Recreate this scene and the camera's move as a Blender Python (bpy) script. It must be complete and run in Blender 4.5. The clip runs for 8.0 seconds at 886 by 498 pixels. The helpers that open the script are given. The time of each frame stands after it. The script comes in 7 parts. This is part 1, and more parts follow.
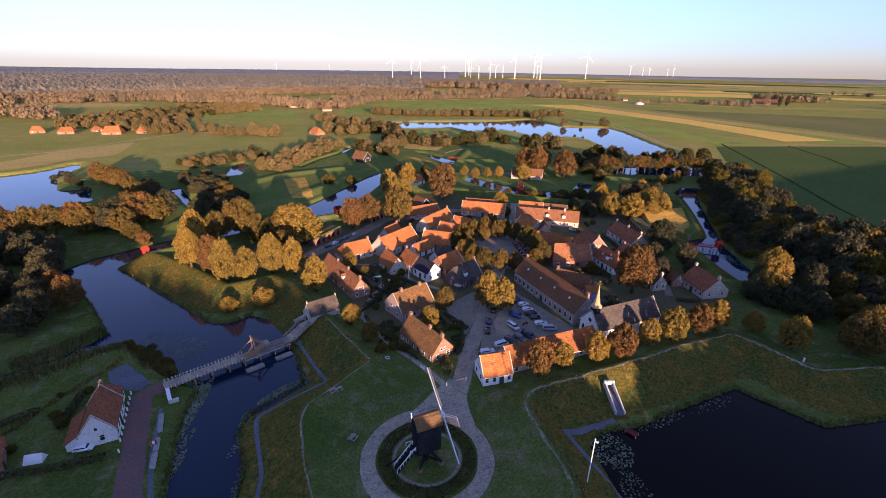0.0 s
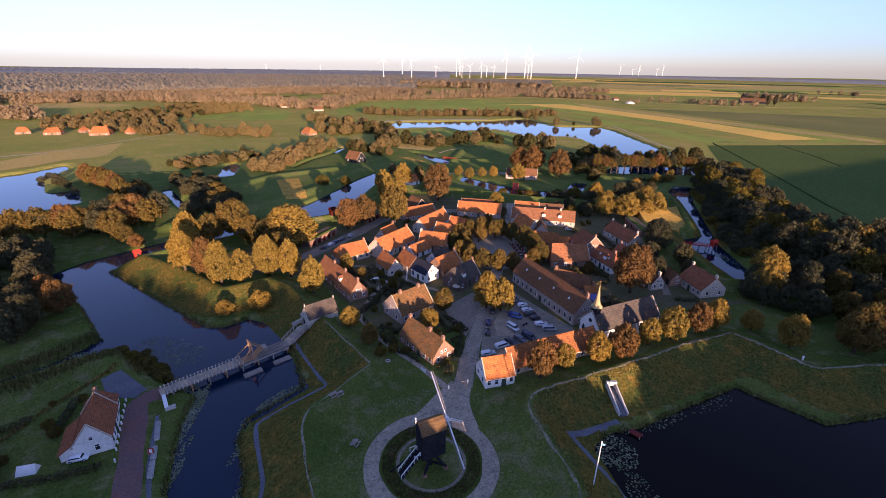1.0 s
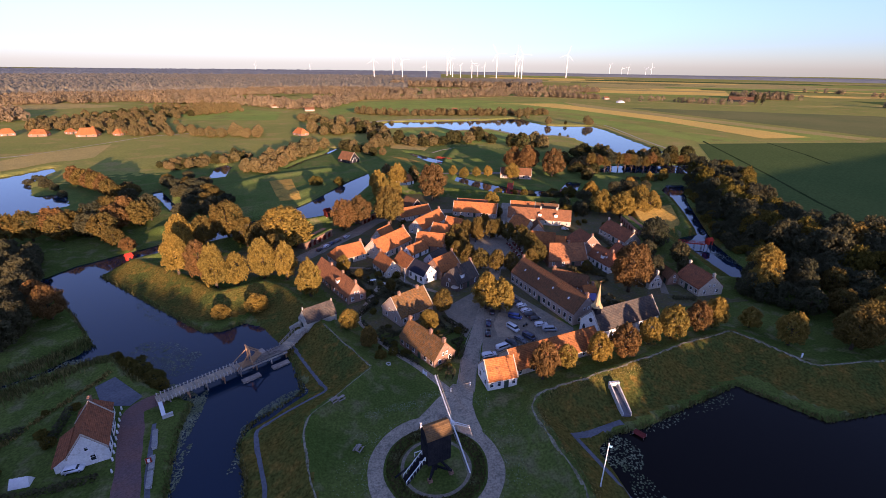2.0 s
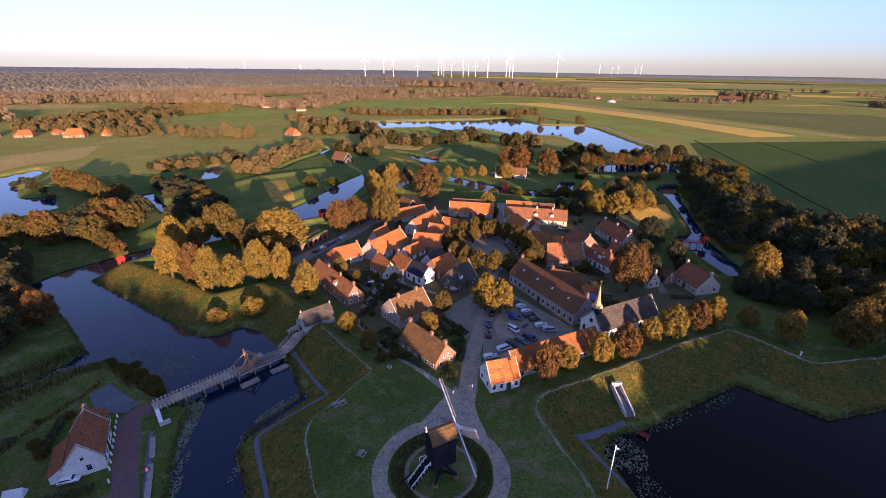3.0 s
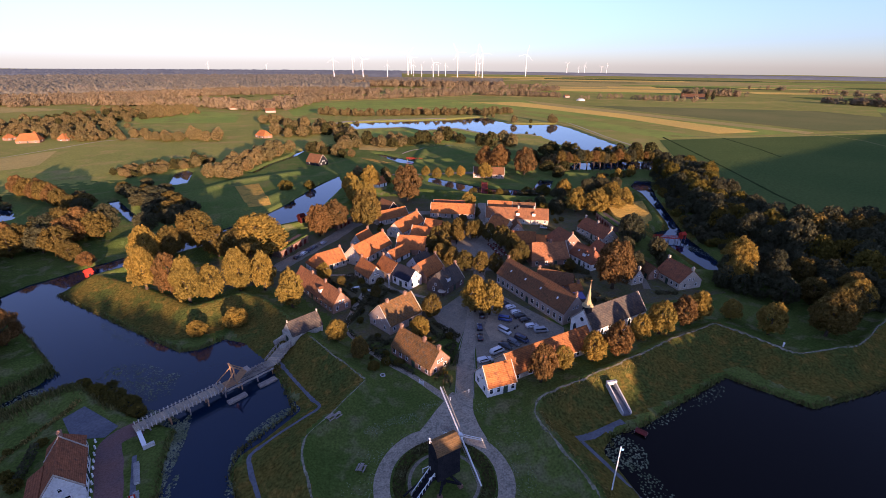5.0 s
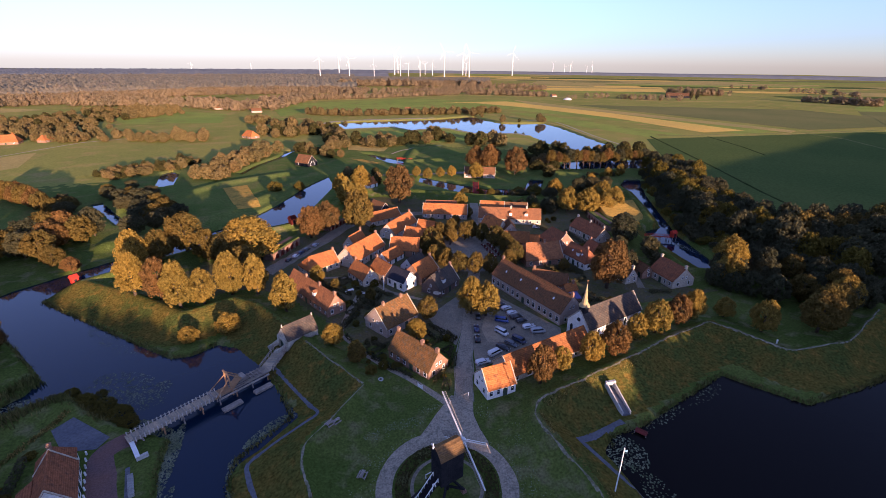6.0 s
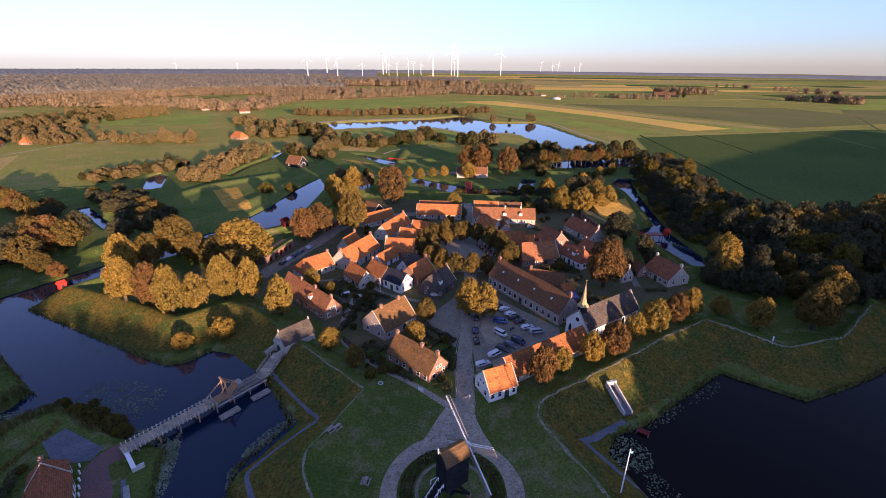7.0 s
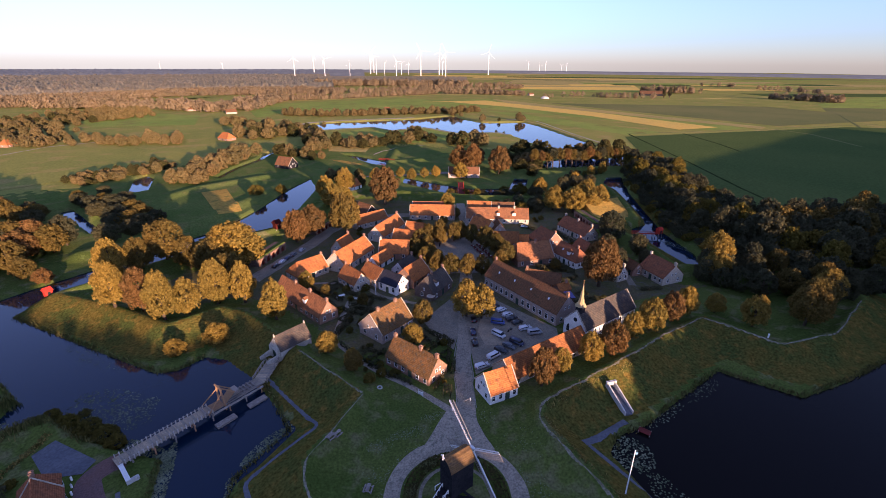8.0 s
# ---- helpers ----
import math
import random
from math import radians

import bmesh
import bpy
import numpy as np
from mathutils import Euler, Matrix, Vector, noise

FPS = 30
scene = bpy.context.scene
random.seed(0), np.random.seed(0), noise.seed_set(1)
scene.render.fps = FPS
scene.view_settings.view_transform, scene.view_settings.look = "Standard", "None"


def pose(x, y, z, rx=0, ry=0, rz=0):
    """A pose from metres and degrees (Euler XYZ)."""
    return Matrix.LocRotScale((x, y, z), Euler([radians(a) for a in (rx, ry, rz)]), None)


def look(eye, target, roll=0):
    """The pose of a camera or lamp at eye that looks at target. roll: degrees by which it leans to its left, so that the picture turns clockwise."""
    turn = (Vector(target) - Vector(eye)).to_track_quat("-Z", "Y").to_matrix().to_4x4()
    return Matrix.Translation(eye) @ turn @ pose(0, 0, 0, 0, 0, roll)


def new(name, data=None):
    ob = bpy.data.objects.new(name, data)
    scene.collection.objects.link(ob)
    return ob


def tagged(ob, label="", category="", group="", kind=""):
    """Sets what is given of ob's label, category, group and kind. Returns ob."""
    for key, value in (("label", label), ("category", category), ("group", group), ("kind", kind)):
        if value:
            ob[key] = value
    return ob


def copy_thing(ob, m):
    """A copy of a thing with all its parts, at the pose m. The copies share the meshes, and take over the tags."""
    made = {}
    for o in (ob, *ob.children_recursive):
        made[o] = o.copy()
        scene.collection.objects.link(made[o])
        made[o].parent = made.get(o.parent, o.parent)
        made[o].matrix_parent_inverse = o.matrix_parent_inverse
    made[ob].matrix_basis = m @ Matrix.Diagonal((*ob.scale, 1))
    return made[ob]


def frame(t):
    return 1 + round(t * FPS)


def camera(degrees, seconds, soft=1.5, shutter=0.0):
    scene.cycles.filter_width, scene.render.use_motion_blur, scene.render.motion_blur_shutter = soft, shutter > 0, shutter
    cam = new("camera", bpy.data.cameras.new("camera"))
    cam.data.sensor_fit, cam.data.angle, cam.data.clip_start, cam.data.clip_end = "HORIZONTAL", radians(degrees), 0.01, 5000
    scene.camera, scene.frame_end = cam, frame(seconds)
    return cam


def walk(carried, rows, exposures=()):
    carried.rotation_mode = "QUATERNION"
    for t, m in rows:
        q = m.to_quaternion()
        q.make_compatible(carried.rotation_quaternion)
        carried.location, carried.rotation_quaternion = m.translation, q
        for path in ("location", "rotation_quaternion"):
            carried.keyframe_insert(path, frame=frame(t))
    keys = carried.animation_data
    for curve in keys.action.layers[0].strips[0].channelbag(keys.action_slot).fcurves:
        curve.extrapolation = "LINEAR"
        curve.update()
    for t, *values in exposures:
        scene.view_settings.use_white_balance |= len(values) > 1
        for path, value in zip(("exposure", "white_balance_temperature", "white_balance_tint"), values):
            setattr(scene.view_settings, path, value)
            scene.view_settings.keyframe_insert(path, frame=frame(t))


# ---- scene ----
cam = camera(89.5, 8.0, soft=0.5)
EXPOSURE, KELVIN, TINT = 1.45, 6270, 33
PATH = [
    (0, (-1.304, -0.642, 75.138), (-1.032, 1.188, 74.378), 0.9),
    (0.5, (-2.304, 0.124, 75.136), (-2.018, 1.951, 74.375), 0.9),
    (1, (-3.268, 0.88, 75.127), (-2.961, 2.704, 74.366), 0.9),
    (1.5, (-4.244, 1.677, 75.098), (-3.917, 3.497, 74.337), 0.8),
    (3, (-7.204, 3.96, 75.093), (-6.827, 5.77, 74.33), 0.8),
    (3.5, (-8.155, 4.753, 75.123), (-7.752, 6.557, 74.361), 0.7),
    (4, (-9.115, 5.536, 75.157), (-8.688, 7.335, 74.394), 0.7),
    (4.5, (-10.079, 6.319, 75.197), (-9.621, 8.11, 74.434), 0.6),
    (6, (-12.953, 8.856, 75.52), (-12.414, 10.623, 74.755), 0.6),
    (6.5, (-13.884, 9.75, 75.537), (-13.327, 11.511, 74.771), 0.5),
    (7, (-14.785, 10.603, 75.577), (-14.204, 12.357, 74.811), 0.5),
    (7.5, (-15.63, 11.502, 75.628), (-15.025, 13.247, 74.861), 0.4),
    (8, (-16.474, 12.443, 75.668), (-15.849, 14.181, 74.901), 0.4),
]
walk(cam, [(t, look(eye, target, roll)) for t, eye, target, roll in PATH], exposures=[(0, EXPOSURE, KELVIN, TINT), (8, EXPOSURE, KELVIN, TINT)])

# ---- light ----
SUN_EL, SUN_X, SUN_Y = 7.0, 0.23, -1.0  # the sun stands low behind the first eye
world = bpy.data.worlds.new("world")
scene.world = world
world.use_nodes = True
wn = world.node_tree
sky = wn.nodes.new("ShaderNodeTexSky")
sky.sky_type = 'NISHITA'
sky.sun_disc = False
sky.sun_elevation = radians(SUN_EL)
sky.sun_rotation = math.atan2(SUN_X, SUN_Y)
sky.air_density, sky.dust_density, sky.ozone_density = 1.0, 0.3, 5.0
hue = wn.nodes.new("ShaderNodeHueSaturation")
hue.inputs["Saturation"].default_value = 0.8
wn.links.new(sky.outputs[0], hue.inputs["Color"])
warm = wn.nodes.new("ShaderNodeMix")  # evening haze warms the sky a little
warm.data_type, warm.blend_type = 'RGBA', 'MULTIPLY'
warm.inputs[0].default_value, warm.inputs[7].default_value = 1.0, (1.07, 0.985, 1.05, 1)
wn.links.new(hue.outputs[0], warm.inputs[6])
wn.links.new(warm.outputs[2], wn.nodes["Background"].inputs[0])
wn.nodes["Background"].inputs[1].default_value = 0.15
sun = new("sun", bpy.data.lights.new("sun", 'SUN'))
sun.data.energy, sun.data.angle, sun.data.color = 4.6, radians(0.6), (1.0, 0.73, 0.45)
side = math.hypot(SUN_X, SUN_Y)
sun.matrix_world = look((SUN_X * 100, SUN_Y * 100, 100 * side * math.tan(radians(SUN_EL))), (0, 0, 0))


# ---- materials ----
def material(name, a, b, big=0.1, fine=4.0, rough=0.9, bump=0.3, dist=0.05, amount=0.35, courses=0.0, spec=0.0, c=None, island=0.0, each=0.0, metal=0.0, leaf=0.0):
    """Two colours mixed by large patches, with a fine grain over them; courses: rows to the metre; island, each: how far single pieces differ; leaf: light let through."""
    m = bpy.data.materials.new(name)
    m.use_nodes = True
    nt, N = m.node_tree, m.node_tree.nodes.new
    bs = nt.nodes["Principled BSDF"]
    geo = N("ShaderNodeNewGeometry")
    def noise_at(scale, detail=4.0):
        n = N("ShaderNodeTexNoise")
        n.inputs["Scale"].default_value, n.inputs["Detail"].default_value = scale, detail
        nt.links.new(geo.outputs["Position"], n.inputs["Vector"])
        return n.outputs["Fac"]
    def ramp(fac, lo, hi):
        r = N("ShaderNodeMapRange")
        r.inputs[1].default_value, r.inputs[2].default_value = lo, hi
        nt.links.new(fac, r.inputs[0])
        return r.outputs[0]
    def mix(kind, fac, x, y):
        n = N("ShaderNodeMix")
        n.data_type, n.blend_type = 'RGBA', kind
        for value, slot in ((fac, n.inputs[0]), (x, n.inputs[6]), (y, n.inputs[7])):
            if hasattr(value, "node"):
                nt.links.new(value, slot)
            else:
                slot.default_value = value if isinstance(value, float) else (*value, 1)
        return n.outputs[2]
    col = mix('MIX', ramp(noise_at(big), 0.36, 0.64), a, b)
    if c:
        col = mix('MIX', ramp(noise_at(big * 3.7, 6.0), 0.52, 0.7), col, c)
    grain = noise_at(fine, 6.0)
    g = ramp(grain, 0.25, 0.75)
    col = mix('MULTIPLY', amount, col, mix('MIX', g, (0.25, 0.25, 0.25), (1.5, 1.5, 1.5)))
    if island:
        v = ramp(geo.outputs["Random Per Island"], 0.0, 1.0)
        col = mix('MULTIPLY', island, col, mix('MIX', v, (0.3, 0.36, 0.3), (1.75, 1.6, 1.4)))
    if each:
        info = N("ShaderNodeObjectInfo")
        col = mix('MULTIPLY', each, col, mix('MIX', info.outputs["Random"], (0.5, 0.58, 0.6), (1.5, 1.25, 0.9)))
    hgt = grain
    if courses:
        w = N("ShaderNodeTexWave")
        w.bands_direction = 'Z'
        w.inputs["Scale"].default_value, w.inputs["Distortion"].default_value = courses * 0.314, 0.4
        nt.links.new(geo.outputs["Position"], w.inputs["Vector"])
        col = mix('MULTIPLY', 0.35, col, mix('MIX', w.outputs["Fac"], (0.45, 0.45, 0.45), (1.2, 1.2, 1.2)))
    nt.links.new(col, bs.inputs["Base Color"])
    bs.inputs["Roughness"].default_value = rough
    bs.inputs["Specular IOR Level"].default_value = spec
    bs.inputs["Metallic"].default_value = metal
    if bump:
        bp = N("ShaderNodeBump")
        bp.inputs["Strength"].default_value, bp.inputs["Distance"].default_value = bump, dist
        nt.links.new(hgt, bp.inputs["Height"])
        nt.links.new(bp.outputs[0], bs.inputs["Normal"])
    if leaf:
        lit, both = N("ShaderNodeBsdfTranslucent"), N("ShaderNodeMixShader")
        nt.links.new(col, lit.inputs["Color"])
        both.inputs[0].default_value = leaf
        nt.links.new(bs.outputs[0], both.inputs[1])
        nt.links.new(lit.outputs[0], both.inputs[2])
        nt.links.new(both.outputs[0], nt.nodes["Material Output"].inputs["Surface"])
    return m


M_GRASS = material("grass", (0.07, 0.104, 0.022), (0.11, 0.138, 0.033), 0.06, 2.0, bump=0.7, dist=0.16, c=(0.17, 0.16, 0.072), amount=0.6)
M_LUSH = material("lush_grass", (0.10, 0.145, 0.035), (0.135, 0.165, 0.045), 0.03, 1.2, bump=0.7, dist=0.2, c=(0.17, 0.165, 0.055), amount=0.55)
# hay gold; on glacis and turf it stands for sunlight on grass
M_HAY_SUN = material("hay_and_sun_gold", (0.50, 0.30, 0.065), (0.40, 0.25, 0.06), 0.06, 0.9, amount=0.5, bump=1.0, dist=0.4, c=(0.24, 0.2, 0.05))
M_ROUGH = material("rough_grass", (0.126, 0.096, 0.022), (0.072, 0.088, 0.022), 0.12, 1.6, bump=0.8, dist=0.2, c=(0.19, 0.12, 0.028), amount=0.8)
M_MEADOW = material("meadow", (0.25, 0.25, 0.06), (0.31, 0.28, 0.07), 0.012, 0.6, c=(0.38, 0.28, 0.09), amount=0.3, bump=0.8, dist=0.8)
M_CROP = material("green_crop", (0.23, 0.29, 0.06), (0.30, 0.33, 0.07), 0.01, 0.6, amount=0.3, bump=0.8, dist=0.8, c=(0.24, 0.22, 0.06))
M_DARKCROP = material("dark_crop", (0.08, 0.115, 0.034), (0.10, 0.13, 0.038), 0.008, 0.6, amount=0.3, bump=0.5, dist=0.35)
M_DULL = material("dull_crop", (0.17, 0.175, 0.06), (0.22, 0.2, 0.07), 0.008, 0.6, amount=0.3, bump=0.5, dist=0.4)
M_WHEAT = material("wheat", (0.74, 0.47, 0.11), (0.66, 0.44, 0.11), 0.01, 0.7, amount=0.3, bump=1.0, dist=1.2)
M_STUBBLE = material("stubble", (0.46, 0.335, 0.11), (0.38, 0.30, 0.10), 0.02, 0.7, amount=0.3, bump=1.0, dist=1.0)
M_GARDEN = material("garden_earth", (0.10, 0.105, 0.038), (0.14, 0.115, 0.062), 0.15, 1.5, bump=0.6, dist=0.2, c=(0.12, 0.11, 0.085), amount=0.5)
M_COBBLE = material("cobbles", (0.30, 0.25, 0.18), (0.23, 0.2, 0.15), 0.2, 3.0, bump=0.6, amount=0.5, c=(0.19, 0.175, 0.14))
M_SETTS = material("pale_cobbles", (0.385, 0.32, 0.235), (0.30, 0.255, 0.19), 0.25, 3.0, bump=0.7, amount=0.65, c=(0.22, 0.2, 0.15))
M_RINGHEDGE = material("brownish_hedge", (0.085, 0.07, 0.028), (0.065, 0.06, 0.024), 0.3, 2.0, rough=0.85, bump=0, amount=0.4, island=0.35, leaf=0.3)
M_SANDLOT = material("sandy_cobbles", (0.42, 0.33, 0.22), (0.33, 0.27, 0.19), 0.3, 3.0, bump=0.5, amount=0.5)
M_KERB = material("worn_kerb", (0.33, 0.3, 0.25), (0.25, 0.23, 0.19), 0.6, 3.0, amount=0.5, c=(0.17, 0.16, 0.13))
M_SANDPATH = material("sand_path", (0.29, 0.26, 0.185), (0.19, 0.175, 0.115), 0.3, 1.8, c=(0.09, 0.095, 0.03), amount=0.7)
M_BRICKROAD = material("brick_road", (0.20, 0.11, 0.09), (0.16, 0.105, 0.10), 0.2, 3.0, amount=0.4)
M_ASPHALT = material("grey_path", (0.15, 0.15, 0.165), (0.12, 0.125, 0.14), 0.2, 2.0, amount=0.35)
M_SHORE = material("sand", (0.45, 0.38, 0.27), (0.36, 0.30, 0.2), 0.05, 0.8, amount=0.3)
M_DITCH = material("ditch_growth", (0.03, 0.05, 0.015), (0.045, 0.06, 0.02), 0.05, 0.8, amount=0.4, bump=1.0, dist=0.6)
M_TILE = material("orange_roof_tiles", (0.45, 0.165, 0.06), (0.36, 0.135, 0.052), 0.25, 2.2, rough=0.75, courses=3.2, c=(0.23, 0.10, 0.052), amount=0.6, each=0.35)
# orange tiles dulled in colour for roofs that get weaker sun
M_TILE_DULL = material("dulled_roof_tiles", (0.34, 0.145, 0.07), (0.27, 0.12, 0.06), 0.25, 2.2, rough=0.78, courses=3.2, c=(0.19, 0.095, 0.055), amount=0.6, each=0.25)
M_OLDTILE = material("brown_roof_tiles", (0.21, 0.10, 0.052), (0.165, 0.085, 0.048), 0.3, 2.2, rough=0.8, courses=3.2, c=(0.12, 0.075, 0.045), amount=0.55, each=0.3)
M_REDTILE = material("dark_red_roof_tiles", (0.33, 0.118, 0.058), (0.255, 0.10, 0.052), 0.3, 2.2, rough=0.8, courses=3.2, c=(0.18, 0.08, 0.05), amount=0.5)
M_MOSSTILE = material("mossy_roof_tiles", (0.232, 0.113, 0.043), (0.160, 0.091, 0.038), 0.4, 2.2, rough=0.85, courses=3.2, c=(0.125, 0.10, 0.072), amount=0.65)
M_REED = material("reeds", (0.10, 0.11, 0.035), (0.15, 0.13, 0.05), 0.1, 1.5, bump=0, amount=0.4, island=0.6)
M_DRY = material("dry_grass", (0.24, 0.18, 0.06), (0.18, 0.15, 0.05), 0.2, 1.5, bump=0, amount=0.4, island=0.6)
M_CLOVER = material("white_clover", (0.24, 0.26, 0.17), (0.17, 0.20, 0.11), 0.5, 4.0, bump=0, amount=0.3)
M_SLATE = material("slate_roof", (0.078, 0.066, 0.058), (0.10, 0.084, 0.07), 0.3, 2.5, rough=0.7, courses=3.0, c=(0.14, 0.10, 0.072), amount=0.5)
M_BRICK = material("red_brick", (0.30, 0.17, 0.115), (0.25, 0.145, 0.10), 0.4, 5.0, rough=0.9, c=(0.36, 0.22, 0.16), amount=0.45)
M_PALEBRICK = material("pale_brick", (0.42, 0.31, 0.25), (0.36, 0.27, 0.22), 0.4, 5.0, rough=0.9, c=(0.46, 0.38, 0.32), amount=0.4)
M_WHITE = material("whitewash", (0.78, 0.75, 0.70), (0.70, 0.68, 0.64), 0.4, 3.0, rough=0.85, c=(0.6, 0.56, 0.5), amount=0.2)
M_STUCCO = material("dingy_stucco", (0.5, 0.46, 0.38), (0.42, 0.39, 0.33), 0.5, 3.0, rough=0.9, c=(0.32, 0.29, 0.24), amount=0.35)
M_SPIRE = material("pale_spire_lead", (0.42, 0.31, 0.16), (0.34, 0.26, 0.14), 0.6, 3.0, rough=0.6, amount=0.35)
M_CREAM = material("cream_plaster", (0.52, 0.44, 0.34), (0.45, 0.38, 0.30), 0.5, 3.5, rough=0.9, c=(0.36, 0.29, 0.23), amount=0.35)
M_DARKBRICK = material("dark_brick", (0.15, 0.105, 0.085), (0.12, 0.085, 0.07), 0.5, 4.0, rough=0.9, c=(0.19, 0.13, 0.10), amount=0.4)
M_PAINT = material("white_paint", (0.80, 0.79, 0.76), (0.74, 0.73, 0.70), 1.0, 6.0, rough=0.6, amount=0.12, bump=0.1)
M_PANE = material("window_glass", (0.02, 0.024, 0.03), (0.03, 0.034, 0.04), 0.3, 1.0, rough=0.12, bump=0.0, amount=0.1, spec=0.8)
M_DOOR = material("door_green", (0.035, 0.06, 0.045), (0.05, 0.07, 0.05), 1.0, 5.0, rough=0.5, amount=0.2)
M_REDWOOD = material("red_painted_wood", (0.5, 0.05, 0.03), (0.42, 0.045, 0.03), 0.8, 5.0, rough=0.6, amount=0.3)
M_DULLRED = material("dull_red_boards", (0.20, 0.045, 0.04), (0.15, 0.04, 0.035), 0.8, 5.0, rough=0.7, amount=0.4)
M_BLACKWOOD = material("tarred_boards", (0.022, 0.022, 0.026), (0.035, 0.033, 0.036), 0.5, 4.0, rough=0.6, courses=4.0, amount=0.4)
M_SHINGLE = material("wooden_shingles", (0.22, 0.125, 0.055), (0.16, 0.095, 0.045), 0.5, 3.0, rough=0.8, courses=4.0, c=(0.16, 0.1, 0.06), amount=0.5)
M_OLDWOOD = material("weathered_wood", (0.34, 0.28, 0.23), (0.26, 0.22, 0.19), 0.5, 4.0, rough=0.85, amount=0.5, c=(0.4, 0.36, 0.31))
M_PALEWOOD = material("bleached_wood", (0.58, 0.52, 0.45), (0.47, 0.42, 0.36), 0.5, 4.0, rough=0.85, amount=0.4)
M_PLANK = material("deck_planks", (0.48, 0.405, 0.32), (0.35, 0.295, 0.235), 0.5, 4.0, rough=0.85, amount=0.5, each=0.5)
M_NEWWOOD = material("warm_timber", (0.42, 0.24, 0.13), (0.34, 0.2, 0.11), 0.5, 4.0, rough=0.8, amount=0.4)
M_CONCRETE = material("pale_concrete", (0.62, 0.59, 0.54), (0.5, 0.48, 0.44), 0.4, 3.0, c=(0.4, 0.38, 0.33), amount=0.3)
M_STONE = material("grey_stone", (0.36, 0.34, 0.32), (0.28, 0.27, 0.25), 0.5, 3.0, amount=0.4)
M_BARK = material("bark", (0.12, 0.085, 0.06), (0.085, 0.065, 0.05), 1.0, 5.0, amount=0.5)
M_LEAF = material("leaves", (0.105, 0.095, 0.024), (0.13, 0.105, 0.028), 0.06, 1.2, rough=0.75, bump=0, amount=0.35, island=0.4, each=0.45, leaf=0.3)
M_GOLD = material("yellowish_leaves", (0.29, 0.195, 0.046), (0.235, 0.17, 0.044), 0.08, 1.2, rough=0.75, bump=0, amount=0.35, island=0.4, each=0.3, leaf=0.3)
M_COPPER = material("copper_leaves", (0.19, 0.105, 0.042), (0.15, 0.092, 0.038), 0.08, 1.2, rough=0.75, bump=0, amount=0.35, island=0.4, each=0.3, leaf=0.3)
M_BRONZE = material("bronze_leaves", (0.165, 0.115, 0.036), (0.125, 0.098, 0.032), 0.08, 1.2, rough=0.75, bump=0, amount=0.35, island=0.4, each=0.3, leaf=0.3)
M_DARKLEAF = material("dark_leaves", (0.084, 0.086, 0.05), (0.096, 0.09, 0.05), 0.05, 1.0, rough=0.8, bump=0, amount=0.35, island=0.3, each=0.35, leaf=0.4)
# far trees: base colours lightened and greyed to stand for haze
M_FARWOOD_HAZED = material("far_woods", (0.24, 0.172, 0.10), (0.18, 0.142, 0.085), 0.03, 0.3, rough=0.95, bump=0, amount=0.3, c=(0.25, 0.175, 0.1), leaf=0.2)
M_FARFOREST_HAZED = material("far_forest", (0.36, 0.285, 0.165), (0.30, 0.25, 0.15), 0.004, 0.06, rough=0.95, bump=0, amount=0.5, c=(0.38, 0.28, 0.165))
# horizon trees greyed in the base colour, in place of haze
M_FARHAZE = material("hazed_distant_woods", (0.25, 0.25, 0.225), (0.21, 0.215, 0.195), 0.002, 0.02, rough=1.0, bump=0, amount=0.25)
M_GROVE = material("grove_leaves", (0.185, 0.136, 0.06), (0.14, 0.114, 0.05), 0.03, 0.6, rough=0.85, bump=0, amount=0.3, c=(0.19, 0.126, 0.055), island=0.35, leaf=0.25)
M_BLACKSLATE = material("black_slate_roof", (0.028, 0.03, 0.042), (0.036, 0.037, 0.05), 0.3, 2.5, rough=0.6, courses=3.0, amount=0.35)
M_GROVEDARK = material("dark_grove_leaves", (0.075, 0.066, 0.026), (0.06, 0.058, 0.022), 0.02, 0.6, rough=0.85, bump=0, amount=0.4, island=0.35, leaf=0.3)
M_PAD = material("lily_pads", (0.10, 0.12, 0.07), (0.17, 0.19, 0.13), 0.3, 3.0, rough=0.45, bump=0, amount=0.3, island=0.6)
M_STEEL = material("white_steel", (0.8, 0.8, 0.8), (0.76, 0.76, 0.77), 0.02, 0.3, rough=0.5, bump=0, amount=0.08)
M_TYRE = material("rubber", (0.015, 0.015, 0.016), (0.02, 0.02, 0.02), 1.0, 5.0, rough=0.8, amount=0.2)


def paint(name, rgb):
    m = material(name, rgb, tuple(v * 0.93 for v in rgb), 1.0, 8.0, rough=0.28, bump=0, amount=0.06, spec=0.6)
    m.node_tree.nodes["Principled BSDF"].inputs["Coat Weight"].default_value = 0.6
    return m


P_WHITE, P_SILVER, P_BLACK = paint("white_car_paint", (0.75, 0.76, 0.77)), paint("silver_car_paint", (0.42, 0.44, 0.46)), paint("black_car_paint", (0.018, 0.02, 0.025))
P_BLUE, P_NAVY, P_GREY = paint("blue_car_paint", (0.03, 0.07, 0.28)), paint("navy_car_paint", (0.02, 0.035, 0.09)), paint("grey_car_paint", (0.10, 0.11, 0.125))

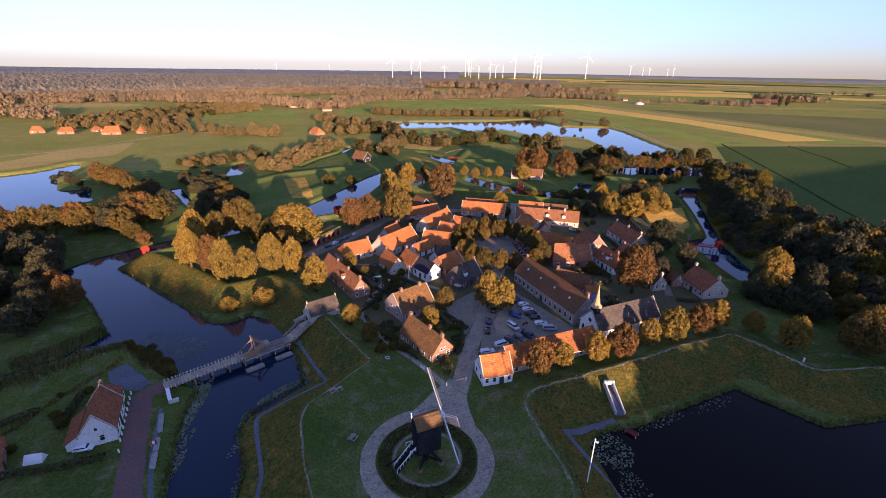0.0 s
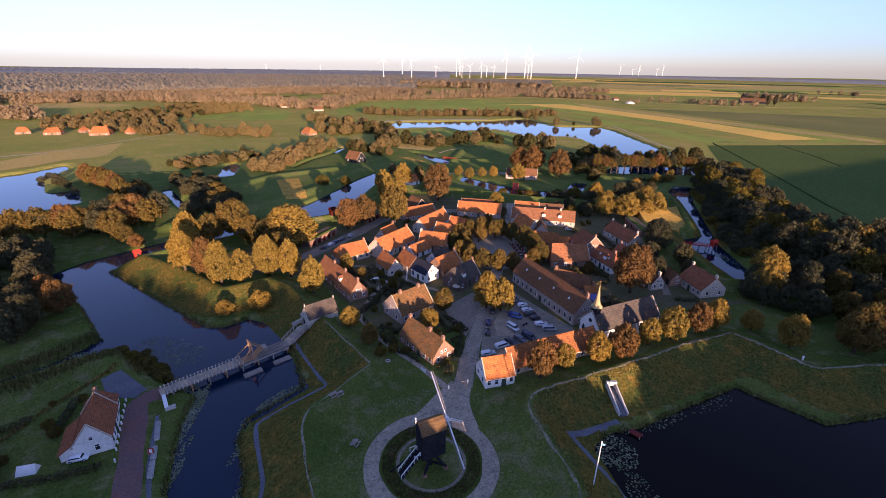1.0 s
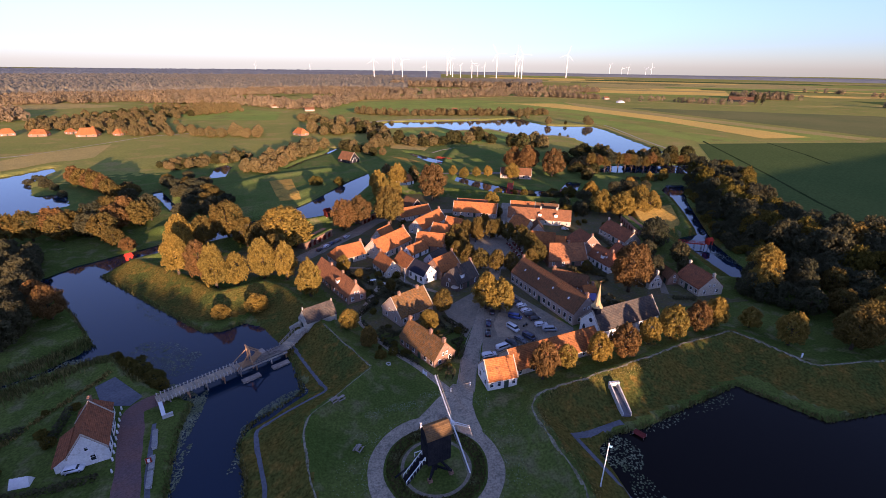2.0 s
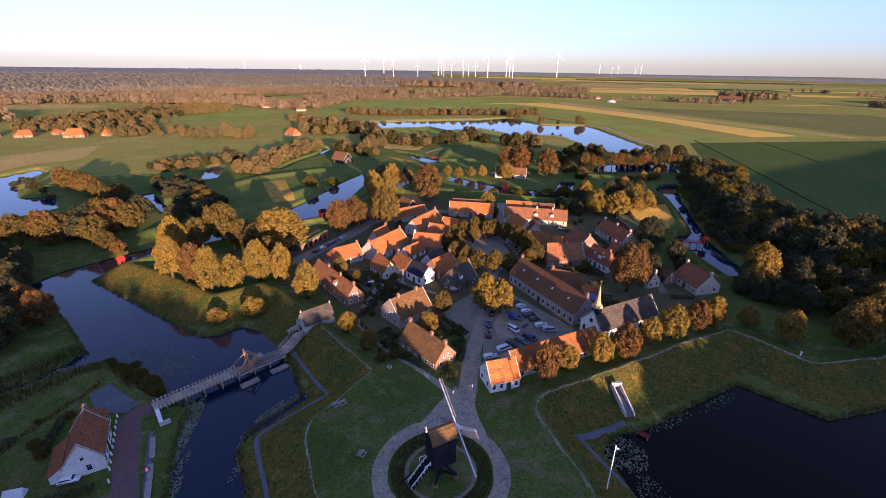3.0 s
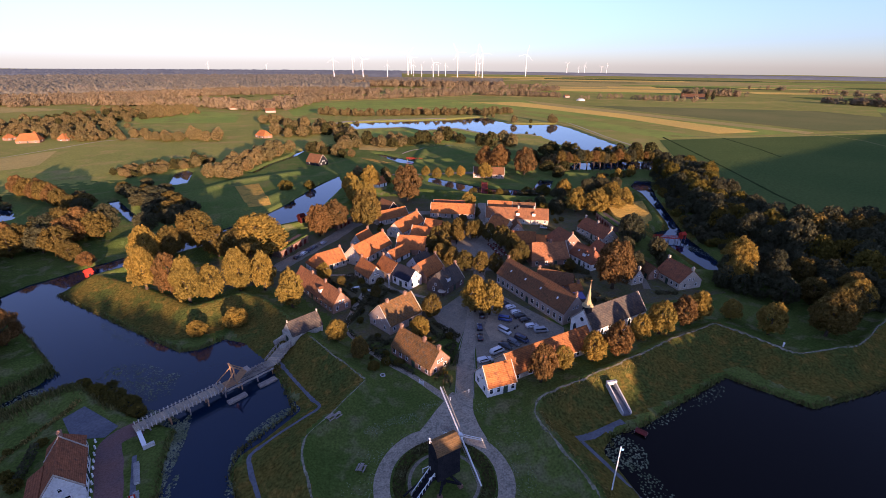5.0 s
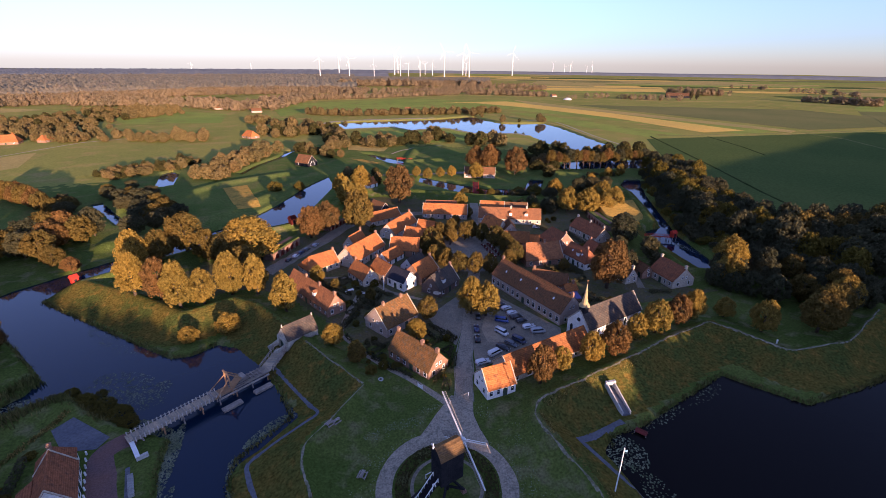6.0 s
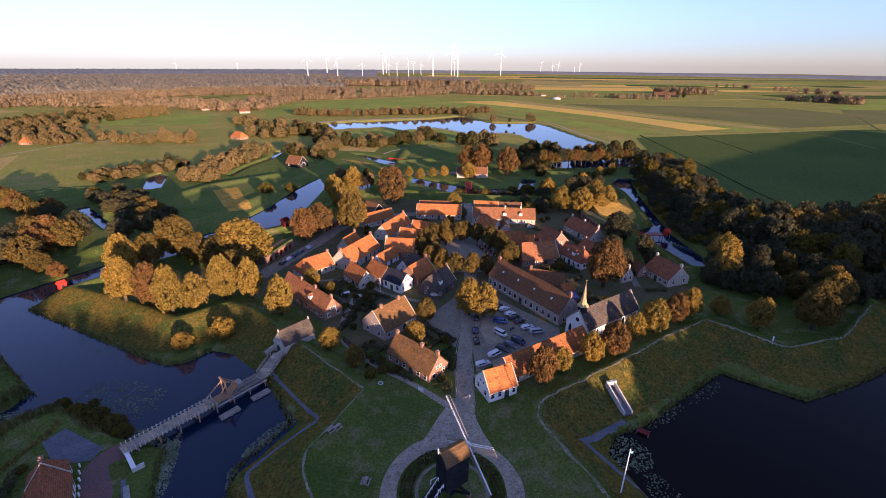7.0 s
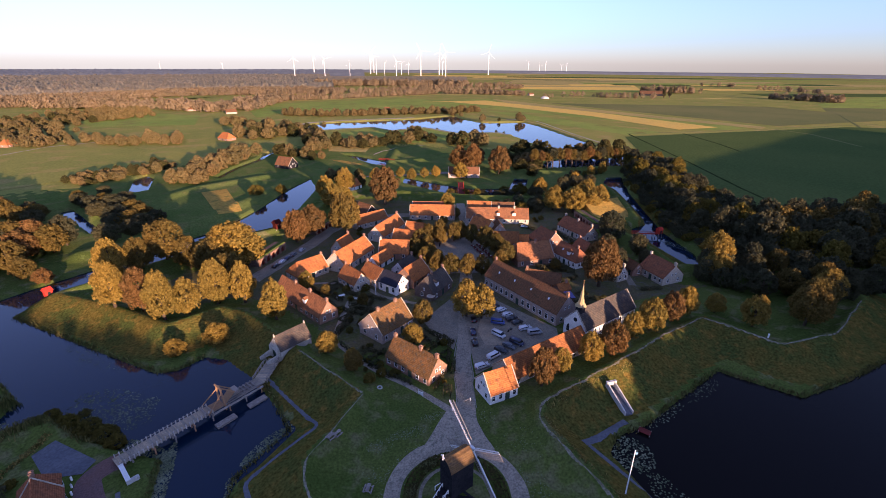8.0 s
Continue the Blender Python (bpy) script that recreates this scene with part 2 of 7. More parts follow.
M_WATER = bpy.data.materials.new("moat_water")
M_WATER.use_nodes = True
_n = M_WATER.node_tree
_b = _n.nodes["Principled BSDF"]
_b.inputs["Base Color"].default_value = (0.003, 0.014, 0.034, 1)
_b.inputs["Roughness"].default_value = 0.04
_b.inputs["IOR"].default_value = 1.33
_b.inputs["Specular IOR Level"].default_value = 0.5
_w = _n.nodes.new("ShaderNodeTexNoise")
_w.inputs["Scale"].default_value, _w.inputs["Detail"].default_value = 0.7, 3.0
_g = _n.nodes.new("ShaderNodeNewGeometry")
_n.links.new(_g.outputs["Position"], _w.inputs["Vector"])
_p = _n.nodes.new("ShaderNodeBump")
_p.inputs["Strength"].default_value, _p.inputs["Distance"].default_value = 0.10, 0.05
_n.links.new(_w.outputs["Fac"], _p.inputs["Height"])
_n.links.new(_p.outputs[0], _b.inputs["Normal"])


M_WATER_DIM = M_WATER.copy()  # darkened copy: the dimmer sky reflection is set in the material
M_WATER_DIM.name = "peaty_water"
_q = M_WATER_DIM.node_tree.nodes["Principled BSDF"]
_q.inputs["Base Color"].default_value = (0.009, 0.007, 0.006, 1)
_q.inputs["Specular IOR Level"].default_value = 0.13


# ---- mesh helpers ----
def mesh_of(name, verts, faces, mat, smooth=False):
    me = bpy.data.meshes.new(name)
    me.from_pydata(verts, [], faces)
    me.materials.append(mat)
    if smooth:
        me.polygons.foreach_set("use_smooth", [True] * len(me.polygons))
    me.update()
    return me


def part(name, me, parent, m=None, label=""):
    """One mesh object under a thing or a part."""
    ob = new(name, me)
    ob.parent = parent
    if m is not None:
        ob.matrix_local = m
    if label:
        ob["label"] = label
    return ob


class Shape:
    """Gathers boxes, prisms and bars into one mesh."""

    def __init__(self):
        self.v, self.f = [], []

    def add(self, verts, faces):
        k = len(self.v)
        self.v += [tuple(p) for p in verts]
        self.f += [tuple(i + k for i in f) for f in faces]
        return self

    def box(self, x0, y0, z0, x1, y1, z1, m=None, taper=1.0):
        cx, cy = (x0 + x1) / 2, (y0 + y1) / 2
        p = [Vector((x, y, z0)) for x, y in ((x0, y0), (x1, y0), (x1, y1), (x0, y1))]
        p += [Vector((cx + (q.x - cx) * taper, cy + (q.y - cy) * taper, z1)) for q in p]
        if m is not None:
            p = [m @ q for q in p]
        return self.add(p, [(3, 2, 1, 0), (4, 5, 6, 7), (0, 1, 5, 4), (1, 2, 6, 5), (2, 3, 7, 6), (3, 0, 4, 7)])

    def bar(self, a, b, w, d=None, w2=None):
        """A square bar from a to b, w wide, d deep, tapering to w2."""
        a, b = Vector(a), Vector(b)
        d = d or w
        k = (w2 or w) / w
        axis = (b - a).normalized()
        up = Vector((0, 0, 1)) if abs(axis.z) < 0.95 else Vector((1, 0, 0))
        s = axis.cross(up).normalized()
        u = s.cross(axis)
        p = [a + s * x * w / 2 + u * y * d / 2 for x, y in ((-1, -1), (1, -1), (1, 1), (-1, 1))]
        p += [b + (s * x * w / 2 + u * y * d / 2) * k for x, y in ((-1, -1), (1, -1), (1, 1), (-1, 1))]
        return self.add(p, [(3, 2, 1, 0), (4, 5, 6, 7), (0, 1, 5, 4), (1, 2, 6, 5), (2, 3, 7, 6), (3, 0, 4, 7)])

    def tube(self, a, b, r, r2=None, n=10):
        a, b = Vector(a), Vector(b)
        r2 = r if r2 is None else r2
        axis = (b - a).normalized()
        s = axis.cross(Vector((0.3, 0.1, 1)) if abs(axis.z) < 0.9 else Vector((1, 0.2, 0))).normalized()
        u = axis.cross(s)
        ring = [(math.cos(i * math.tau / n), math.sin(i * math.tau / n)) for i in range(n)]
        p = [a + (s * c + u * e) * r for c, e in ring] + [b + (s * c + u * e) * r2 for c, e in ring]
        f = [(i, (i + 1) % n, n + (i + 1) % n, n + i) for i in range(n)]
        return self.add(p, f + [tuple(range(n))[::-1], tuple(range(n, 2 * n))])

    def prism(self, outline, y0, y1):
        """An outline of (x, z) pushed from y0 to y1."""
        n = len(outline)
        p = [(x, y0, z) for x, z in outline] + [(x, y1, z) for x, z in outline]
        f = [(i, (i + 1) % n, n + (i + 1) % n, n + i) for i in range(n)]
        return self.add(p, f + [tuple(range(n))[::-1], tuple(range(n, 2 * n))])

    def mesh(self, name, mat, smooth=False):
        me = mesh_of(name, self.v, self.f, mat, smooth)
        bm = bmesh.new()
        bm.from_mesh(me)
        bmesh.ops.recalc_face_normals(bm, faces=bm.faces)
        bm.to_mesh(me)
        bm.free()
        return me


def thing(name, x, y, z, rz, label, category, group="", scale=(1, 1, 1)):
    ob = new(name)
    ob.empty_display_size = 0.3
    ob.matrix_basis = pose(x, y, z, 0, 0, rz) @ Matrix.Diagonal((*scale, 1))
    return tagged(ob, label, category, group)


# ---- the ground ----
WATER = -1.2
CREST = [(-19, 122), (-5.6, 98.3), (-12.7, 90), (-19.8, 83.7), (-20.6, 78), (-15.6, 59), (-8, 40), (27, 38), (33, 57), (30, 77), (33.2, 82), (58.6, 88.4), (80.3, 94.4), (100.8, 98.4),
         (109.8, 79.5), (131, 78.6), (165, 90), (160, 118), (124, 132), (128, 150), (130, 172), (137, 184), (149, 178), (152, 186), (164, 208), (178, 240), (160, 246), (130, 236), (110, 240), (85, 252), (60, 268), (34, 282), (14, 284),
         (0, 255), (-14, 230), (-34, 222), (-60, 203), (-82, 190), (-94.5, 182), (-74, 166), (-55, 147.6), (-41, 153.7), (-33.6, 147), (-25, 132)]
MOAT_WEST = [(-30, 40), (-30, 64), (-30.6, 70.8), (-34.4, 81.5), (-33.3, 85.7), (-29.6, 88.3), (-20.8, 96.8), (-24.4, 104.2), (-27.8, 112), (-30.6, 119), (-34.7, 124.9), (-37.8, 130), (-44, 133.5), (-49.6, 129.4), (-55, 129.6), (-76.5, 149.7), (-104.8, 176.7), (-98.3, 187), (-86, 201), (-60, 218),
             (-44, 232), (-25, 240), (-13, 264), (2.4, 311), (0.5, 341), (-16.6, 314), (-32.8, 275), (-50, 246), (-91, 212), (-106, 200), (-119.6, 188), (-126, 176), (-113.6, 163), (-99.4, 147), (-85, 128), (-86, 123), (-92, 115.5), (-108, 105), (-105, 100), (-91, 109.5), (-83, 116.5), (-76.6, 120), (-66.8, 110), (-57, 102.5), (-48.4, 97), (-48.5, 88), (-46.8, 79), (-43.9, 66), (-44, 40)]
MOAT_EAST = [(44, 36), (42.3, 55.5), (41.3, 67.4), (46, 71), (56, 72), (71, 76.5), (88, 81.3), (90, 78), (99, 66.2), (118, 66.6), (150, 70), (185, 92), (176, 112), (200, 100), (200, 36)]
MOAT_NORTH_EAST = [(219, 275), (193.7, 239), (172, 200), (156.5, 171), (149, 145), (139, 133), (136.3, 137), (137, 148), (140.5, 165), (142.5, 181), (156.7, 184), (170, 211), (186, 243), (192, 263), (206, 278)]
MOAT_BACK = [(59, 307), (77, 276), (101, 258), (128.8, 260), (149, 291), (140, 296), (122, 271), (98, 279.7), (83, 297.7), (65, 323)]
BACK_LAKE = [(170, 319), (250, 303), (275, 340), (201, 347)]
POND = [(-300, 330), (-262, 350), (-248, 363), (-236, 391), (-226, 375), (-219, 335), (-200, 303), (-184, 308), (-166, 276), (-180, 261), (-198, 253), (-260, 245), (-330, 300)]
CANAL = [(-135.4, 302), (-129.7, 306), (-101.5, 258), (-107, 256)]
BEND = [(-111, 332), (-117, 376), (-111, 386), (-104, 375), (-100, 337)]
STREAM = [(-64, 362), (-55, 390), (-38, 422), (-32, 445), (-18, 470), (-14, 465), (-27, 440), (-33, 418), (-50, 388), (-60, 360)]
LAKE = [(13, 624), (24, 648), (40, 662), (95, 667), (180, 673), (231, 694), (245, 690), (246, 648), (254, 606), (274, 600), (312, 594), (314, 560), (300, 475), (294, 434), (290, 400), (279, 388), (232, 381), (230, 396), (232, 450), (237, 486), (232, 506), (207, 514), (181, 518), (172, 548), (160, 574), (132, 568), (113, 562), (99, 597), (68, 596), (34, 590)]
CANAL_BACK = [(34, 424), (44, 418), (66, 382), (61, 364), (52, 372)]
WATERS = [MOAT_WEST, MOAT_EAST, MOAT_NORTH_EAST, MOAT_BACK, BACK_LAKE, POND, CANAL, BEND, STREAM, LAKE, CANAL_BACK]
# grassed banks: the line of the top, its half width and height
BANKS = [([(-104, 98), (-82, 112), (-66, 116)], 4.0, 1.6), ([(-130, 105), (-104, 122), (-90, 134)], 5.0, 1.4), ([(-100, 225), (-60, 258), (-30, 300), (-10, 345)], 7.0, 2.0), ([(-130, 270), (-95, 300), (-70, 330), (-30, 350)], 6.0, 1.6),
         ([(60, 335), (110, 322), (150, 312), (185, 290)], 6.0, 1.8), ([(66, 374), (87, 430), (115, 436), (119, 382), (92, 374), (66, 374)], 4.5, 1.3), ([(119, 382), (150, 350)], 6.0, 2.0), ([(210, 262), (185, 215), (168, 175), (152, 140)], 7.0, 1.2)]


def inside(px, py, poly):
    r = np.zeros(px.shape, bool)
    for (x0, y0), (x1, y1) in zip(poly, poly[1:] + poly[:1]):
        hit = ((y0 > py) != (y1 > py)) & (px < (x1 - x0) * (py - y0) / (y1 - y0 + 1e-12) + x0)
        r ^= hit
    return r


def line_distance(px, py, line, closed=False):
    d = np.full(px.shape, 1e9)
    for (x0, y0), (x1, y1) in zip(line, line[1:] + (line[:1] if closed else [])):
        dx, dy = x1 - x0, y1 - y0
        t = np.clip(((px - x0) * dx + (py - y0) * dy) / (dx * dx + dy * dy), 0, 1)
        d = np.minimum(d, np.hypot(px - x0 - t * dx, py - y0 - t * dy))
    return d


def signed(px, py, poly):
    """Distance to a closed outline, positive within it."""
    d = line_distance(px, py, poly, True)
    return np.where(inside(px, py, poly), d, -d)


def smooth(x, a, b):
    t = np.clip((x - a) / (b - a), 0, 1)
    return t * t * (3 - 2 * t)


def height(px, py):
    px, py = np.asarray(px, float), np.asarray(py, float)
    s = signed(px, py, CREST)
    fill = 1.1 * (1 - smooth(py, 88, 112))
    # parapet with a sharp edge, a ledge behind it, and an even outer slope
    ledge = np.maximum(fill, 1.75)
    z_in = np.where(s < 3.4, 3.4 - (3.4 - ledge) * np.clip((s - 1.0) / 1.8, 0, 1), fill + (ledge - fill) * (1 - smooth(s, 4.5, 8.0)))
    z_out = np.interp(-s, [0.4, 5.2, 9.8], [3.4, 0.95, -0.35])
    far = 0.2 - 0.55 * (1 - smooth(-s, 14, 40))
    z = np.where(s > 0, z_in, np.maximum(z_out, far))
    for line, half, top in BANKS:
        z = z + top * (1 - smooth(line_distance(px, py, line), 0.5, half + 1.5)) * (s < 0)
    # the drawbridge road passes the gate
    gate = 1 - smooth(line_distance(px, py, [(-34, 112), (-28, 116), (-24.6, 124.6), (-14, 131)]), 1.6, 3.2)
    z = z * (1 - gate) + 0.0 * gate
    for w in WATERS:
        q = signed(px, py, w)
        bank = smooth(q, -0.9, 0.3)
        z = z * (1 - bank) + bank * (WATER - 0.1)
        z = z - 1.5 * smooth(q, 0.0, 4.0)
    return z


def steps(a, b, step):
    return list(np.arange(a, b, step))


GX = np.array([-5400, -4600, -3800, -3000, -2400, -1900, -1500, -1200, -950, -750, -600] + steps(-480, -270, 15) + steps(-270, -126, 4) + steps(-126, 200, 1.1) + steps(200, 330, 4) + steps(330, 600, 20) + [650, 800, 1000, 1300, 1700, 2200, 2800, 3500, 4300, 5400])
GY = np.array([-2500, -1500, -900, -500, -300, -200, -100] + steps(-60, 36, 8) + steps(36, 270, 1.1) + steps(270, 480, 2.5) + steps(480, 710, 4) + steps(720, 1000, 20) + [1050, 1200, 1400, 1700, 2100, 2600, 3200, 3900, 4700, 5600])
MX, MY = np.meshgrid(GX, GY)
MZ = height(MX, MY)


def ground(x, y):
    """The ground's height, from its own mesh."""
    x, y = np.asarray(x, float), np.asarray(y, float)
    i, j = np.clip(np.searchsorted(GX, x) - 1, 0, len(GX) - 2), np.clip(np.searchsorted(GY, y) - 1, 0, len(GY) - 2)
    u, v = (x - GX[i]) / (GX[i + 1] - GX[i]), (y - GY[j]) / (GY[j + 1] - GY[j])
    return (MZ[j, i] * (1 - u) + MZ[j, i + 1] * u) * (1 - v) + (MZ[j + 1, i] * (1 - u) + MZ[j + 1, i + 1] * u) * v


def at(x, y):
    return float(ground(x, y))


nx, ny = len(GX), len(GY)
cell = (np.arange(ny - 1)[:, None] * nx + np.arange(nx - 1)[None, :]).ravel()
quads = np.stack([cell, cell + 1, cell + nx + 1, cell + nx], 1)
me = bpy.data.meshes.new("ground")
me.vertices.add(nx * ny)
me.vertices.foreach_set("co", np.stack([MX.ravel(), MY.ravel(), MZ.ravel()], 1).ravel())
me.loops.add(quads.size)
me.loops.foreach_set("vertex_index", quads.ravel())
me.polygons.add(len(quads))
me.polygons.foreach_set("loop_start", np.arange(len(quads)) * 4)
cx, cy = MX[:-1, :-1].ravel(), MY[:-1, :-1].ravel()
sc = signed(cx, cy, CREST)
kind_of = np.where((sc < -0.5) & (sc > -13.5) & (cy < 250), 1, 0)
kind_of = np.where((sc > 12) & (cy > 118), 2, kind_of)
blur = np.random.RandomState(9).normal(0, 1.0, cx.shape) * 4 + 6 * np.sin(cx * 0.11) + 5 * np.sin(cx * 0.043 + cy * 0.05)
edge = np.interp(cx, [-300, -200, -150, -110, -60, 0, 110, 200, 300], [300, 335, 352, 395, 432, 470, 450, 380, 330])
kind_of = np.where((sc < -10.5) & (cy + blur > 235), 4, kind_of)
kind_of = np.where((cy + blur > edge) | (cx < -330) | (cx > 300), 3, kind_of)
me.polygons.foreach_set("material_index", kind_of.astype(np.int32))
me.polygons.foreach_set("use_smooth", np.ones(len(quads), bool))
for m in (M_GRASS, M_ROUGH, M_GARDEN, M_MEADOW, M_LUSH):
    me.materials.append(m)
me.update()
tagged(new("ground", me), "grassy fortress ground with ramparts, banks and meadows", "ground", kind="structure")

for label, mat, box in (("still blue moat and lake water mirroring the sky", M_WATER, (-420, 20, 38, 760)), ("still moat and lake water mirroring the sky", M_WATER, (38, 130, 360, 760)), ("moat water below the south-east rampart, darkened in its material", M_WATER_DIM, (38, 20, 360, 130))):
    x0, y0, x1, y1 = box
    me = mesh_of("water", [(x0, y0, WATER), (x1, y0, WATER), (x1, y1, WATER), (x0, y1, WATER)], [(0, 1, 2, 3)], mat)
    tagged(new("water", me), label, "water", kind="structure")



def strip(name, line, width, mat, label, category="path", lift=0.07, curb=0.0, closed=False):
    """A way laid on the ground along a line."""
    pts = []
    src = line + line[:1] if closed else line
    for (x0, y0), (x1, y1) in zip(src, src[1:]):
        n = max(1, int(math.hypot(x1 - x0, y1 - y0) / 1.0))
        pts += [(x0 + (x1 - x0) * i / n, y0 + (y1 - y0) * i / n) for i in range(n)]
    pts.append(src[-1])
    p = np.array(pts)
    for _ in range(2):
        p[1:-1] = (p[:-2] + 2 * p[1:-1] + p[2:]) / 4
    d = np.gradient(p, axis=0)
    d /= np.linalg.norm(d, axis=1)[:, None] + 1e-9
    nrm = np.stack([-d[:, 1], d[:, 0]], 1)
    k = max(3, int(width / 0.9) + 2)
    if width < 1:  # a trodden line wanders
        p = p + nrm * np.interp(np.arange(len(p)), np.arange(0, len(p) + 4, 4), np.random.RandomState(int(abs(p[0, 1]))).uniform(-0.3, 0.3, len(np.arange(0, len(p) + 4, 4))))[:, None]
    rng = np.random.RandomState(len(name) * 7 + int(abs(p[0, 0])))
    wob = 1 + (0.5 if width < 1 else 0.10) * np.interp(np.arange(len(p)), np.arange(0, len(p) + 3, 3), rng.uniform(-1, 1, len(np.arange(0, len(p) + 3, 3))))
    off = np.linspace(-width / 2, width / 2, k)
    g = p[:, None, :] + nrm[:, None, :] * (off[None, :, None] * wob[:, None, None])
    z = ground(g[..., 0], g[..., 1]) + lift
    z[:, 0] -= lift + 0.03
    z[:, -1] -= lift + 0.03
    verts = np.concatenate([g, z[..., None]], 2).reshape(-1, 3).tolist()
    n = len(p)
    faces = [(i * k + j, i * k + j + 1, (i + 1) * k + j + 1, (i + 1) * k + j) for i in range(n - 1) for j in range(k - 1)]
    return tagged(new(name, mesh_of(name, verts, faces, mat, True)), label, category, kind="structure")


LAID = []


def sheet(name, poly, mat, label, category="field", lift=0.12, step=0.0):
    """A flat or draped area on the ground; each lies a little above the one before."""
    LAID.append(name)
    lift += 0.008 * len(LAID) * (category == "field")
    if not step:
        z = max(at(x, y) for x, y in poly) + lift
        me = mesh_of(name, [(x, y, z) for x, y in poly] + [(x, y, z - 0.03) for x, y in poly], [tuple(range(len(poly)))] + [(i, i + len(poly), (i + 1) % len(poly) + len(poly), (i + 1) % len(poly)) for i in range(len(poly))], mat)
    else:
        bm = bmesh.new()
        bm.faces.new([bm.verts.new((x, y, 0)) for x, y in poly])
        xs, ys = [x for x, _ in poly], [y for _, y in poly]
        for lo, hi, axis in ((min(xs), max(xs), (1, 0, 0)), (min(ys), max(ys), (0, 1, 0))):
            for c in np.arange(lo + step, hi, step):
                bmesh.ops.bisect_plane(bm, geom=bm.verts[:] + bm.edges[:] + bm.faces[:], plane_co=(c * axis[0], c * axis[1], 0), plane_no=axis)
        for v in bm.verts:
            v.co.z = at(v.co.x, v.co.y) + lift
        me = bpy.data.meshes.new(name)
        bm.to_mesh(me)
        bm.free()
        me.materials.append(mat)
    return tagged(new(name, me), label, category, kind="structure")


# ---- fields and ways ----
sheet("field", [(268, 985), (452, 1010), (600, 442), (496, 438), (275, 958)], M_CROP, "green crop beside the yellow grain")
sheet("field", [(352, 706), (419, 442), (362, 441), (330, 600), (325, 755)], M_CROP, "bright green crop along the lake")
sheet("field", [(352, 430), (700, 410), (900, 300), (238, 130), (233, 192), (262, 252), (288, 330)], M_DARKCROP, "dark green crop behind the wood")
sheet("field", [(1580, 2850), (2337, 2450), (2149, 1910), (1245, 1568), (911, 1830)], M_STUBBLE, "pale mown field far off")
sheet("field", [(521, 860), (945, 650), (1300, 560), (1100, 440), (620, 446)], M_DULL, "dull green potato field")
sheet("field", [(-281, 430), (-218, 522), (-103, 505), (-100, 463), (-157, 380), (-191, 360), (-225, 388), (-240, 402)], M_MEADOW, "wide green meadow")
sheet("field", [(-318, 501), (-308, 571), (-226, 541), (-279, 440)], M_MEADOW, "meadow beside the farm road")
sheet("field", [(-521, 851), (-432, 891), (-412, 922), (-549, 990), (-640, 968)], M_STUBBLE, "tawny mown field")
sheet("field", [(-443, 716), (-409, 823), (-521, 851), (-600, 760)], M_MEADOW, "green meadow")
sheet("field", [(-367, 918), (-185, 1327), (-121, 1255), (-343, 1045), (-403, 899)], M_MEADOW, "pale green meadow among woods")
sheet("field", [(-273, 769), (-206, 852), (-126, 797), (-118, 680), (-235, 693)], M_CROP, "green meadow among trees")
sheet("field", [(-75, 958), (12, 995), (250, 1081), (409, 927), (287, 800), (-11, 787), (-45, 746)], M_CROP, "broad green field behind the lake")
sheet("field", [(41, 557), (79, 572), (96, 580), (110, 545), (156, 556), (166, 525), (180, 500), (184, 464), (101, 457), (48, 503)], M_CROP, "green lakeside grass")
sheet("field", [(27, 468), (64, 446), (55, 422), (24, 438)], M_STUBBLE, "dry tawny grass")
sheet("field", [(700, 1650), (1150, 1560), (840, 1500), (560, 1180), (380, 1230)], M_CROP, "green field far off")
sheet("field", [(1100, 1520), (2200, 1880), (2600, 1500), (1500, 1250)], M_MEADOW, "wide meadow far off")
sheet("field", [(950, 640), (1700, 900), (2200, 600), (1300, 480)], M_CROP, "wide green field")

sheet("field", [(-292, 391), (-276, 441), (-247, 481), (-239, 488), (-222, 420), (-231, 408), (-243, 403), (-253, 379), (-270, 358)], M_STUBBLE, "dry tawny grass strip beside the pond", step=6)
strip("road", [(-330, 405), (-281, 437), (-226, 541), (-190, 560)], 3.5, M_SHORE, "pale sandy farm road", "road")
strip("road", [(-22, 1050), (117, 1078), (235, 1128), (401, 1188), (560, 1100), (757, 940), (850, 890), (1265, 860)], 7, M_STUBBLE, "far country road", "road", 0.3)
strip("road", [(300, 622), (334, 606), (327, 556), (309, 470), (302, 428), (298, 396)], 3.0, M_SHORE, "sandy lakeside track", "road", 0.1)
strip("shore", [(2, 618), (8, 640), (26, 664), (70, 676), (120, 680), (176, 681)], 9, M_SHORE, "pale sand shore of the lake", "shore", 0.1)
strip("shore", [(2, 626), (30, 582), (66, 589), (97, 590), (113, 555), (132, 562), (158, 567), (168, 542), (178, 512), (206, 507), (228, 500), (231, 484)], 4.0, M_SHORE, "sandy edge of the lake", "shore", 0.1)
strip("shore", [(318, 590), (319, 558), (304, 474), (297, 432)], 4.5, M_STUBBLE, "bare brown bank of the lake", "shore", 0.1)

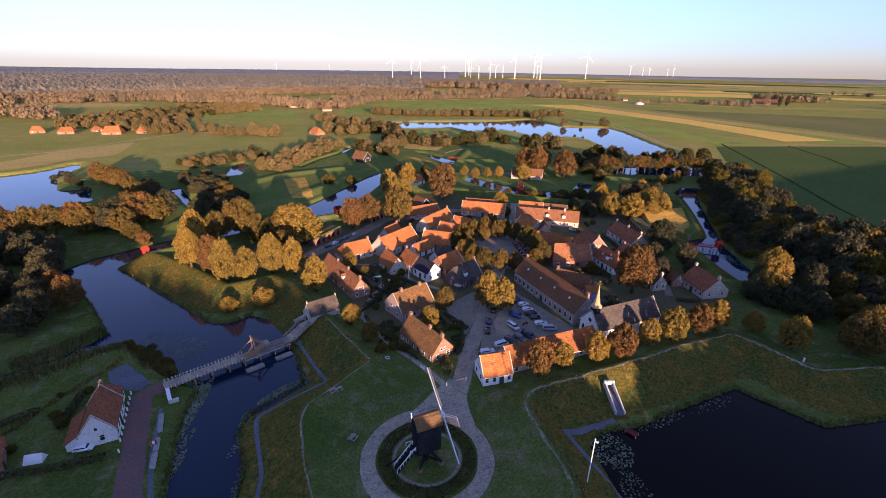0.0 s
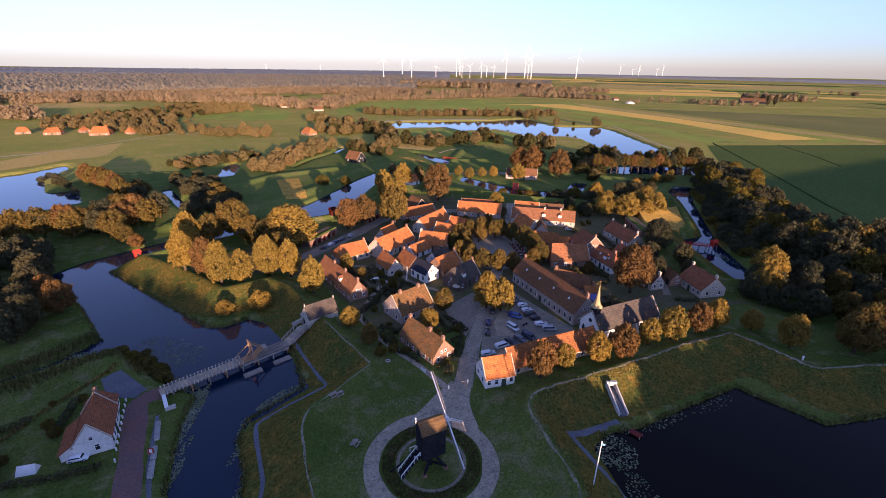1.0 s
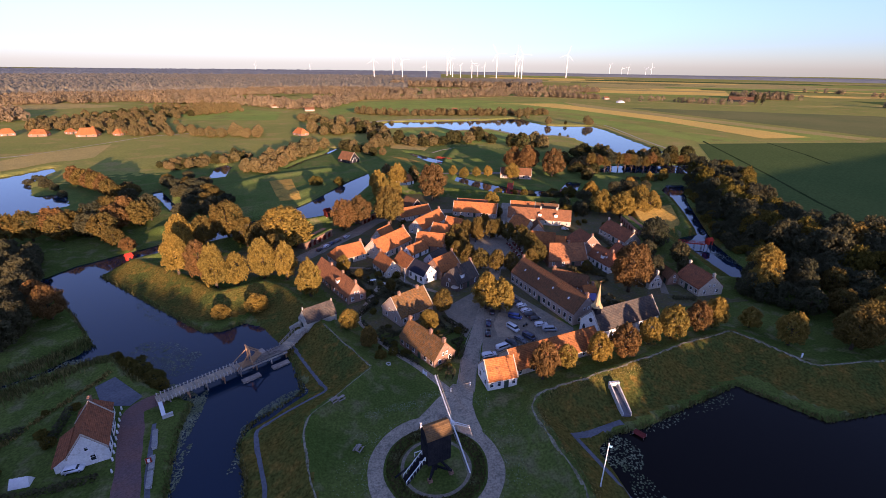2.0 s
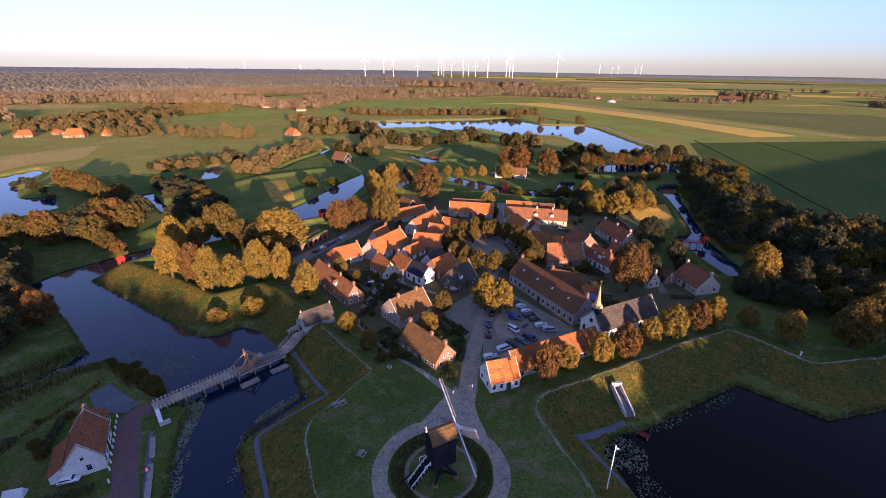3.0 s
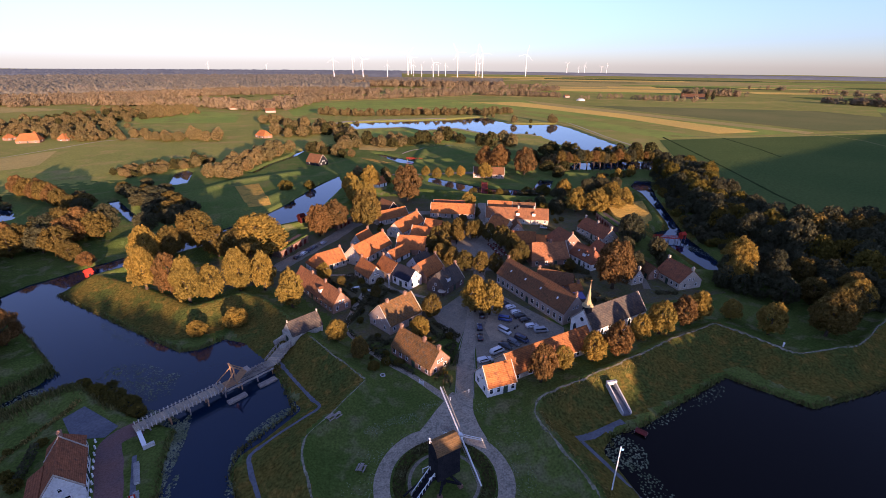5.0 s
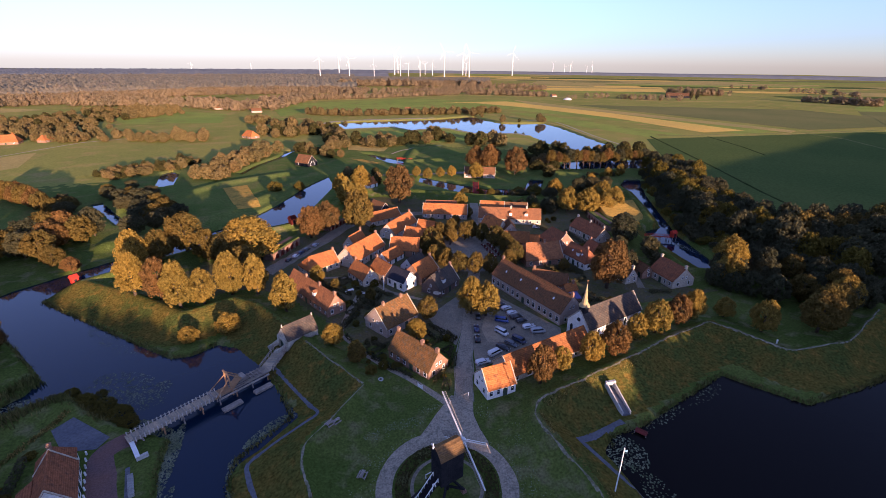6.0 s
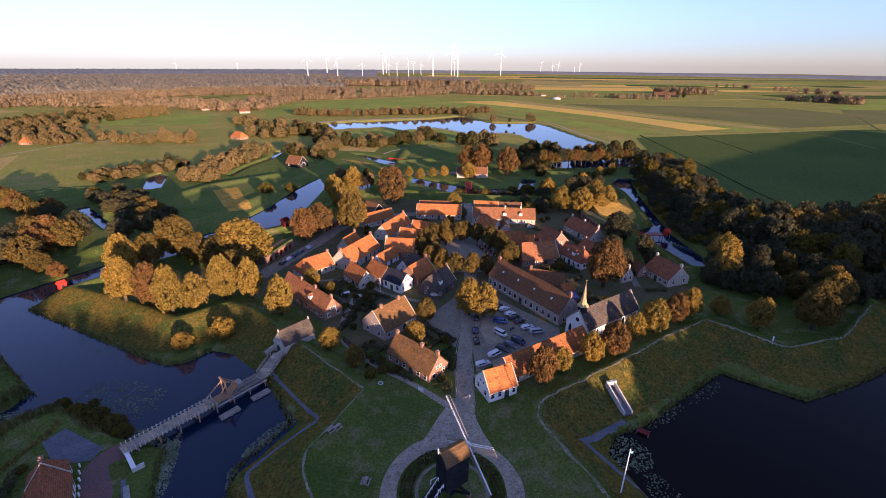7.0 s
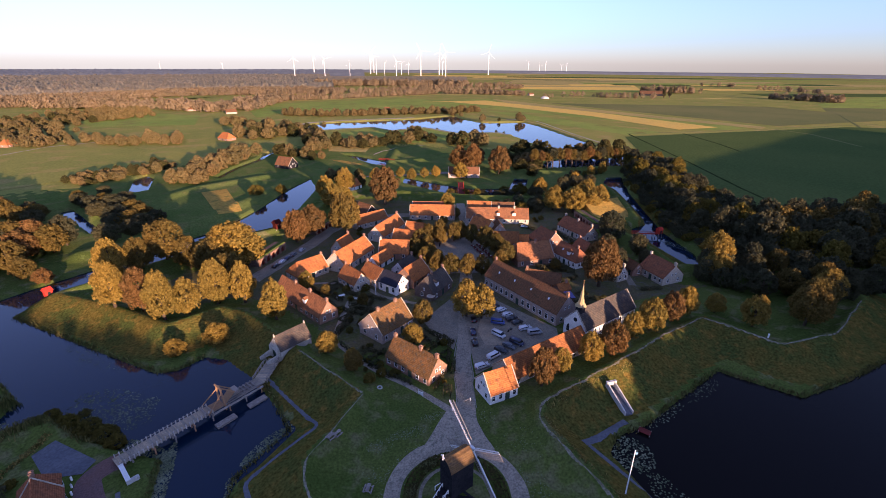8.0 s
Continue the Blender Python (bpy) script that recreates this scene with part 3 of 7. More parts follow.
sheet("field", [(1124, 2269), (2076, 1740), (2311, 1936), (1264, 2547)], M_STUBBLE, "pale mown field far off", step=80)
sheet("field", [(1150, 1600), (1900, 1450), (1700, 1250), (1180, 1400)], M_MEADOW, "pale green field far off", step=80)
sheet("field", [(1250, 2080), (2000, 1640), (1900, 1540), (1200, 1850)], M_DULL, "dull green field far off", step=80)
sheet("field", [(700, 1290), (1000, 1120), (960, 1030), (640, 1180)], M_MEADOW, "light green field beyond the road", step=60)
sheet("field", [(900, 780), (1130, 900), (1150, 740), (900, 560)], M_MEADOW, "light green field beside a farm track", step=60)
for pts in ([(371, 447), (303, 293), (268, 219), (251, 177)], [(436, 428), (412, 360), (393, 320)]):
    strip("ditch", pts, 3.2, M_DITCH, "dark overgrown ditch across the crop", "ditch", 0.25)
for pts in ([(1136, 1083), (1159, 907), (1104, 718)], [(1104, 718), (869, 520), (712, 400)], [(583, 426), (580, 376), (538, 301)], [(371, 447), (472, 437), (583, 426), (777, 417)]):
    strip("road", pts, 3.0, M_DULL, "pale farm track between the fields", "road", 0.3)

sheet("field", [(267, 960), (420, 960), (490, 700), (505, 600), (526, 459), (458, 457), (450, 620), (400, 800), (330, 940)], M_WHEAT, "ripe yellow grain field in a long strip")
sheet("field", [(842, 1707), (1390, 1610), (1020, 1137), (727, 1322)], M_WHEAT, "ripe golden grain field beyond the road")
sheet("field", [(455, 1004), (592, 442), (566, 428), (436, 883)], M_STUBBLE, "pale mown strip with a farm track", lift=0.2)
# long field strips towards the eastern horizon
strips = random.Random(17)
for k in range(26):
    az, d = radians(strips.uniform(20, 66)), 1500 * (4050 / 1500) ** strips.random()
    cx, cy = d * math.sin(az), d * math.cos(az)
    half, deep, turn = strips.uniform(160, 520) * d / 2500, strips.uniform(40, 110) * d / 2000, radians(-24 + strips.uniform(-7, 7))
    ux, uy = math.cos(turn), math.sin(turn)
    sheet("field", [(cx + ux * a * half - uy * b * deep, cy + uy * a * half + ux * b * deep) for a, b in ((-1, -1), (1, -1), (1, 1), (-1, 1))], (M_STUBBLE, M_CROP, M_WHEAT, M_DULL, M_DARKCROP, M_STUBBLE)[k % 6], ("pale mown", "light green", "ripe yellow", "dull green", "dark green", "tawny stubble")[k % 6] + " field strip far off")
strip("path", [(60, 410), (72, 425), (86, 433), (100, 437), (116, 438)], 2.2, M_SHORE, "pale sandy path on the outwork", lift=0.15)
strip("path", [(36, 330), (58, 326), (90, 322), (104, 318)], 3.2, M_COBBLE, "lane along the back moat", lift=0.12)
sheet("hay", [(22, 395), (30, 392), (44, 372), (38, 368)], M_HAY_SUN, "strip of golden mown grass beside the canal", "grass", 0.15, 3.0)
RING_X, RING_Y = 6.2, 67.3
ring = [(RING_X + 12.1 * math.cos(a), RING_Y + 12.1 * math.sin(a)) for a in np.linspace(-1.6, math.tau - 1.6, 56)]
strip("path", ring, 3.7, M_SETTS, "cobbled ring path round the windmill")
sheet("path", [(4.5, 78.5), (8, 82.5), (12.5, 87.5), (14.6, 90.5), (19.4, 91), (18.2, 87), (17.5, 83), (17.4, 79), (17.8, 75), (17.2, 73), (11, 77.5)], M_SETTS, "cobbled fork where ring path and street meet", "path", 0.11, 1.5)
strip("road", [(13, 77), (17, 88), (22.7, 105), (28.5, 117.5), (34, 131), (38.5, 143), (46, 158.5), (56, 176), (63, 200), (78, 246)], 4.8, M_SETTS, "cobbled village street", "street")
STREET = [(17, 88), (22.7, 105), (28.5, 117.5), (34, 131), (38.5, 143), (46, 158.5), (56, 176), (63, 200), (78, 246)]
sheet("paving", [(19, 129.8), (25.7, 135), (32, 140), (36.6, 143.5), (32.2, 132), (26.6, 118.5), (22.8, 112), (20.5, 118.5)], M_COBBLE, "dull brown paving between house and street", "paving", 0.09, 2.0)
for side_x in (-2.2, 2.2, -0.55, 0.55):
    strip("kerb", [(x + side_x, y - 0.3 * side_x) for x, y in STREET], 0.3 if abs(side_x) > 1 else 0.22, M_KERB, "pale worn kerb line of the street", "kerb", 0.1)
sheet("car_park", [(36.9, 124.9), (40.7, 122.4), (37.2, 116.8), (37.4, 109.4), (32.3, 111), (33, 118.1)], M_SANDLOT, "sandy worn paving in the car park", "paving", 0.13, 2.0)
strip("path", [(14.5, 86), (6.9, 100), (-3, 115), (-9, 128), (-5, 140), (-1, 150)], 2.2, M_SETTS, "narrow cobbled path along the gardens")
strip("path", [(4, 78), (10, 84), (16, 90)], 4.0, M_SETTS, "cobbled fork to the village", lift=0.09)
strip("path", [(-18.5, 121.5), (-11.8, 109.3), (-5.6, 98.6)], 0.5, M_SANDPATH, "trodden sandy rampart path")
strip("path", [(-5.6, 98.3), (-12.7, 90.2), (-19.3, 83.4), (-20.2, 78.2), (-18, 68), (-15.4, 59), (-8, 42)], 0.55, M_SANDPATH, "trodden sandy rampart path")
strip("path", [(-92.5, 182), (-73.4, 167), (-54.9, 149), (-41.2, 154.9), (-32.6, 147.8), (-24.4, 133)], 1.5, M_LUSH, "flat grassy walk behind the parapet", "walk")
strip("path", [(27, 40), (32.4, 56.5), (31, 66), (29.8, 77.4), (33.4, 81.8), (58.6, 88.2), (80.3, 94.2), (100.4, 98.2), (109.7, 79.7), (131, 78.8), (160, 89)], 0.85, M_SANDPATH, "trodden sandy rampart path")
strip("path", [(-27.6, 117), (-23, 107.5), (-16.2, 94.4), (-20.9, 91.6), (-31.4, 85.0), (-30.8, 81.6), (-26.4, 68), (-26, 44)], 1.2, M_ASPHALT, "grey path on the berm beside the moat")
strip("path", [(37.6, 69.6), (40, 61), (42, 55), (44, 40)], 1.5, M_ASPHALT, "grey path on the berm beside the moat", lift=0.12)
strip("path", [(36.8, 70.4), (50.6, 73.4)], 2.0, M_ASPHALT, "grey path to the postern", lift=0.1)
sheet("parking_lot", [(24, 99), (31, 122), (36, 140), (44, 141), (57, 112), (53, 104.5), (36, 103)], M_COBBLE, "cobbled car park beside the barracks", "car park", 0.1, 2.0)
sheet("market_square", [(33, 176), (40, 200), (60, 210), (68, 206), (64, 176), (52, 156), (37, 160)], M_COBBLE, "cobbled market square", "square", 0.1, 3.0)
strip("road", [(-44, 58), (-50, 66), (-55, 80.5), (-60.2, 95), (-57.6, 97.8), (-54.5, 98.6)], 5.2, M_BRICKROAD, "red brick road to the wooden bridge", "road", 0.09)
strip("path", [(-43.5, 60), (-49.6, 75), (-53.8, 90)], 1.1, M_ASPHALT, "grey pavement beside the brick road", lift=0.12)
sheet("parking_lot", [(-73, 105.6), (-70, 109), (-60, 100), (-61.5, 97), (-68, 98)], M_ASPHALT, "grey paved yard beside the house", "yard", 0.08, 2.0)
strip("path", [(-33, 178), (-22, 192), (-10, 207), (0, 222), (12, 236), (40, 236), (70, 228)], 7.0, M_COBBLE, "lane along the casemates", lift=0.08)
strip("path", [(-12, 168), (4, 164), (10, 150), (24, 138)], 2.0, M_COBBLE, "village lane")
strip("path", [(100, 128), (106, 140), (104, 160), (108, 190)], 3.0, M_COBBLE, "village lane")
# tilted turf whose sunlit gold is part of the material colour
TURF = [(131, 186, 0.9), (150, 184, 0.9), (162, 213, 5.2), (137, 209, 5.2)]
tagged(new("turf", mesh_of("turf", TURF + [(x + (x - 145) * 0.12, y + (y - 197) * 0.12, -0.5) for x, y, _ in TURF], [(0, 1, 2, 3), (0, 4, 5, 1), (1, 5, 6, 2), (2, 6, 7, 3), (3, 7, 4, 0)], M_HAY_SUN)), "turf slope on the far bastion, sunlit gold in its colour", "grass", kind="structure")
# sunlit patch of the glacis, put in as a gold-coloured sheet
sheet("hay", [(-67, 318), (-53, 323), (-41, 270), (-52, 263)], M_HAY_SUN, "glacis grass patch with golden sunlight in its colour", "grass", 0.15, 3.0)


# ---- houses ----
def window_meshes(w, h):
    """A white frame as one slab with a raised sill, and a dark pane above and below its bar."""
    s = Shape().prism([(-w / 2 - 0.07, -0.1), (w / 2 + 0.07, -0.1), (w / 2 + 0.07, 0.02), (w / 2, 0.02), (w / 2, h), (-w / 2, h), (-w / 2, 0.02), (-w / 2 - 0.07, 0.02)], -0.06, 0.03)
    low = Shape().box(-w / 2 + 0.1, -0.075, 0.1, w / 2 - 0.1, -0.02, h * 0.6)
    top = Shape().box(-w / 2 + 0.1, -0.075, h * 0.6 + 0.08, w / 2 - 0.1, -0.02, h - 0.1)
    return s.mesh("window", M_PAINT), low.mesh("pane", M_PANE), top.mesh("pane", M_PANE)


WINDOWS = {k: window_meshes(*k) for k in ((1.0, 1.45), (0.75, 0.9), (1.2, 1.9), (0.9, 2.4))}
d = Shape().box(-0.5, -0.05, 0, 0.5, 0.02, 2.1).box(-0.6, -0.09, 0, -0.5, 0.02, 2.2).box(0.5, -0.09, 0, 0.6, 0.02, 2.2).box(-0.6, -0.09, 2.1, 0.6, 0.02, 2.22)
DOOR = d.mesh("door", M_DOOR)
c = Shape().box(-0.42, -0.35, 0, 0.42, 0.35, 1.25).box(-0.5, -0.43, 1.25, 0.5, 0.43, 1.42).box(-0.22, -0.2, 1.42, 0.22, 0.2, 1.7, taper=0.8)
CHIMNEY = c.mesh("chimney", M_BRICK)
c = Shape().box(-0.42, -0.35, 0, 0.42, 0.35, 1.25).box(-0.5, -0.43, 1.25, 0.5, 0.43, 1.42).box(-0.22, -0.2, 1.42, 0.22, 0.2, 1.7, taper=0.8)
CHIMNEY_WHITE = c.mesh("chimney", M_CREAM)


def put_window(parent, x, y, z, rz, size=(1.0, 1.45)):
    f, low, top = WINDOWS[size]
    w = part("window", f, parent, pose(x, y, z, 0, 0, rz))
    part("pane", low, w)
    part("pane", top, w)


def put_door(parent, x, y, rz, z=0.0):
    part("door", DOOR, parent, pose(x, y, z, 0, 0, rz))


def house(label, x, y, rz, L, W, eave, ridge, wall, roof, hips=(0, 0), chimneys=(), white_chimney=False, front=3, back=2, ends=(1, 1), coping=(False, False), lift=0.0, skylights=0, dormers=(), name="house", win=(1.0, 1.45), slim=0.25):
    """A house whose ridge runs along its own x; hips: how far the roof is hipped in at each end; front looks to -y."""
    z0 = at(x, y) + lift
    for qx, qy in ((-L / 2, -W / 2), (L / 2, -W / 2), (L / 2, W / 2), (-L / 2, W / 2)):
        c, s = math.cos(radians(rz)), math.sin(radians(rz))
        z0 = min(z0, at(x + c * qx - s * qy, y + s * qx + c * qy) + lift + 0.25)
    ob = thing(name, x, y, z0, rz, label, name.replace("_", " "))
    l, w = L / 2, W / 2
    s = Shape().box(-l, -w, -0.8, l, w, eave)
    for sx, hip in ((-1, hips[0]), (1, hips[1])):
        if not hip:
            t = 0.3
            s.add([(sx * l, -w, eave), (sx * l, w, eave), (sx * l, 0, ridge), (sx * (l - t), -w, eave), (sx * (l - t), w, eave), (sx * (l - t), 0, ridge)], [(0, 1, 2), (3, 5, 4), (0, 3, 4, 1), (1, 4, 5, 2), (2, 5, 3, 0)])
    part("wall", s.mesh("wall", wall), ob)
    # roof shell with an overhang
    o, t = slim, 0.2
    k = (ridge - eave) / w
    ze = eave - o * k + t
    xa, xb = -l - (0.12 if not hips[0] else o), l + (0.12 if not hips[1] else o)
    ra, rb = -l + hips[0] if hips[0] else xa, l - hips[1] if hips[1] else xb
    rows = 7
    top = []
    # a slightly sagging ridge
    for i in range(rows):
        f = i / (rows - 1)
        sag = -0.07 * math.sin(math.pi * f)
        top.append(((xa + (xb - xa) * f), (ra + (rb - ra) * f), sag))
    v, f = [], []
    for dz in (0, -t):
        for a, b, sag in top:
            v += [(a, -w - o, ze + dz), (b, 0, ridge + t + sag + dz), (a, w + o, ze + dz)]
    n = rows * 3
    for i in range(rows - 1):
        a = i * 3
        f += [(a, a + 3, a + 4, a + 1), (a + 1, a + 4, a + 5, a + 2), (n + a, n + a + 1, n + a + 4, n + a + 3), (n + a + 1, n + a + 2, n + a + 5, n + a + 4), (a, n + a, n + a + 3, a + 3), (a + 2, a + 5, n + a + 5, n + a + 2)]
    e = (rows - 1) * 3
    f += [(0, n, n + 1, 1), (1, n + 1, n + 2, 2), (e, e + 1, n + e + 1, n + e), (e + 1, e + 2, n + e + 2, n + e + 1)] if not (hips[0] or hips[1]) else []
    if hips[0] or hips[1]:
        f += [(0, 1, 2), (n, n + 2, n + 1), (0, 2, n + 2, n)] if hips[0] else [(0, n, n + 1, 1), (1, n + 1, n + 2, 2)]
        f += [(e, e + 2, e + 1), (n + e, n + e + 1, n + e + 2), (e, n + e, n + e + 2, e + 2)] if hips[1] else [(e, e + 1, n + e + 1, n + e), (e + 1, e + 2, n + e + 2, n + e + 1)]
    sh = Shape().add(v, f)
    r = part("roof", sh.mesh("roof", roof), ob)
    cap = Shape().tube((ra + 0.1, 0, ridge + t + 0.02), (rb - 0.1, 0, ridge + t + 0.02), 0.13, n=6)
    part("ridge_tiles", cap.mesh("ridge_tiles", roof), r)
    for sx, hip, cope in ((-1, hips[0], coping[0]), (1, hips[1], coping[1])):
        if cope and not hip:
            q = Shape()
            for sy in (-1, 1):
                q.bar((sx * (l + 0.05), sy * (w + 0.1), eave + 0.12), (sx * (l + 0.05), 0, ridge + 0.32), 0.24, 0.2)
                q.box(sx * (l + 0.05) - 0.16, sy * (w + 0.1) - 0.14, eave - 0.3, sx * (l + 0.05) + 0.16, sy * (w + 0.1) + 0.14, eave + 0.16)
            part("coping", q.mesh("coping", M_CREAM), ob)
    for c in chimneys:
        part("chimney", CHIMNEY_WHITE if white_chimney else CHIMNEY, r, pose(c * l, 0, ridge - 0.3))
    for side_y, count, turn in ((-w, front, 0), (w, back, 180)):
        door = count // 2 if count > 1 else -1
        for i in range(count):
            px = -l + L * (i + 0.5) / count
            if i == door:
                put_door(ob, px, side_y, turn)
            elif eave > 2.0:
                put_window(ob, px, side_y, min(0.9, eave - win[1] - 0.25), turn, win)
    for sx, n_win, turn, hip in ((-1, ends[0], -90, hips[0]), (1, ends[1], 90, hips[1])):
        if n_win:
            for q in ((-0.25, 0.25) if n_win > 1 else (0.1,)):
                put_window(ob, sx * l, q * W, 0.9 if eave > 2.3 else 0.6, turn)
            if not hip and ridge - eave > 2.4:
                for q in ((-0.09, 0.09) if n_win > 1 else (0.0,)):
                    put_window(ob, sx * l, q * W, eave + 0.45, turn, (0.75, 0.9))
    slope = math.degrees(math.atan2(ridge - eave, w))
    for i in range(skylights):
        px = -l + L * (i + 0.7) / (skylights + 0.4)
        sl = Shape().box(-0.28, -0.38, 0, 0.28, 0.38, 0.1)
        part("skylight", sl.mesh("skylight", M_PAINT), r, pose(px, -w * 0.55, eave + (ridge - eave) * 0.45 + t + 0.06, slope))
    for px in dormers:
        zb = eave + (ridge - eave) * 0.3
        yb = -w * 0.7 - 0.25
        dm = Shape().box(px - 0.8, yb, zb - 0.4, px + 0.8, yb + 2.2, zb + 1.3)
        dd = part("dormer", dm.mesh("dormer", M_PAINT), r)
        rr = Shape().prism([(px - 1.0, zb + 1.3), (px + 1.0, zb + 1.3), (px, zb + 2.0)], yb - 0.15, yb + 3.0)
        part("dormer_roof", rr.mesh("dormer_roof", roof), dd)
    return ob


house("low red-brick house with brown tiles and lit gable", 10.2, 107.3, -59, 15.4, 7.4, 2.7, 7.0, M_BRICK, M_MOSSTILE, chimneys=(-0.95, 0.25, 0.95), front=6, ends=(2, 2), skylights=0)
house("broad pinkish brick house with mottled tiles", 7.2, 128.9, 31, 13, 10.0, 3.0, 8.0, M_PALEBRICK, M_MOSSTILE, chimneys=(-0.5, 0.6), front=4, ends=(2, 2), coping=(True, True))
house("long brick house with orange tiles and three chimneys", -15.3, 151.5, -62, 27.3, 6.8, 2.7, 7.0, M_BRICK, M_TILE_DULL, chimneys=(-0.35, 0.3, 0.97), front=9, ends=(1, 2), dormers=(4.0,))
house("pale house with a half-hipped orange roof", -12.8, 176.2, 28, 13.5, 8.0, 2.7, 6.5, M_CREAM, M_TILE, hips=(2.5, 0), chimneys=(0.95,), front=5, coping=(False, True))
house("large pale house with a bright orange roof", 4.8, 183.1, 46, 21, 9.0, 3.2, 7.8, M_CREAM, M_TILE, chimneys=(-0.97, 0.97), front=7, ends=(2, 2), coping=(True, True))
house("small white house with orange tiles", 3.4, 194.5, 50, 9.5, 6.5, 3.0, 7.0, M_CREAM, M_TILE, chimneys=(0.9,), front=2, ends=(2, 1))
house("small cream house with a lit gable", 2.6, 162.1, -67, 11, 6.6, 2.8, 6.6, M_CREAM, M_TILE, chimneys=(-0.95,), front=4, ends=(1, 2))
house("white chapel-like house with a dark slate roof", 15.6, 154.0, -57, 8.7, 6.6, 3.4, 6.6, M_WHITE, M_BLACKSLATE, front=3, ends=(1, 2), win=(1.2, 1.9))
house("brick house with orange tiles joined to a white one", 10.7, 162.5, -66, 10.0, 6.6, 3.2, 6.6, M_PALEBRICK, M_TILE, chimneys=(-0.95,), front=3)
house("brick house with an orange roof and tall gable", 24.1, 158.2, 39, 11, 8.5, 3.0, 7.2, M_BRICK, M_TILE, chimneys=(0.95,), front=3, ends=(1, 2), coping=(False, True))
house("dark slate-roofed brick house", 28.6, 147.5, 38, 12, 8.0, 2.8, 7.4, M_DARKBRICK, M_SLATE, chimneys=(-0.2, 0.95), front=3, ends=(1, 2), coping=(False, True), dormers=(-2.0,))
house("outbuilding with a grey slate roof", 23.2, 166.2, 39, 9, 6.5, 2.6, 6.0, M_WHITE, M_SLATE, chimneys=(0.95,), front=2)
house("brick house with russet tiles", 23.5, 183.5, -24, 12.5, 8.0, 2.8, 7.2, M_BRICK, M_TILE, chimneys=(-0.95,), white_chimney=True, front=3, coping=(True, False))
house("white-gabled low wing with orange tiles", 15.7, 177.0, 40, 10.5, 5.6, 2.2, 5.2, M_WHITE, M_TILE, front=3)
house("brick house with a russet roof and white coping", 32.0, 193.0, -38, 13.5, 8.0, 2.8, 7.2, M_BRICK, M_TILE, front=3, coping=(True, False))
house("tall white-gabled house with an orange roof", 26.0, 209.9, 48, 21, 8.2, 3.0, 7.3, M_CREAM, M_TILE, chimneys=(0.97,), front=6, ends=(2, 1), coping=(False, True))
house("brick house with a white end coping", 38.5, 204.0, -40, 9, 7.0, 2.8, 6.6, M_BRICK, M_TILE, front=2, coping=(True, False))
house("low brick house with orange tiles by the lane", 20.8, 226.5, 22, 18, 7.5, 2.8, 6.2, M_CREAM, M_TILE, front=6, coping=(False, True), ends=(1, 1))
house("dark-boarded barn with a white-edged gable", 21.5, 240.0, -60, 10, 8, 2.8, 7.0, M_BLACKWOOD, M_OLDTILE, front=2, coping=(False, True))
house("long brick house with an orange roof and white gable", 54.5, 226.6, -21, 23.5, 8.0, 2.8, 7.0, M_PALEBRICK, M_TILE, front=7, coping=(True, True))
house("long brick house with an orange roof behind the first", 55.0, 235.5, -21, 17, 6.0, 2.6, 6.2, M_PALEBRICK, M_REDTILE, front=5, coping=(True, False))
house("long pale house with two chimneys and orange roof", 84.2, 210.5, -22, 32, 8.5, 2.9, 7.2, M_CREAM, M_TILE_DULL, chimneys=(0.05, 0.55), white_chimney=True, front=9, coping=(True, False), dormers=(0.5, 8.5))
house("orange-roofed house behind the long one", 80.0, 223.6, -22, 13, 7.5, 2.9, 7.4, M_PALEBRICK, M_TILE, front=4, coping=(True, True))
house("brown-roofed house in a back row", 92.0, 219.0, -22, 12, 7.0, 2.9, 7.0, M_PALEBRICK, M_OLDTILE, front=4, coping=(False, True))
house("house with a steep orange roof at the square", 70.5, 198.5, -62, 11, 7.5, 3.0, 7.0, M_CREAM, M_TILE, chimneys=(-0.9,), front=3, coping=(True, False))
house("pale house with a white-edged dark gable", 76.7, 193.5, -107, 9, 6.0, 2.8, 6.2, M_PALEBRICK, M_OLDTILE, front=2, coping=(False, True))
house("brick house with a plain orange roof", 73.5, 179.0, -24, 11, 8.0, 2.8, 6.4, M_BRICK, M_TILE, front=3)
house("small outbuilding with orange tiles", 81.5, 178.0, -24, 5, 4.5, 2.3, 4.4, M_WHITE, M_TILE, front=1, ends=(0, 1))
house("wide house with a deep orange roof", 75.6, 161.0, -6, 16, 12.0, 2.9, 8.0, M_BRICK, M_TILE_DULL, hips=(1.5, 0), chimneys=(0.2,), front=4, coping=(False, True))
house("brown-roofed house with a white-edged brick gable", 90.4, 173.5, -84, 13, 10.0, 2.9, 7.8, M_BRICK, M_REDTILE, hips=(2.5, 0), chimneys=(0.95,), front=3, ends=(1, 2), coping=(False, True))
house("white house with a brown hipped roof and skylights", 90.5, 153.8, -80, 13, 7.5, 3.0, 7.2, M_WHITE, M_REDTILE, hips=(0, 2.5), chimneys=(0.5,), front=5, ends=(1, 2), skylights=2, dormers=(1.0,))
house("white house with a brown roof and three chimneys", 112.4, 180.5, -84, 19, 8.5, 2.8, 6.8, M_CREAM, M_REDTILE, chimneys=(-0.95, 0.0, 0.95), white_chimney=True, front=6, ends=(1, 2))
house("low outbuilding with brown tiles", 100.6, 156.5, -88, 13, 7.0, 2.6, 6.2, M_BRICK, M_REDTILE, front=3, chimneys=(-0.9,))
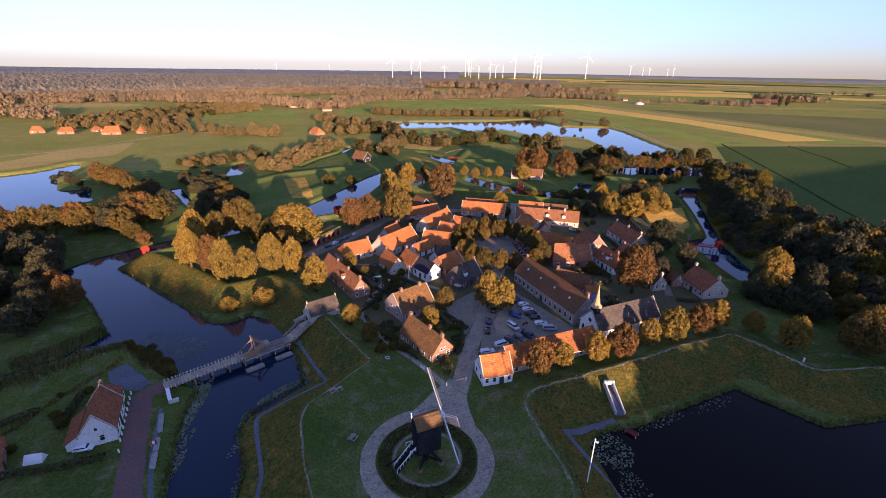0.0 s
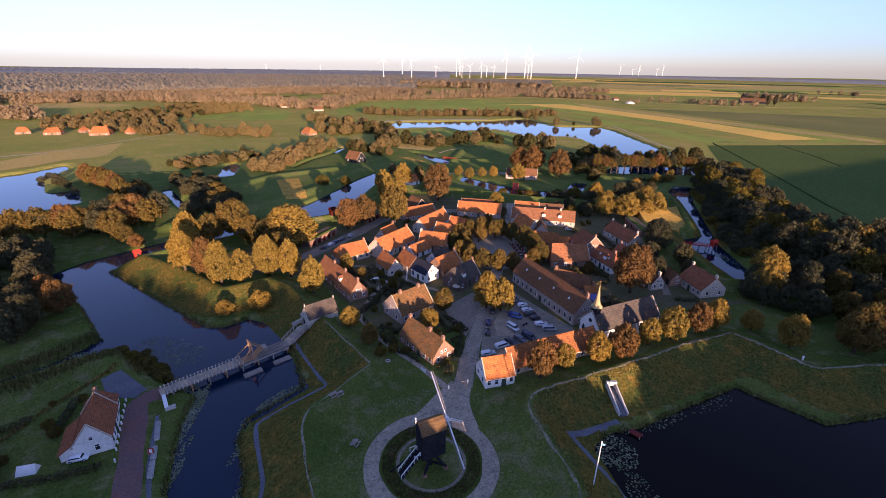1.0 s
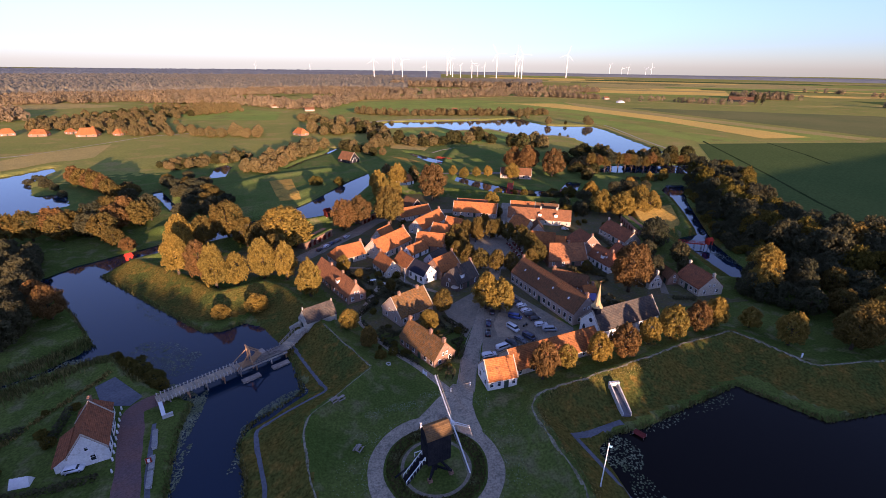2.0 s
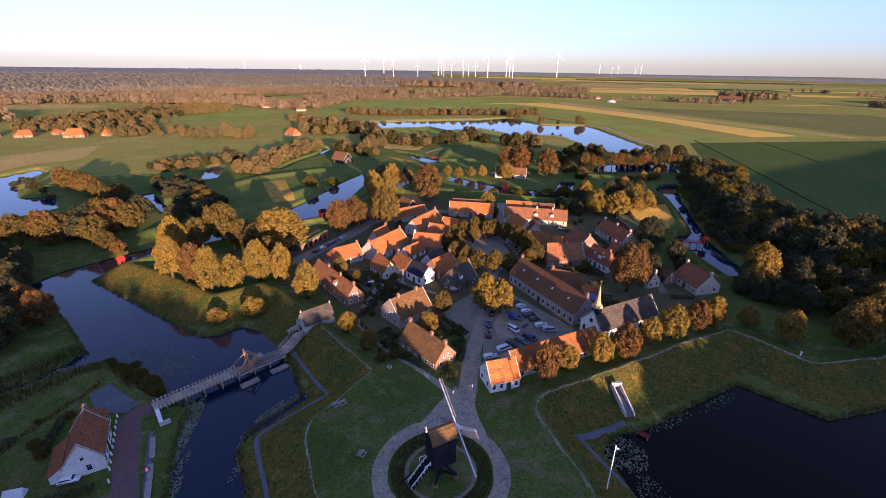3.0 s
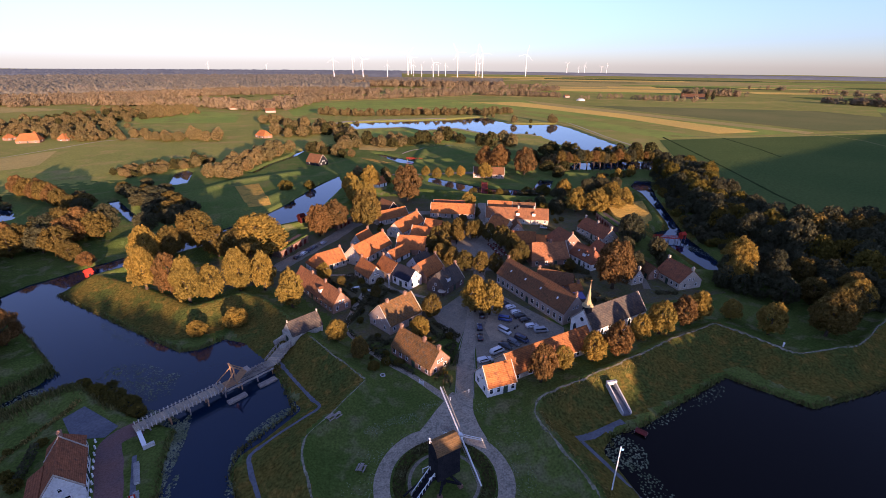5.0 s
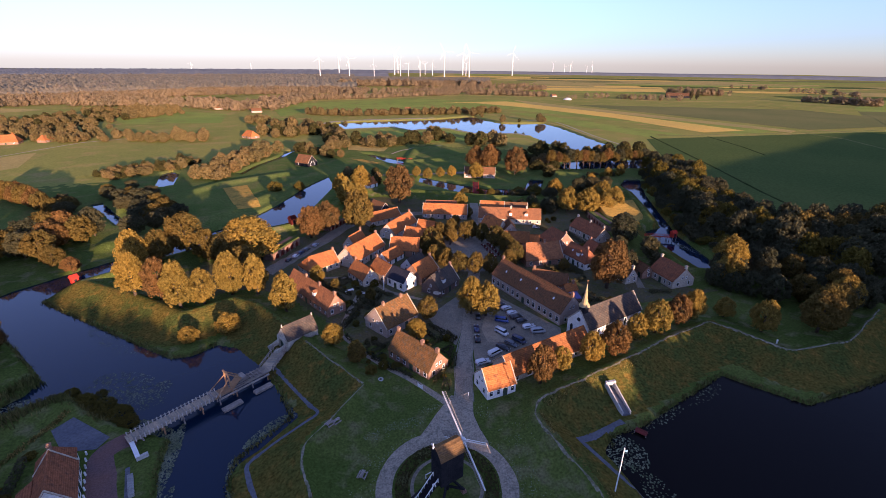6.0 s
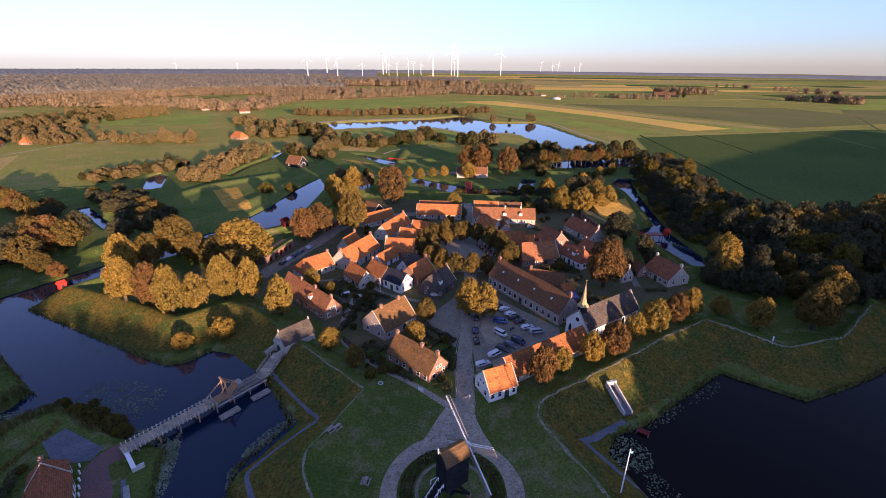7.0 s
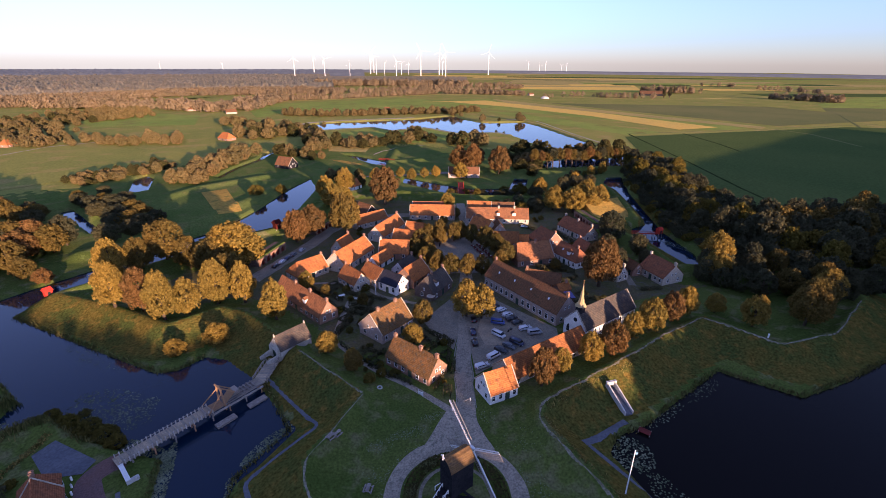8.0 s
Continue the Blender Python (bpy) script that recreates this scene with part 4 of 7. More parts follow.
house("small white-gabled house under a copper beech", 98.1, 136.8, -82, 9, 5.6, 2.7, 6.0, M_CREAM, M_OLDTILE, front=2, ends=(1, 2), chimneys=(0.95,), white_chimney=True)
house("white house with a russet roof near the rampart", 114.8, 130.4, -88, 12, 10.0, 3.0, 7.4, M_CREAM, M_REDTILE, chimneys=(-0.97, 0.97), white_chimney=True, front=5, ends=(2, 2))
house("small brick annex with a brown roof", 107.5, 137.5, -90, 6.5, 5, 2.5, 5.0, M_BRICK, M_OLDTILE, front=2)
house("long brick barracks with a brown tile roof", 57.2, 131.0, -74, 34, 9.6, 4.2, 9.2, M_PALEBRICK, M_OLDTILE, chimneys=(-0.98, 0.98), front=13, ends=(1, 2), skylights=4, name="barracks", win=(1.2, 1.9))
house("low brick annex behind the barracks", 68.0, 139.0, -40, 13, 7, 2.6, 5.8, M_BRICK, M_OLDTILE, chimneys=(-0.9,), front=3)
house("small shed with a red roof", 71.5, 131.5, 5, 5.0, 4.0, 2.2, 3.9, M_BRICK, M_TILE, front=1, chimneys=(0.6,), name="shed")
house("white-walled house with a glowing orange roof", 25.9, 91.0, 6, 7.8, 7.0, 2.9, 6.6, M_WHITE, M_TILE, front=4, ends=(2, 1), coping=(True, True))
house("long low building with a glowing orange roof", 43.5, 98.4, 14, 29, 7.6, 2.6, 6.4, M_CREAM, M_TILE, front=7, back=7, coping=(True, False))
gatehouse = house("gatehouse with a slate roof and whitewashed walls", -20.7, 127.0, 30, 9.6, 5.4, 3.5, 6.7, M_STUCCO, M_SLATE, front=0, back=0, ends=(0, 1), name="gatehouse")
for px in (-4.7, 4.7):
    part("finial", Shape().box(px - 0.18, -0.18, 6.6, px + 0.18, 0.18, 7.6, taper=0.7).mesh("finial", M_CREAM), gatehouse)
house("white farmhouse with a red tile roof", -63.3, 85.2, -71, 10.6, 6.4, 3.2, 7.5, M_WHITE, M_REDTILE, front=2, back=5, ends=(1, 1), coping=(True, True), win=(1.2, 1.9))
house("lower back wing with red tiles", -66.0, 92.2, -71, 4.4, 6.0, 2.8, 6.3, M_WHITE, M_REDTILE, hips=(1.6, 0), chimneys=(0.0,), front=1, back=2, ends=(1, 0))


def lean_to(label, x, y, rz, L, W, high, low, wall, roof):
    """A lean-to whose roof falls to -y."""
    ob = thing("lean_to", x, y, at(x, y), rz, label, "shed")
    part("wall", Shape().add([(-L / 2, -W / 2, -0.6), (L / 2, -W / 2, -0.6), (L / 2, W / 2, -0.6), (-L / 2, W / 2, -0.6), (-L / 2, -W / 2, low), (L / 2, -W / 2, low), (L / 2, W / 2, high), (-L / 2, W / 2, high)], [(3, 2, 1, 0), (4, 5, 6, 7), (0, 1, 5, 4), (1, 2, 6, 5), (2, 3, 7, 6), (3, 0, 4, 7)]).mesh("wall", wall), ob)
    part("roof", Shape().bar((0, -W / 2 - 0.3, low + 0.0), (0, W / 2, high + 0.12), L + 0.4, 0.2).mesh("roof", roof), ob)


lean_to("lean-to with a red tile roof", -67.3, 83.2, -71, 8.6, 2.6, 3.4, 1.7, M_WHITE, M_REDTILE)
house("house with a red tiled roof among hedges", -80.8, 76.2, -60, 9, 7, 2.6, 6.0, M_BRICK, M_REDTILE, front=2)
for fx, fy, frz, fl, fw, fr in ((-336, 553, 10, 22, 14, 8), (-314, 567, 60, 12, 9, 7), (-287, 547, 8, 26, 17, 10), (-259, 553, 70, 16, 11, 8.5), (-251, 568, 20, 18, 11, 8), (-69, 536, -50, 22, 13, 9), (-297, 583, 15, 16, 10, 7), (-370, 560, 30, 18, 12, 8)):
    house("farmhouse with a big bright orange roof", fx, fy, frz, fl * 0.72, fw * 0.78, 2.6, fr * 0.85, M_BRICK, M_TILE, hips=(3, 3), front=3, back=0, name="farmhouse")
house("dark barn with a white-edged gable and brown roof", -14.5, 379, -45, 14, 10, 2.6, 8.0, M_BLACKWOOD, M_OLDTILE, front=2, ends=(1, 2), coping=(False, True), name="barn")
house("long brick house with a dull red roof behind the moat", 105, 307, -20, 22, 8, 3.0, 7.0, M_PALEBRICK, M_OLDTILE, front=6, coping=(True, True))
house("small house with an orange roof beside trees", 24, 300, 40, 10, 7, 2.5, 6.0, M_WHITE, M_TILE, front=2)
house("big dark farm shed with a red roof", 930, 1010, -35, 60, 24, 5, 11, M_BLACKWOOD, M_OLDTILE, front=0, back=0, ends=(0, 0), name="farm_shed")
for fx, fy, frz, fl in ((-147, 880, 20, 30), (-120, 862, 0, 22), (-84, 815, 10, 26), (-8, 1075, 5, 34), (-330, 700, 15, 14), (160, 790, 0, 16), (610, 1090, 10, 24)):
    house("far pale farm building with a brown roof", fx, fy, frz, fl * 0.6, 9, 3.0, 6.5, M_PALEBRICK, M_OLDTILE, front=0, back=0, ends=(0, 0), name="farm_building")


lean_to("open garden shelter with a violet-grey sheet roof", 69.5, 126.0, -6, 4.6, 3.6, 2.6, 2.1, M_BRICK, material("violet_sheet", (0.16, 0.15, 0.30), (0.13, 0.13, 0.25), 0.6, 3.0, rough=0.5, amount=0.2))


# ---- trees ----
def leaf_cloud(centers, outward, size, rng, jitter=0.42):
    """Small leaf clumps, each one pointed face, turned roughly outward."""
    n = len(centers)
    nrm = outward * 0.9 + rng.normal(0, jitter, (n, 3)) + np.array([0, 0, 0.15])
    nrm /= np.linalg.norm(nrm, axis=1)[:, None]
    a = np.cross(nrm, rng.normal(0, 1, (n, 3)))
    a /= np.linalg.norm(a, axis=1)[:, None]
    b = np.cross(nrm, a)
    s = size * rng.uniform(0.6, 1.3, (n, 1))
    k = rng.uniform(0.55, 1.0, (n, 1))
    return np.stack([centers - a * s - b * s * 0.5, centers + b * s * (0.4 + k), centers + a * s - b * s * 0.5], 1).reshape(-1, 3)


def cloud_mesh(name, verts, mat, k=3):
    n = len(verts) // k
    me = bpy.data.meshes.new(name)
    me.vertices.add(len(verts))
    me.vertices.foreach_set("co", np.asarray(verts, np.float32).ravel())
    me.loops.add(n * k)
    me.loops.foreach_set("vertex_index", np.arange(n * k))
    me.polygons.add(n)
    me.polygons.foreach_set("loop_start", np.arange(n) * k)
    me.materials.append(mat)
    me.update()
    return me


def crown_points(rng, n, lumps, shape, core=0.77):
    """Points on the outside of a heap of small boughs within a unit crown (radius 1, height 0 to 2)."""
    c = rng.normal(0, 1, (lumps, 3))
    c /= np.linalg.norm(c, axis=1)[:, None]
    c *= rng.uniform(0.66, 0.88, (lumps, 1))
    r = rng.uniform(0.11, 0.22, lumps)
    c[0], r[0] = (0, 0, 0), core
    weight = r ** 2
    weight[0] *= 0.5
    which = rng.choice(lumps, n, p=weight / weight.sum())
    o = rng.normal(0, 1, (n, 3))
    o /= np.linalg.norm(o, axis=1)[:, None]
    p = c[which] + o * (r[which] * rng.uniform(0.75, 1.12, n))[:, None]
    # the crown narrows upward, the more the greater shape is, and hangs a little below
    zz = np.clip(p[:, 2], -1, 1)
    k = 1 - shape * 0.42 * zz - 0.12 * shape * np.maximum(zz, 0) ** 2 - 0.25 * np.maximum(-zz - 0.55, 0)
    p[:, 0] *= k
    p[:, 1] *= k
    p[:, 2] = p[:, 2] * 1.05 + 1.0
    return p, o


CROWNS = {}


def crown(kind, detail, i):
    key = (kind, detail, i)
    if key not in CROWNS:
        rng = np.random.RandomState(sum(map(ord, kind)) + i * 17 + detail)
        n, lumps, leaf = {3: (9000, 150, 0.047), 2: (5000, 110, 0.06), 1: (2200, 70, 0.086)}[detail]
        p, o = crown_points(rng, n, lumps, {"leaf": 0.5, "gold": 0.75, "copper": 0.6, "bronze": 0.4, "dark": 0.3, "bush": 0.3}[kind])
        CROWNS[key] = cloud_mesh("crown", leaf_cloud(p, o, leaf, rng), {"leaf": M_LEAF, "gold": M_GOLD, "copper": M_COPPER, "bronze": M_BRONZE, "dark": M_DARKLEAF, "bush": M_LEAF}[kind])
    return CROWNS[key]


def trunk_mesh(i):
    rng = random.Random(i)
    s = Shape().tube((0, 0, -0.03), (0.01, 0, 0.3), 0.034, 0.024, 8).tube((0.01, 0, 0.3), (0.0, 0.01, 0.7), 0.024, 0.01, 8)
    for k in range(5):
        a = k * 1.3 + rng.random()
        s.tube((0.01, 0, 0.24 + 0.05 * k), (0.2 * math.cos(a), 0.2 * math.sin(a), 0.42 + 0.07 * k), 0.013, 0.004, 6)
    return s.mesh("trunk", M_BARK, True)


TRUNKS = [trunk_mesh(i) for i in range(3)]
LABELS = {"leaf": ("broad-leaved tree with a rounded green crown", "tree"), "gold": ("linden tree with a yellowish green crown", "tree"), "copper": ("broad-leaved tree with a copper-brown crown", "tree"), "bronze": ("broad-leaved tree with a bronze-green crown", "tree"), "dark": ("dark green tree of a dense wood", "tree"), "bush": ("low round green bush", "bush")}
pick = random.Random(5)


def tree(x, y, r, kind="leaf", h=None, detail=None, group="", label="", low=None):
    """A tree with its trunk's foot at x, y, a crown r wide from its middle, and h high."""
    h = h or r * 2.35
    detail = detail or (3 if r > 4.5 and y < 200 else 2)
    low = low or (0.09 if kind != "bush" else 0.0)
    ob = thing("bush" if kind == "bush" else "tree", x, y, at(x, y) - 0.05, pick.uniform(0, 360), label or LABELS[kind][0], LABELS[kind][1], group)
    if kind != "bush":
        part("trunk", pick.choice(TRUNKS), ob, Matrix.Diagonal((h, h, h, 1)))
    ch = h * (1 - low) / 2
    part("crown", crown(kind, detail, pick.randrange(4 if detail < 3 else 3)), ob, pose(0, 0, h * low - (0.08 * h if kind == "bush" else 0)) @ Matrix.Diagonal((r, r * pick.uniform(0.9, 1.1), ch * 0.97, 1)))
    return ob


for group, kind, spots in (
    ("trees on the west bastion", "gold", [(-72.5, 164.6, 6.0), (-57, 153.8, 6.4), (-50.7, 156.5, 5.4), (-43, 163, 6.4), (-34.5, 161, 5.6), (-24.6, 144.6, 5.5), (-78.7, 188, 7.0)]),
    ("trees on the west bastion", "copper", [(-64.5, 162.2, 6.2)]),
    ("tall trees beside the moat", "copper", [(-15, 212.6, 7.4), (-7, 220.2, 7.3), (36.3, 258.6, 10.4)]),
    ("trees behind the west bastion", "bronze", [(-71.8, 194, 6.6), (-64.2, 201, 8.0), (-56, 197, 6.5), (-40.2, 176, 6.2), (8, 217.5, 8.9), (-48, 188, 7)]),
    ("trees behind the village", "gold", [(4.9, 279.8, 6.4), (6.6, 256.2, 6.5), (17.8, 286.9, 7.3), (13, 262, 6), (42, 316, 4.2), (50, 318.5, 4.0), (60.9, 318.5, 3.9), (68.7, 316.4, 3.9), (77.1, 312.5, 3.9), (85.4, 312, 4.1), (100, 301, 5.6), (66, 236, 5)]),
    ("trees behind the moat", "copper", [(133.3, 307.6, 9.4), (111.6, 332.6, 8.9), (118.5, 322, 8.7), (126, 335, 8)]),
    ("trees on the north-east bastion", "gold", [(134, 250.5, 5.5), (123, 217.9, 6.5), (130.9, 211, 7.7), (149.5, 213.3, 6.7), (141, 209.2, 5.2), (146, 226, 6), (155, 232, 6)]),
    ("trees in the east of the village", "dark", [(120.7, 167.5, 6.8), (103.8, 141.2, 4.3), (117, 141, 3.4), (112, 158, 4), (121, 150, 5)]),
    ("row of trees on the south-east rampart", "copper", [(37.2, 88.6, 4.3), (62.1, 93.4, 4.5), (87.4, 131.6, 7.8), (91.5, 102, 4.2)]),
    ("row of trees on the south-east rampart", "gold", [(45.1, 92.4, 3.0), (54.9, 93.4, 3.7), (73.6, 98.8, 3.5), (81.5, 100, 4.5), (98, 103.2, 4.3), (114.0, 92.0, 4.3)]),
    ("trees on the south-east bastion", "gold", [(138, 127, 6.5), (133, 122, 5.6), (111.3, 103, 3.6), (154, 96, 6.0)]),
    ("trees on the south-east bastion", "bronze", [(130, 87, 7.0), (137, 90.5, 6.2), (146, 93, 5.5), (156, 116, 4.6), (157, 100, 5.3), (146, 104, 5.3)]),
    ("trees on the south-east bastion", "dark", [(144.6, 117, 5.2), (136, 106, 5)]),
    ("trees in the gardens", "bronze", [(18.6, 128.5, 4.0), (-5.7, 111, 2.8), (3, 146, 2.2), (-8, 158, 2.0), (21, 205, 3), (80, 149, 2.6), (56, 213, 2.6), (66, 222, 2.8)]),
    ("tall lindens in a row beside the car park", "gold", [(33.2, 128.0, 5.2), (37.2, 125.2, 5.0)]),
    ("trees in the gardens", "gold", [(12.6, 118.8, 3.6), (-13.9, 165, 3.5), (-11.3, 121.1, 3.7), (-5.6, 112.9, 3.0)]),
    ("clipped lindens round the square", "bronze", [(31.4, 180.8, 3.3), (32.3, 169.4, 3.1), (35.6, 164.3, 3.3), (39.6, 158.8, 3.4), (45, 155.8, 3.4), (50.6, 154.4, 3.3), (42, 194.9, 3.4), (48.4, 196.6, 3.4), (53.1, 191.3, 3.4), (46, 189.5, 3.2), (35.6, 188.1, 3.4), (59.9, 186.4, 3.4), (62.6, 177.8, 3.9), (65, 171.5, 3.8), (64.4, 161, 3.8), (59.8, 157.4, 3.2), (37.5, 181.5, 3.1), (36.4, 174, 3.0), (56.8, 192.4, 3.2)]),
    ("trees west of the moat", "dark", [(-106, 133, 6.0), (-116, 154, 6.0), (-112, 142, 5.5), (-122, 165, 6), (-120, 132, 6), (-128, 150, 6.5), (-126, 172, 5.5), (-104, 124, 5)]),
    ("trees west of the moat", "copper", [(-102.5, 143, 5.6), (-110, 150, 5.2)]),
    ("dark trees on the north-east bank", "dark", [(150, 248, 4.2), (160, 252, 4.2), (168, 258, 4), (158, 240, 4.4), (166, 244, 4.2), (143, 240, 4.4)]),
):
    for x, y, r in spots:
        tree(x, y, r * (1.0 if 'square' in group else 0.8 if 'on the west bastion' in group else 0.9), kind, h=r * (pick.uniform(2.5, 2.85) if 'row' in group or 'on the west bastion' in group else pick.uniform(2.6, 3.0) if 'square' in group else pick.uniform(2.0, 2.3)), group=group)
tree(-40, 196, 11.6, "gold", h=18.5, detail=3, group="tall trees beside the moat", label="broad spreading linden with a golden-green crown", low=0.05)
# these shrubs take the gold leaf colour in place of sunlight
for x, y, r in ((-41.2, 139.4, 3.8), (-51.6, 136.3, 3.0)):
    tree(x, y, r, "gold", h=r * 1.7, detail=2, group="shrubs on the west bastion's slope", label="shrubby tree on the rampart slope, sunlit gold in its leaf colour", low=0.02)
for x, y, r in ((-70, 114.5, 2.6), (-65, 111.5, 3.0), (-61, 108.5, 2.8), (-58, 104.8, 2.4), (-74, 118, 2.2), (-68, 118, 2.0), (-34, 296, 4.5), (-20, 306, 4), (100, 262, 3.5), (112, 257, 4), (90, 268, 3), (122, 255, 5), (140, 262, 5), (78, 262, 3)):
    tree(x, y, r, "bush", h=r * 1.5, detail=2)


SCATTER, WOODS = [], []


def grove(name, line, width, count, r0, r1, kinds, seed, detail=1, gap=0.6, group="", dense=False):
    """Trees scattered along a belt."""
    rng = random.Random(seed)
    seg = [math.hypot(b[0] - a[0], b[1] - a[1]) for a, b in zip(line, line[1:])]
    done = []
    for _ in range(count * 6):
        if len(done) >= count:
            break
        q = rng.uniform(0, sum(seg))
        for (a, b), s in zip(zip(line, line[1:]), seg):
            if q <= s:
                break
            q -= s
        f = min(1.0, q / s)
        o = rng.uniform(-width / 2, width / 2)
        x, y = a[0] + (b[0] - a[0]) * f - (b[1] - a[1]) / s * o, a[1] + (b[1] - a[1]) * f + (b[0] - a[0]) / s * o
        r = rng.uniform(r0, r1)
        if at(x, y) < -0.5 or any(math.hypot(x - u, y - v) < gap * (r + w) for u, v, w in done):
            continue
        done.append((x, y, r))
        kind, h = rng.choice(kinds), r * (rng.uniform(1.5, 2.2) if y > 330 else rng.uniform(2.0, 2.6))
        if dense:
            WOODS.append((kind, (x, y, r, h)))
        elif y > 330:
            SCATTER.append((kind, (x, y, r, h)))
        else:
            tree(x, y, r, kind, h=h, detail=detail, group=group or name)


for group, kinds, spots in (
    ("belt of trees before the pond", ("bronze", "copper", "bronze", "dark"), [(-150, 217, 6), (-143, 222, 6.5), (-135, 222, 6), (-130, 229, 6.5), (-126, 235, 6), (-120, 237, 6.5), (-113, 233, 6), (-111, 241, 5.5), (-158, 214, 6), (-166, 210, 6.5), (-137, 215, 5.5), (-128, 219, 5.5), (-120, 215, 5.5), (-121, 226, 6), (-174, 207, 6), (-183, 203, 6), (-113, 207, 4), (-105, 201, 3)]),
    ("trees beside the pond", ("copper", "bronze"), [(-188, 326, 5), (-180, 318, 5.5), (-172, 311, 5), (-164, 303, 5.5), (-157, 296, 5), (-151, 289, 4.5), (-176, 322, 4.5), (-145, 284, 4)]),
    ("dark trees along the canal", ("dark", "dark", "bronze"), [(-127, 309, 3.6), (-118, 298, 4), (-110, 294, 4), (-110, 281, 4), (-99, 270, 4.5), (-91, 259, 4.5), (-84, 253, 4), (-101, 286, 4.5), (-94, 279, 4.5), (-92, 232, 4.5), (-103, 302, 4), (-139, 288, 4), (-136, 277, 4), (-86, 243, 4), (-88, 268, 4.5), (-80, 262, 3.6), (-97, 258, 4), (-114, 306, 3.6), (-106, 292, 4), (-146, 300, 3.4), (-130, 318, 3.4), (-121, 330, 3)]),
):
    for i, (x, y, r) in enumerate(spots):
        r *= 1.4 if "canal" in group else 1.1
        tree(x, y, r, kinds[i % len(kinds)], h=r * (1.5 if 'canal' in group else pick.uniform(2.0, 2.4)), detail=2, group=group)
for i, x in enumerate(np.linspace(166, 248, 17)):
    tree(x + pick.uniform(-1, 1), 313.5 - i * 0.8, pick.uniform(3.8, 5.0), ("bronze", "copper", "bronze", "dark")[i % 4], h=pick.uniform(13.5, 17), detail=2, group="tall trees before the back lake", low=0.42)
grove("dark wood west of the moat", [(-178, 192), (-156, 186), (-138, 190), (-130, 178)], 14, 16, 4, 5.5, ["dark"], 60, 1, 0.5, dense=True)
grove("dark wood west of the moat", [(-160, 168), (-140, 158), (-132, 142), (-124, 122)], 14, 18, 4, 5.5, ["dark", "dark", "bronze"], 61, 1, 0.5, dense=True)
grove("dark undergrowth of the south-east wood", [(128, 116), (150, 126), (172, 122)], 16, 16, 3.2, 4.6, ["dark"], 50, 1, 0.5, dense=True)
grove("dark undergrowth of the south-east wood", [(146, 134), (170, 138)], 8, 10, 2.6, 3.6, ["dark"], 51, 1, 0.5, dense=True)
grove("dark undergrowth of the south-east wood", [(148, 100), (178, 104)], 18, 14, 3.2, 4.8, ["dark"], 52, 1, 0.5, dense=True)
grove("dark trees on the moat's outer bank", [(168, 158), (182, 188), (197, 216), (211, 246), (227, 268)], 6, 22, 2.6, 3.8, ["dark"], 53, 1, 0.5, dense=True)
for x, y in ((893, 930), (903, 922)):
    tree(x, y, 5, "dark", h=27, detail=1, group="tall poplars in the fields", label="tall dark poplar standing among the fields")
for x, y in ((-220.8, 335.6), (-219.8, 341.6), (-211.8, 334.3), (-200.7, 320.9), (-190.4, 308.4), (-201.7, 318.2), (-182.1, 299.4)):
    tree(x, y, pick.uniform(2.6, 3.8), "dark", h=pick.uniform(4, 6), detail=1, group="dark bushes at the pond", label="dark bushy tree at the edge of the pond")
grove("scrub along the meadow", [(-153, 367), (-138, 375), (-121, 384), (-102, 413)], 24, 70, 1.6, 3.8, ["leaf", "copper", "dark"], 5, gap=0.45)
grove("wood beside the stream", [(-82, 345), (-73, 366), (-63, 398), (-54, 432), (-45, 452)], 20, 46, 4.2, 6.2, ["copper", "leaf"], 6)
grove("trees beside the stream", [(14, 440), (18, 528), (0, 553), (-36, 535), (-63, 561)], 18, 30, 5, 7.5, ["copper", "leaf", "dark"], 7)
grove("dark trees beside the barn", [(-18, 440), (-6, 423), (9, 407), (18, 399)], 10, 12, 3.4, 5, ["dark", "dark", "copper"], 41, gap=0.45)
grove("trees before the meadow pool", [(33, 462), (50, 443), (66, 474), (63, 426)], 12, 8, 4.5, 6.5, ["copper", "leaf"], 42)
grove("trees behind the stream", [(-81, 675), (-49, 637), (-19, 603), (1, 560)], 20, 12, 5, 7.5, ["copper", "leaf"], 40)
grove("wood behind the lake", [(-3, 780), (31, 742), (115, 735), (207, 731), (250, 726), (308, 740)], 18, 70, 4.5, 6.5, ["copper"], 11)
for x, y, r in ((244, 694, 5.5), (251, 678, 3.5), (257, 611, 5.0), (280, 605, 2.6), (309, 600, 6.0), (313, 596, 4.5), (41, 648, 3.0), (228, 507, 1.8), (235, 500, 1.6), (170, 556, 1.6), (134, 563, 1.4), (121, 494, 6.5), (130, 480, 4.5)):
    SCATTER.append(("dark" if r < 3 else "copper", (x, y, r, r * 2.0)))
grove("trees before the lake", [(21, 469), (41, 442), (65, 452), (117, 473), (142, 451), (151, 426), (173, 423)], 20, 14, 5, 8, ["dark", "copper"], 12)
grove("trees on the east shore", [(194, 400), (199, 380), (206, 357), (219, 351), (246, 352), (276, 345)], 12, 13, 5, 7, ["leaf", "dark"], 13)
grove("trees on the outer bank", [(160, 275), (171, 268), (192, 282), (206, 290)], 12, 3, 3, 4, ["gold", "dark"], 15)
grove("dense wood east of the moat", [(254, 296), (231, 252), (206, 206), (188, 172), (176, 148)], 26, 84, 4.6, 6.6, ["dark", "dark", "leaf"], 16, 1, 0.5, dense=True)
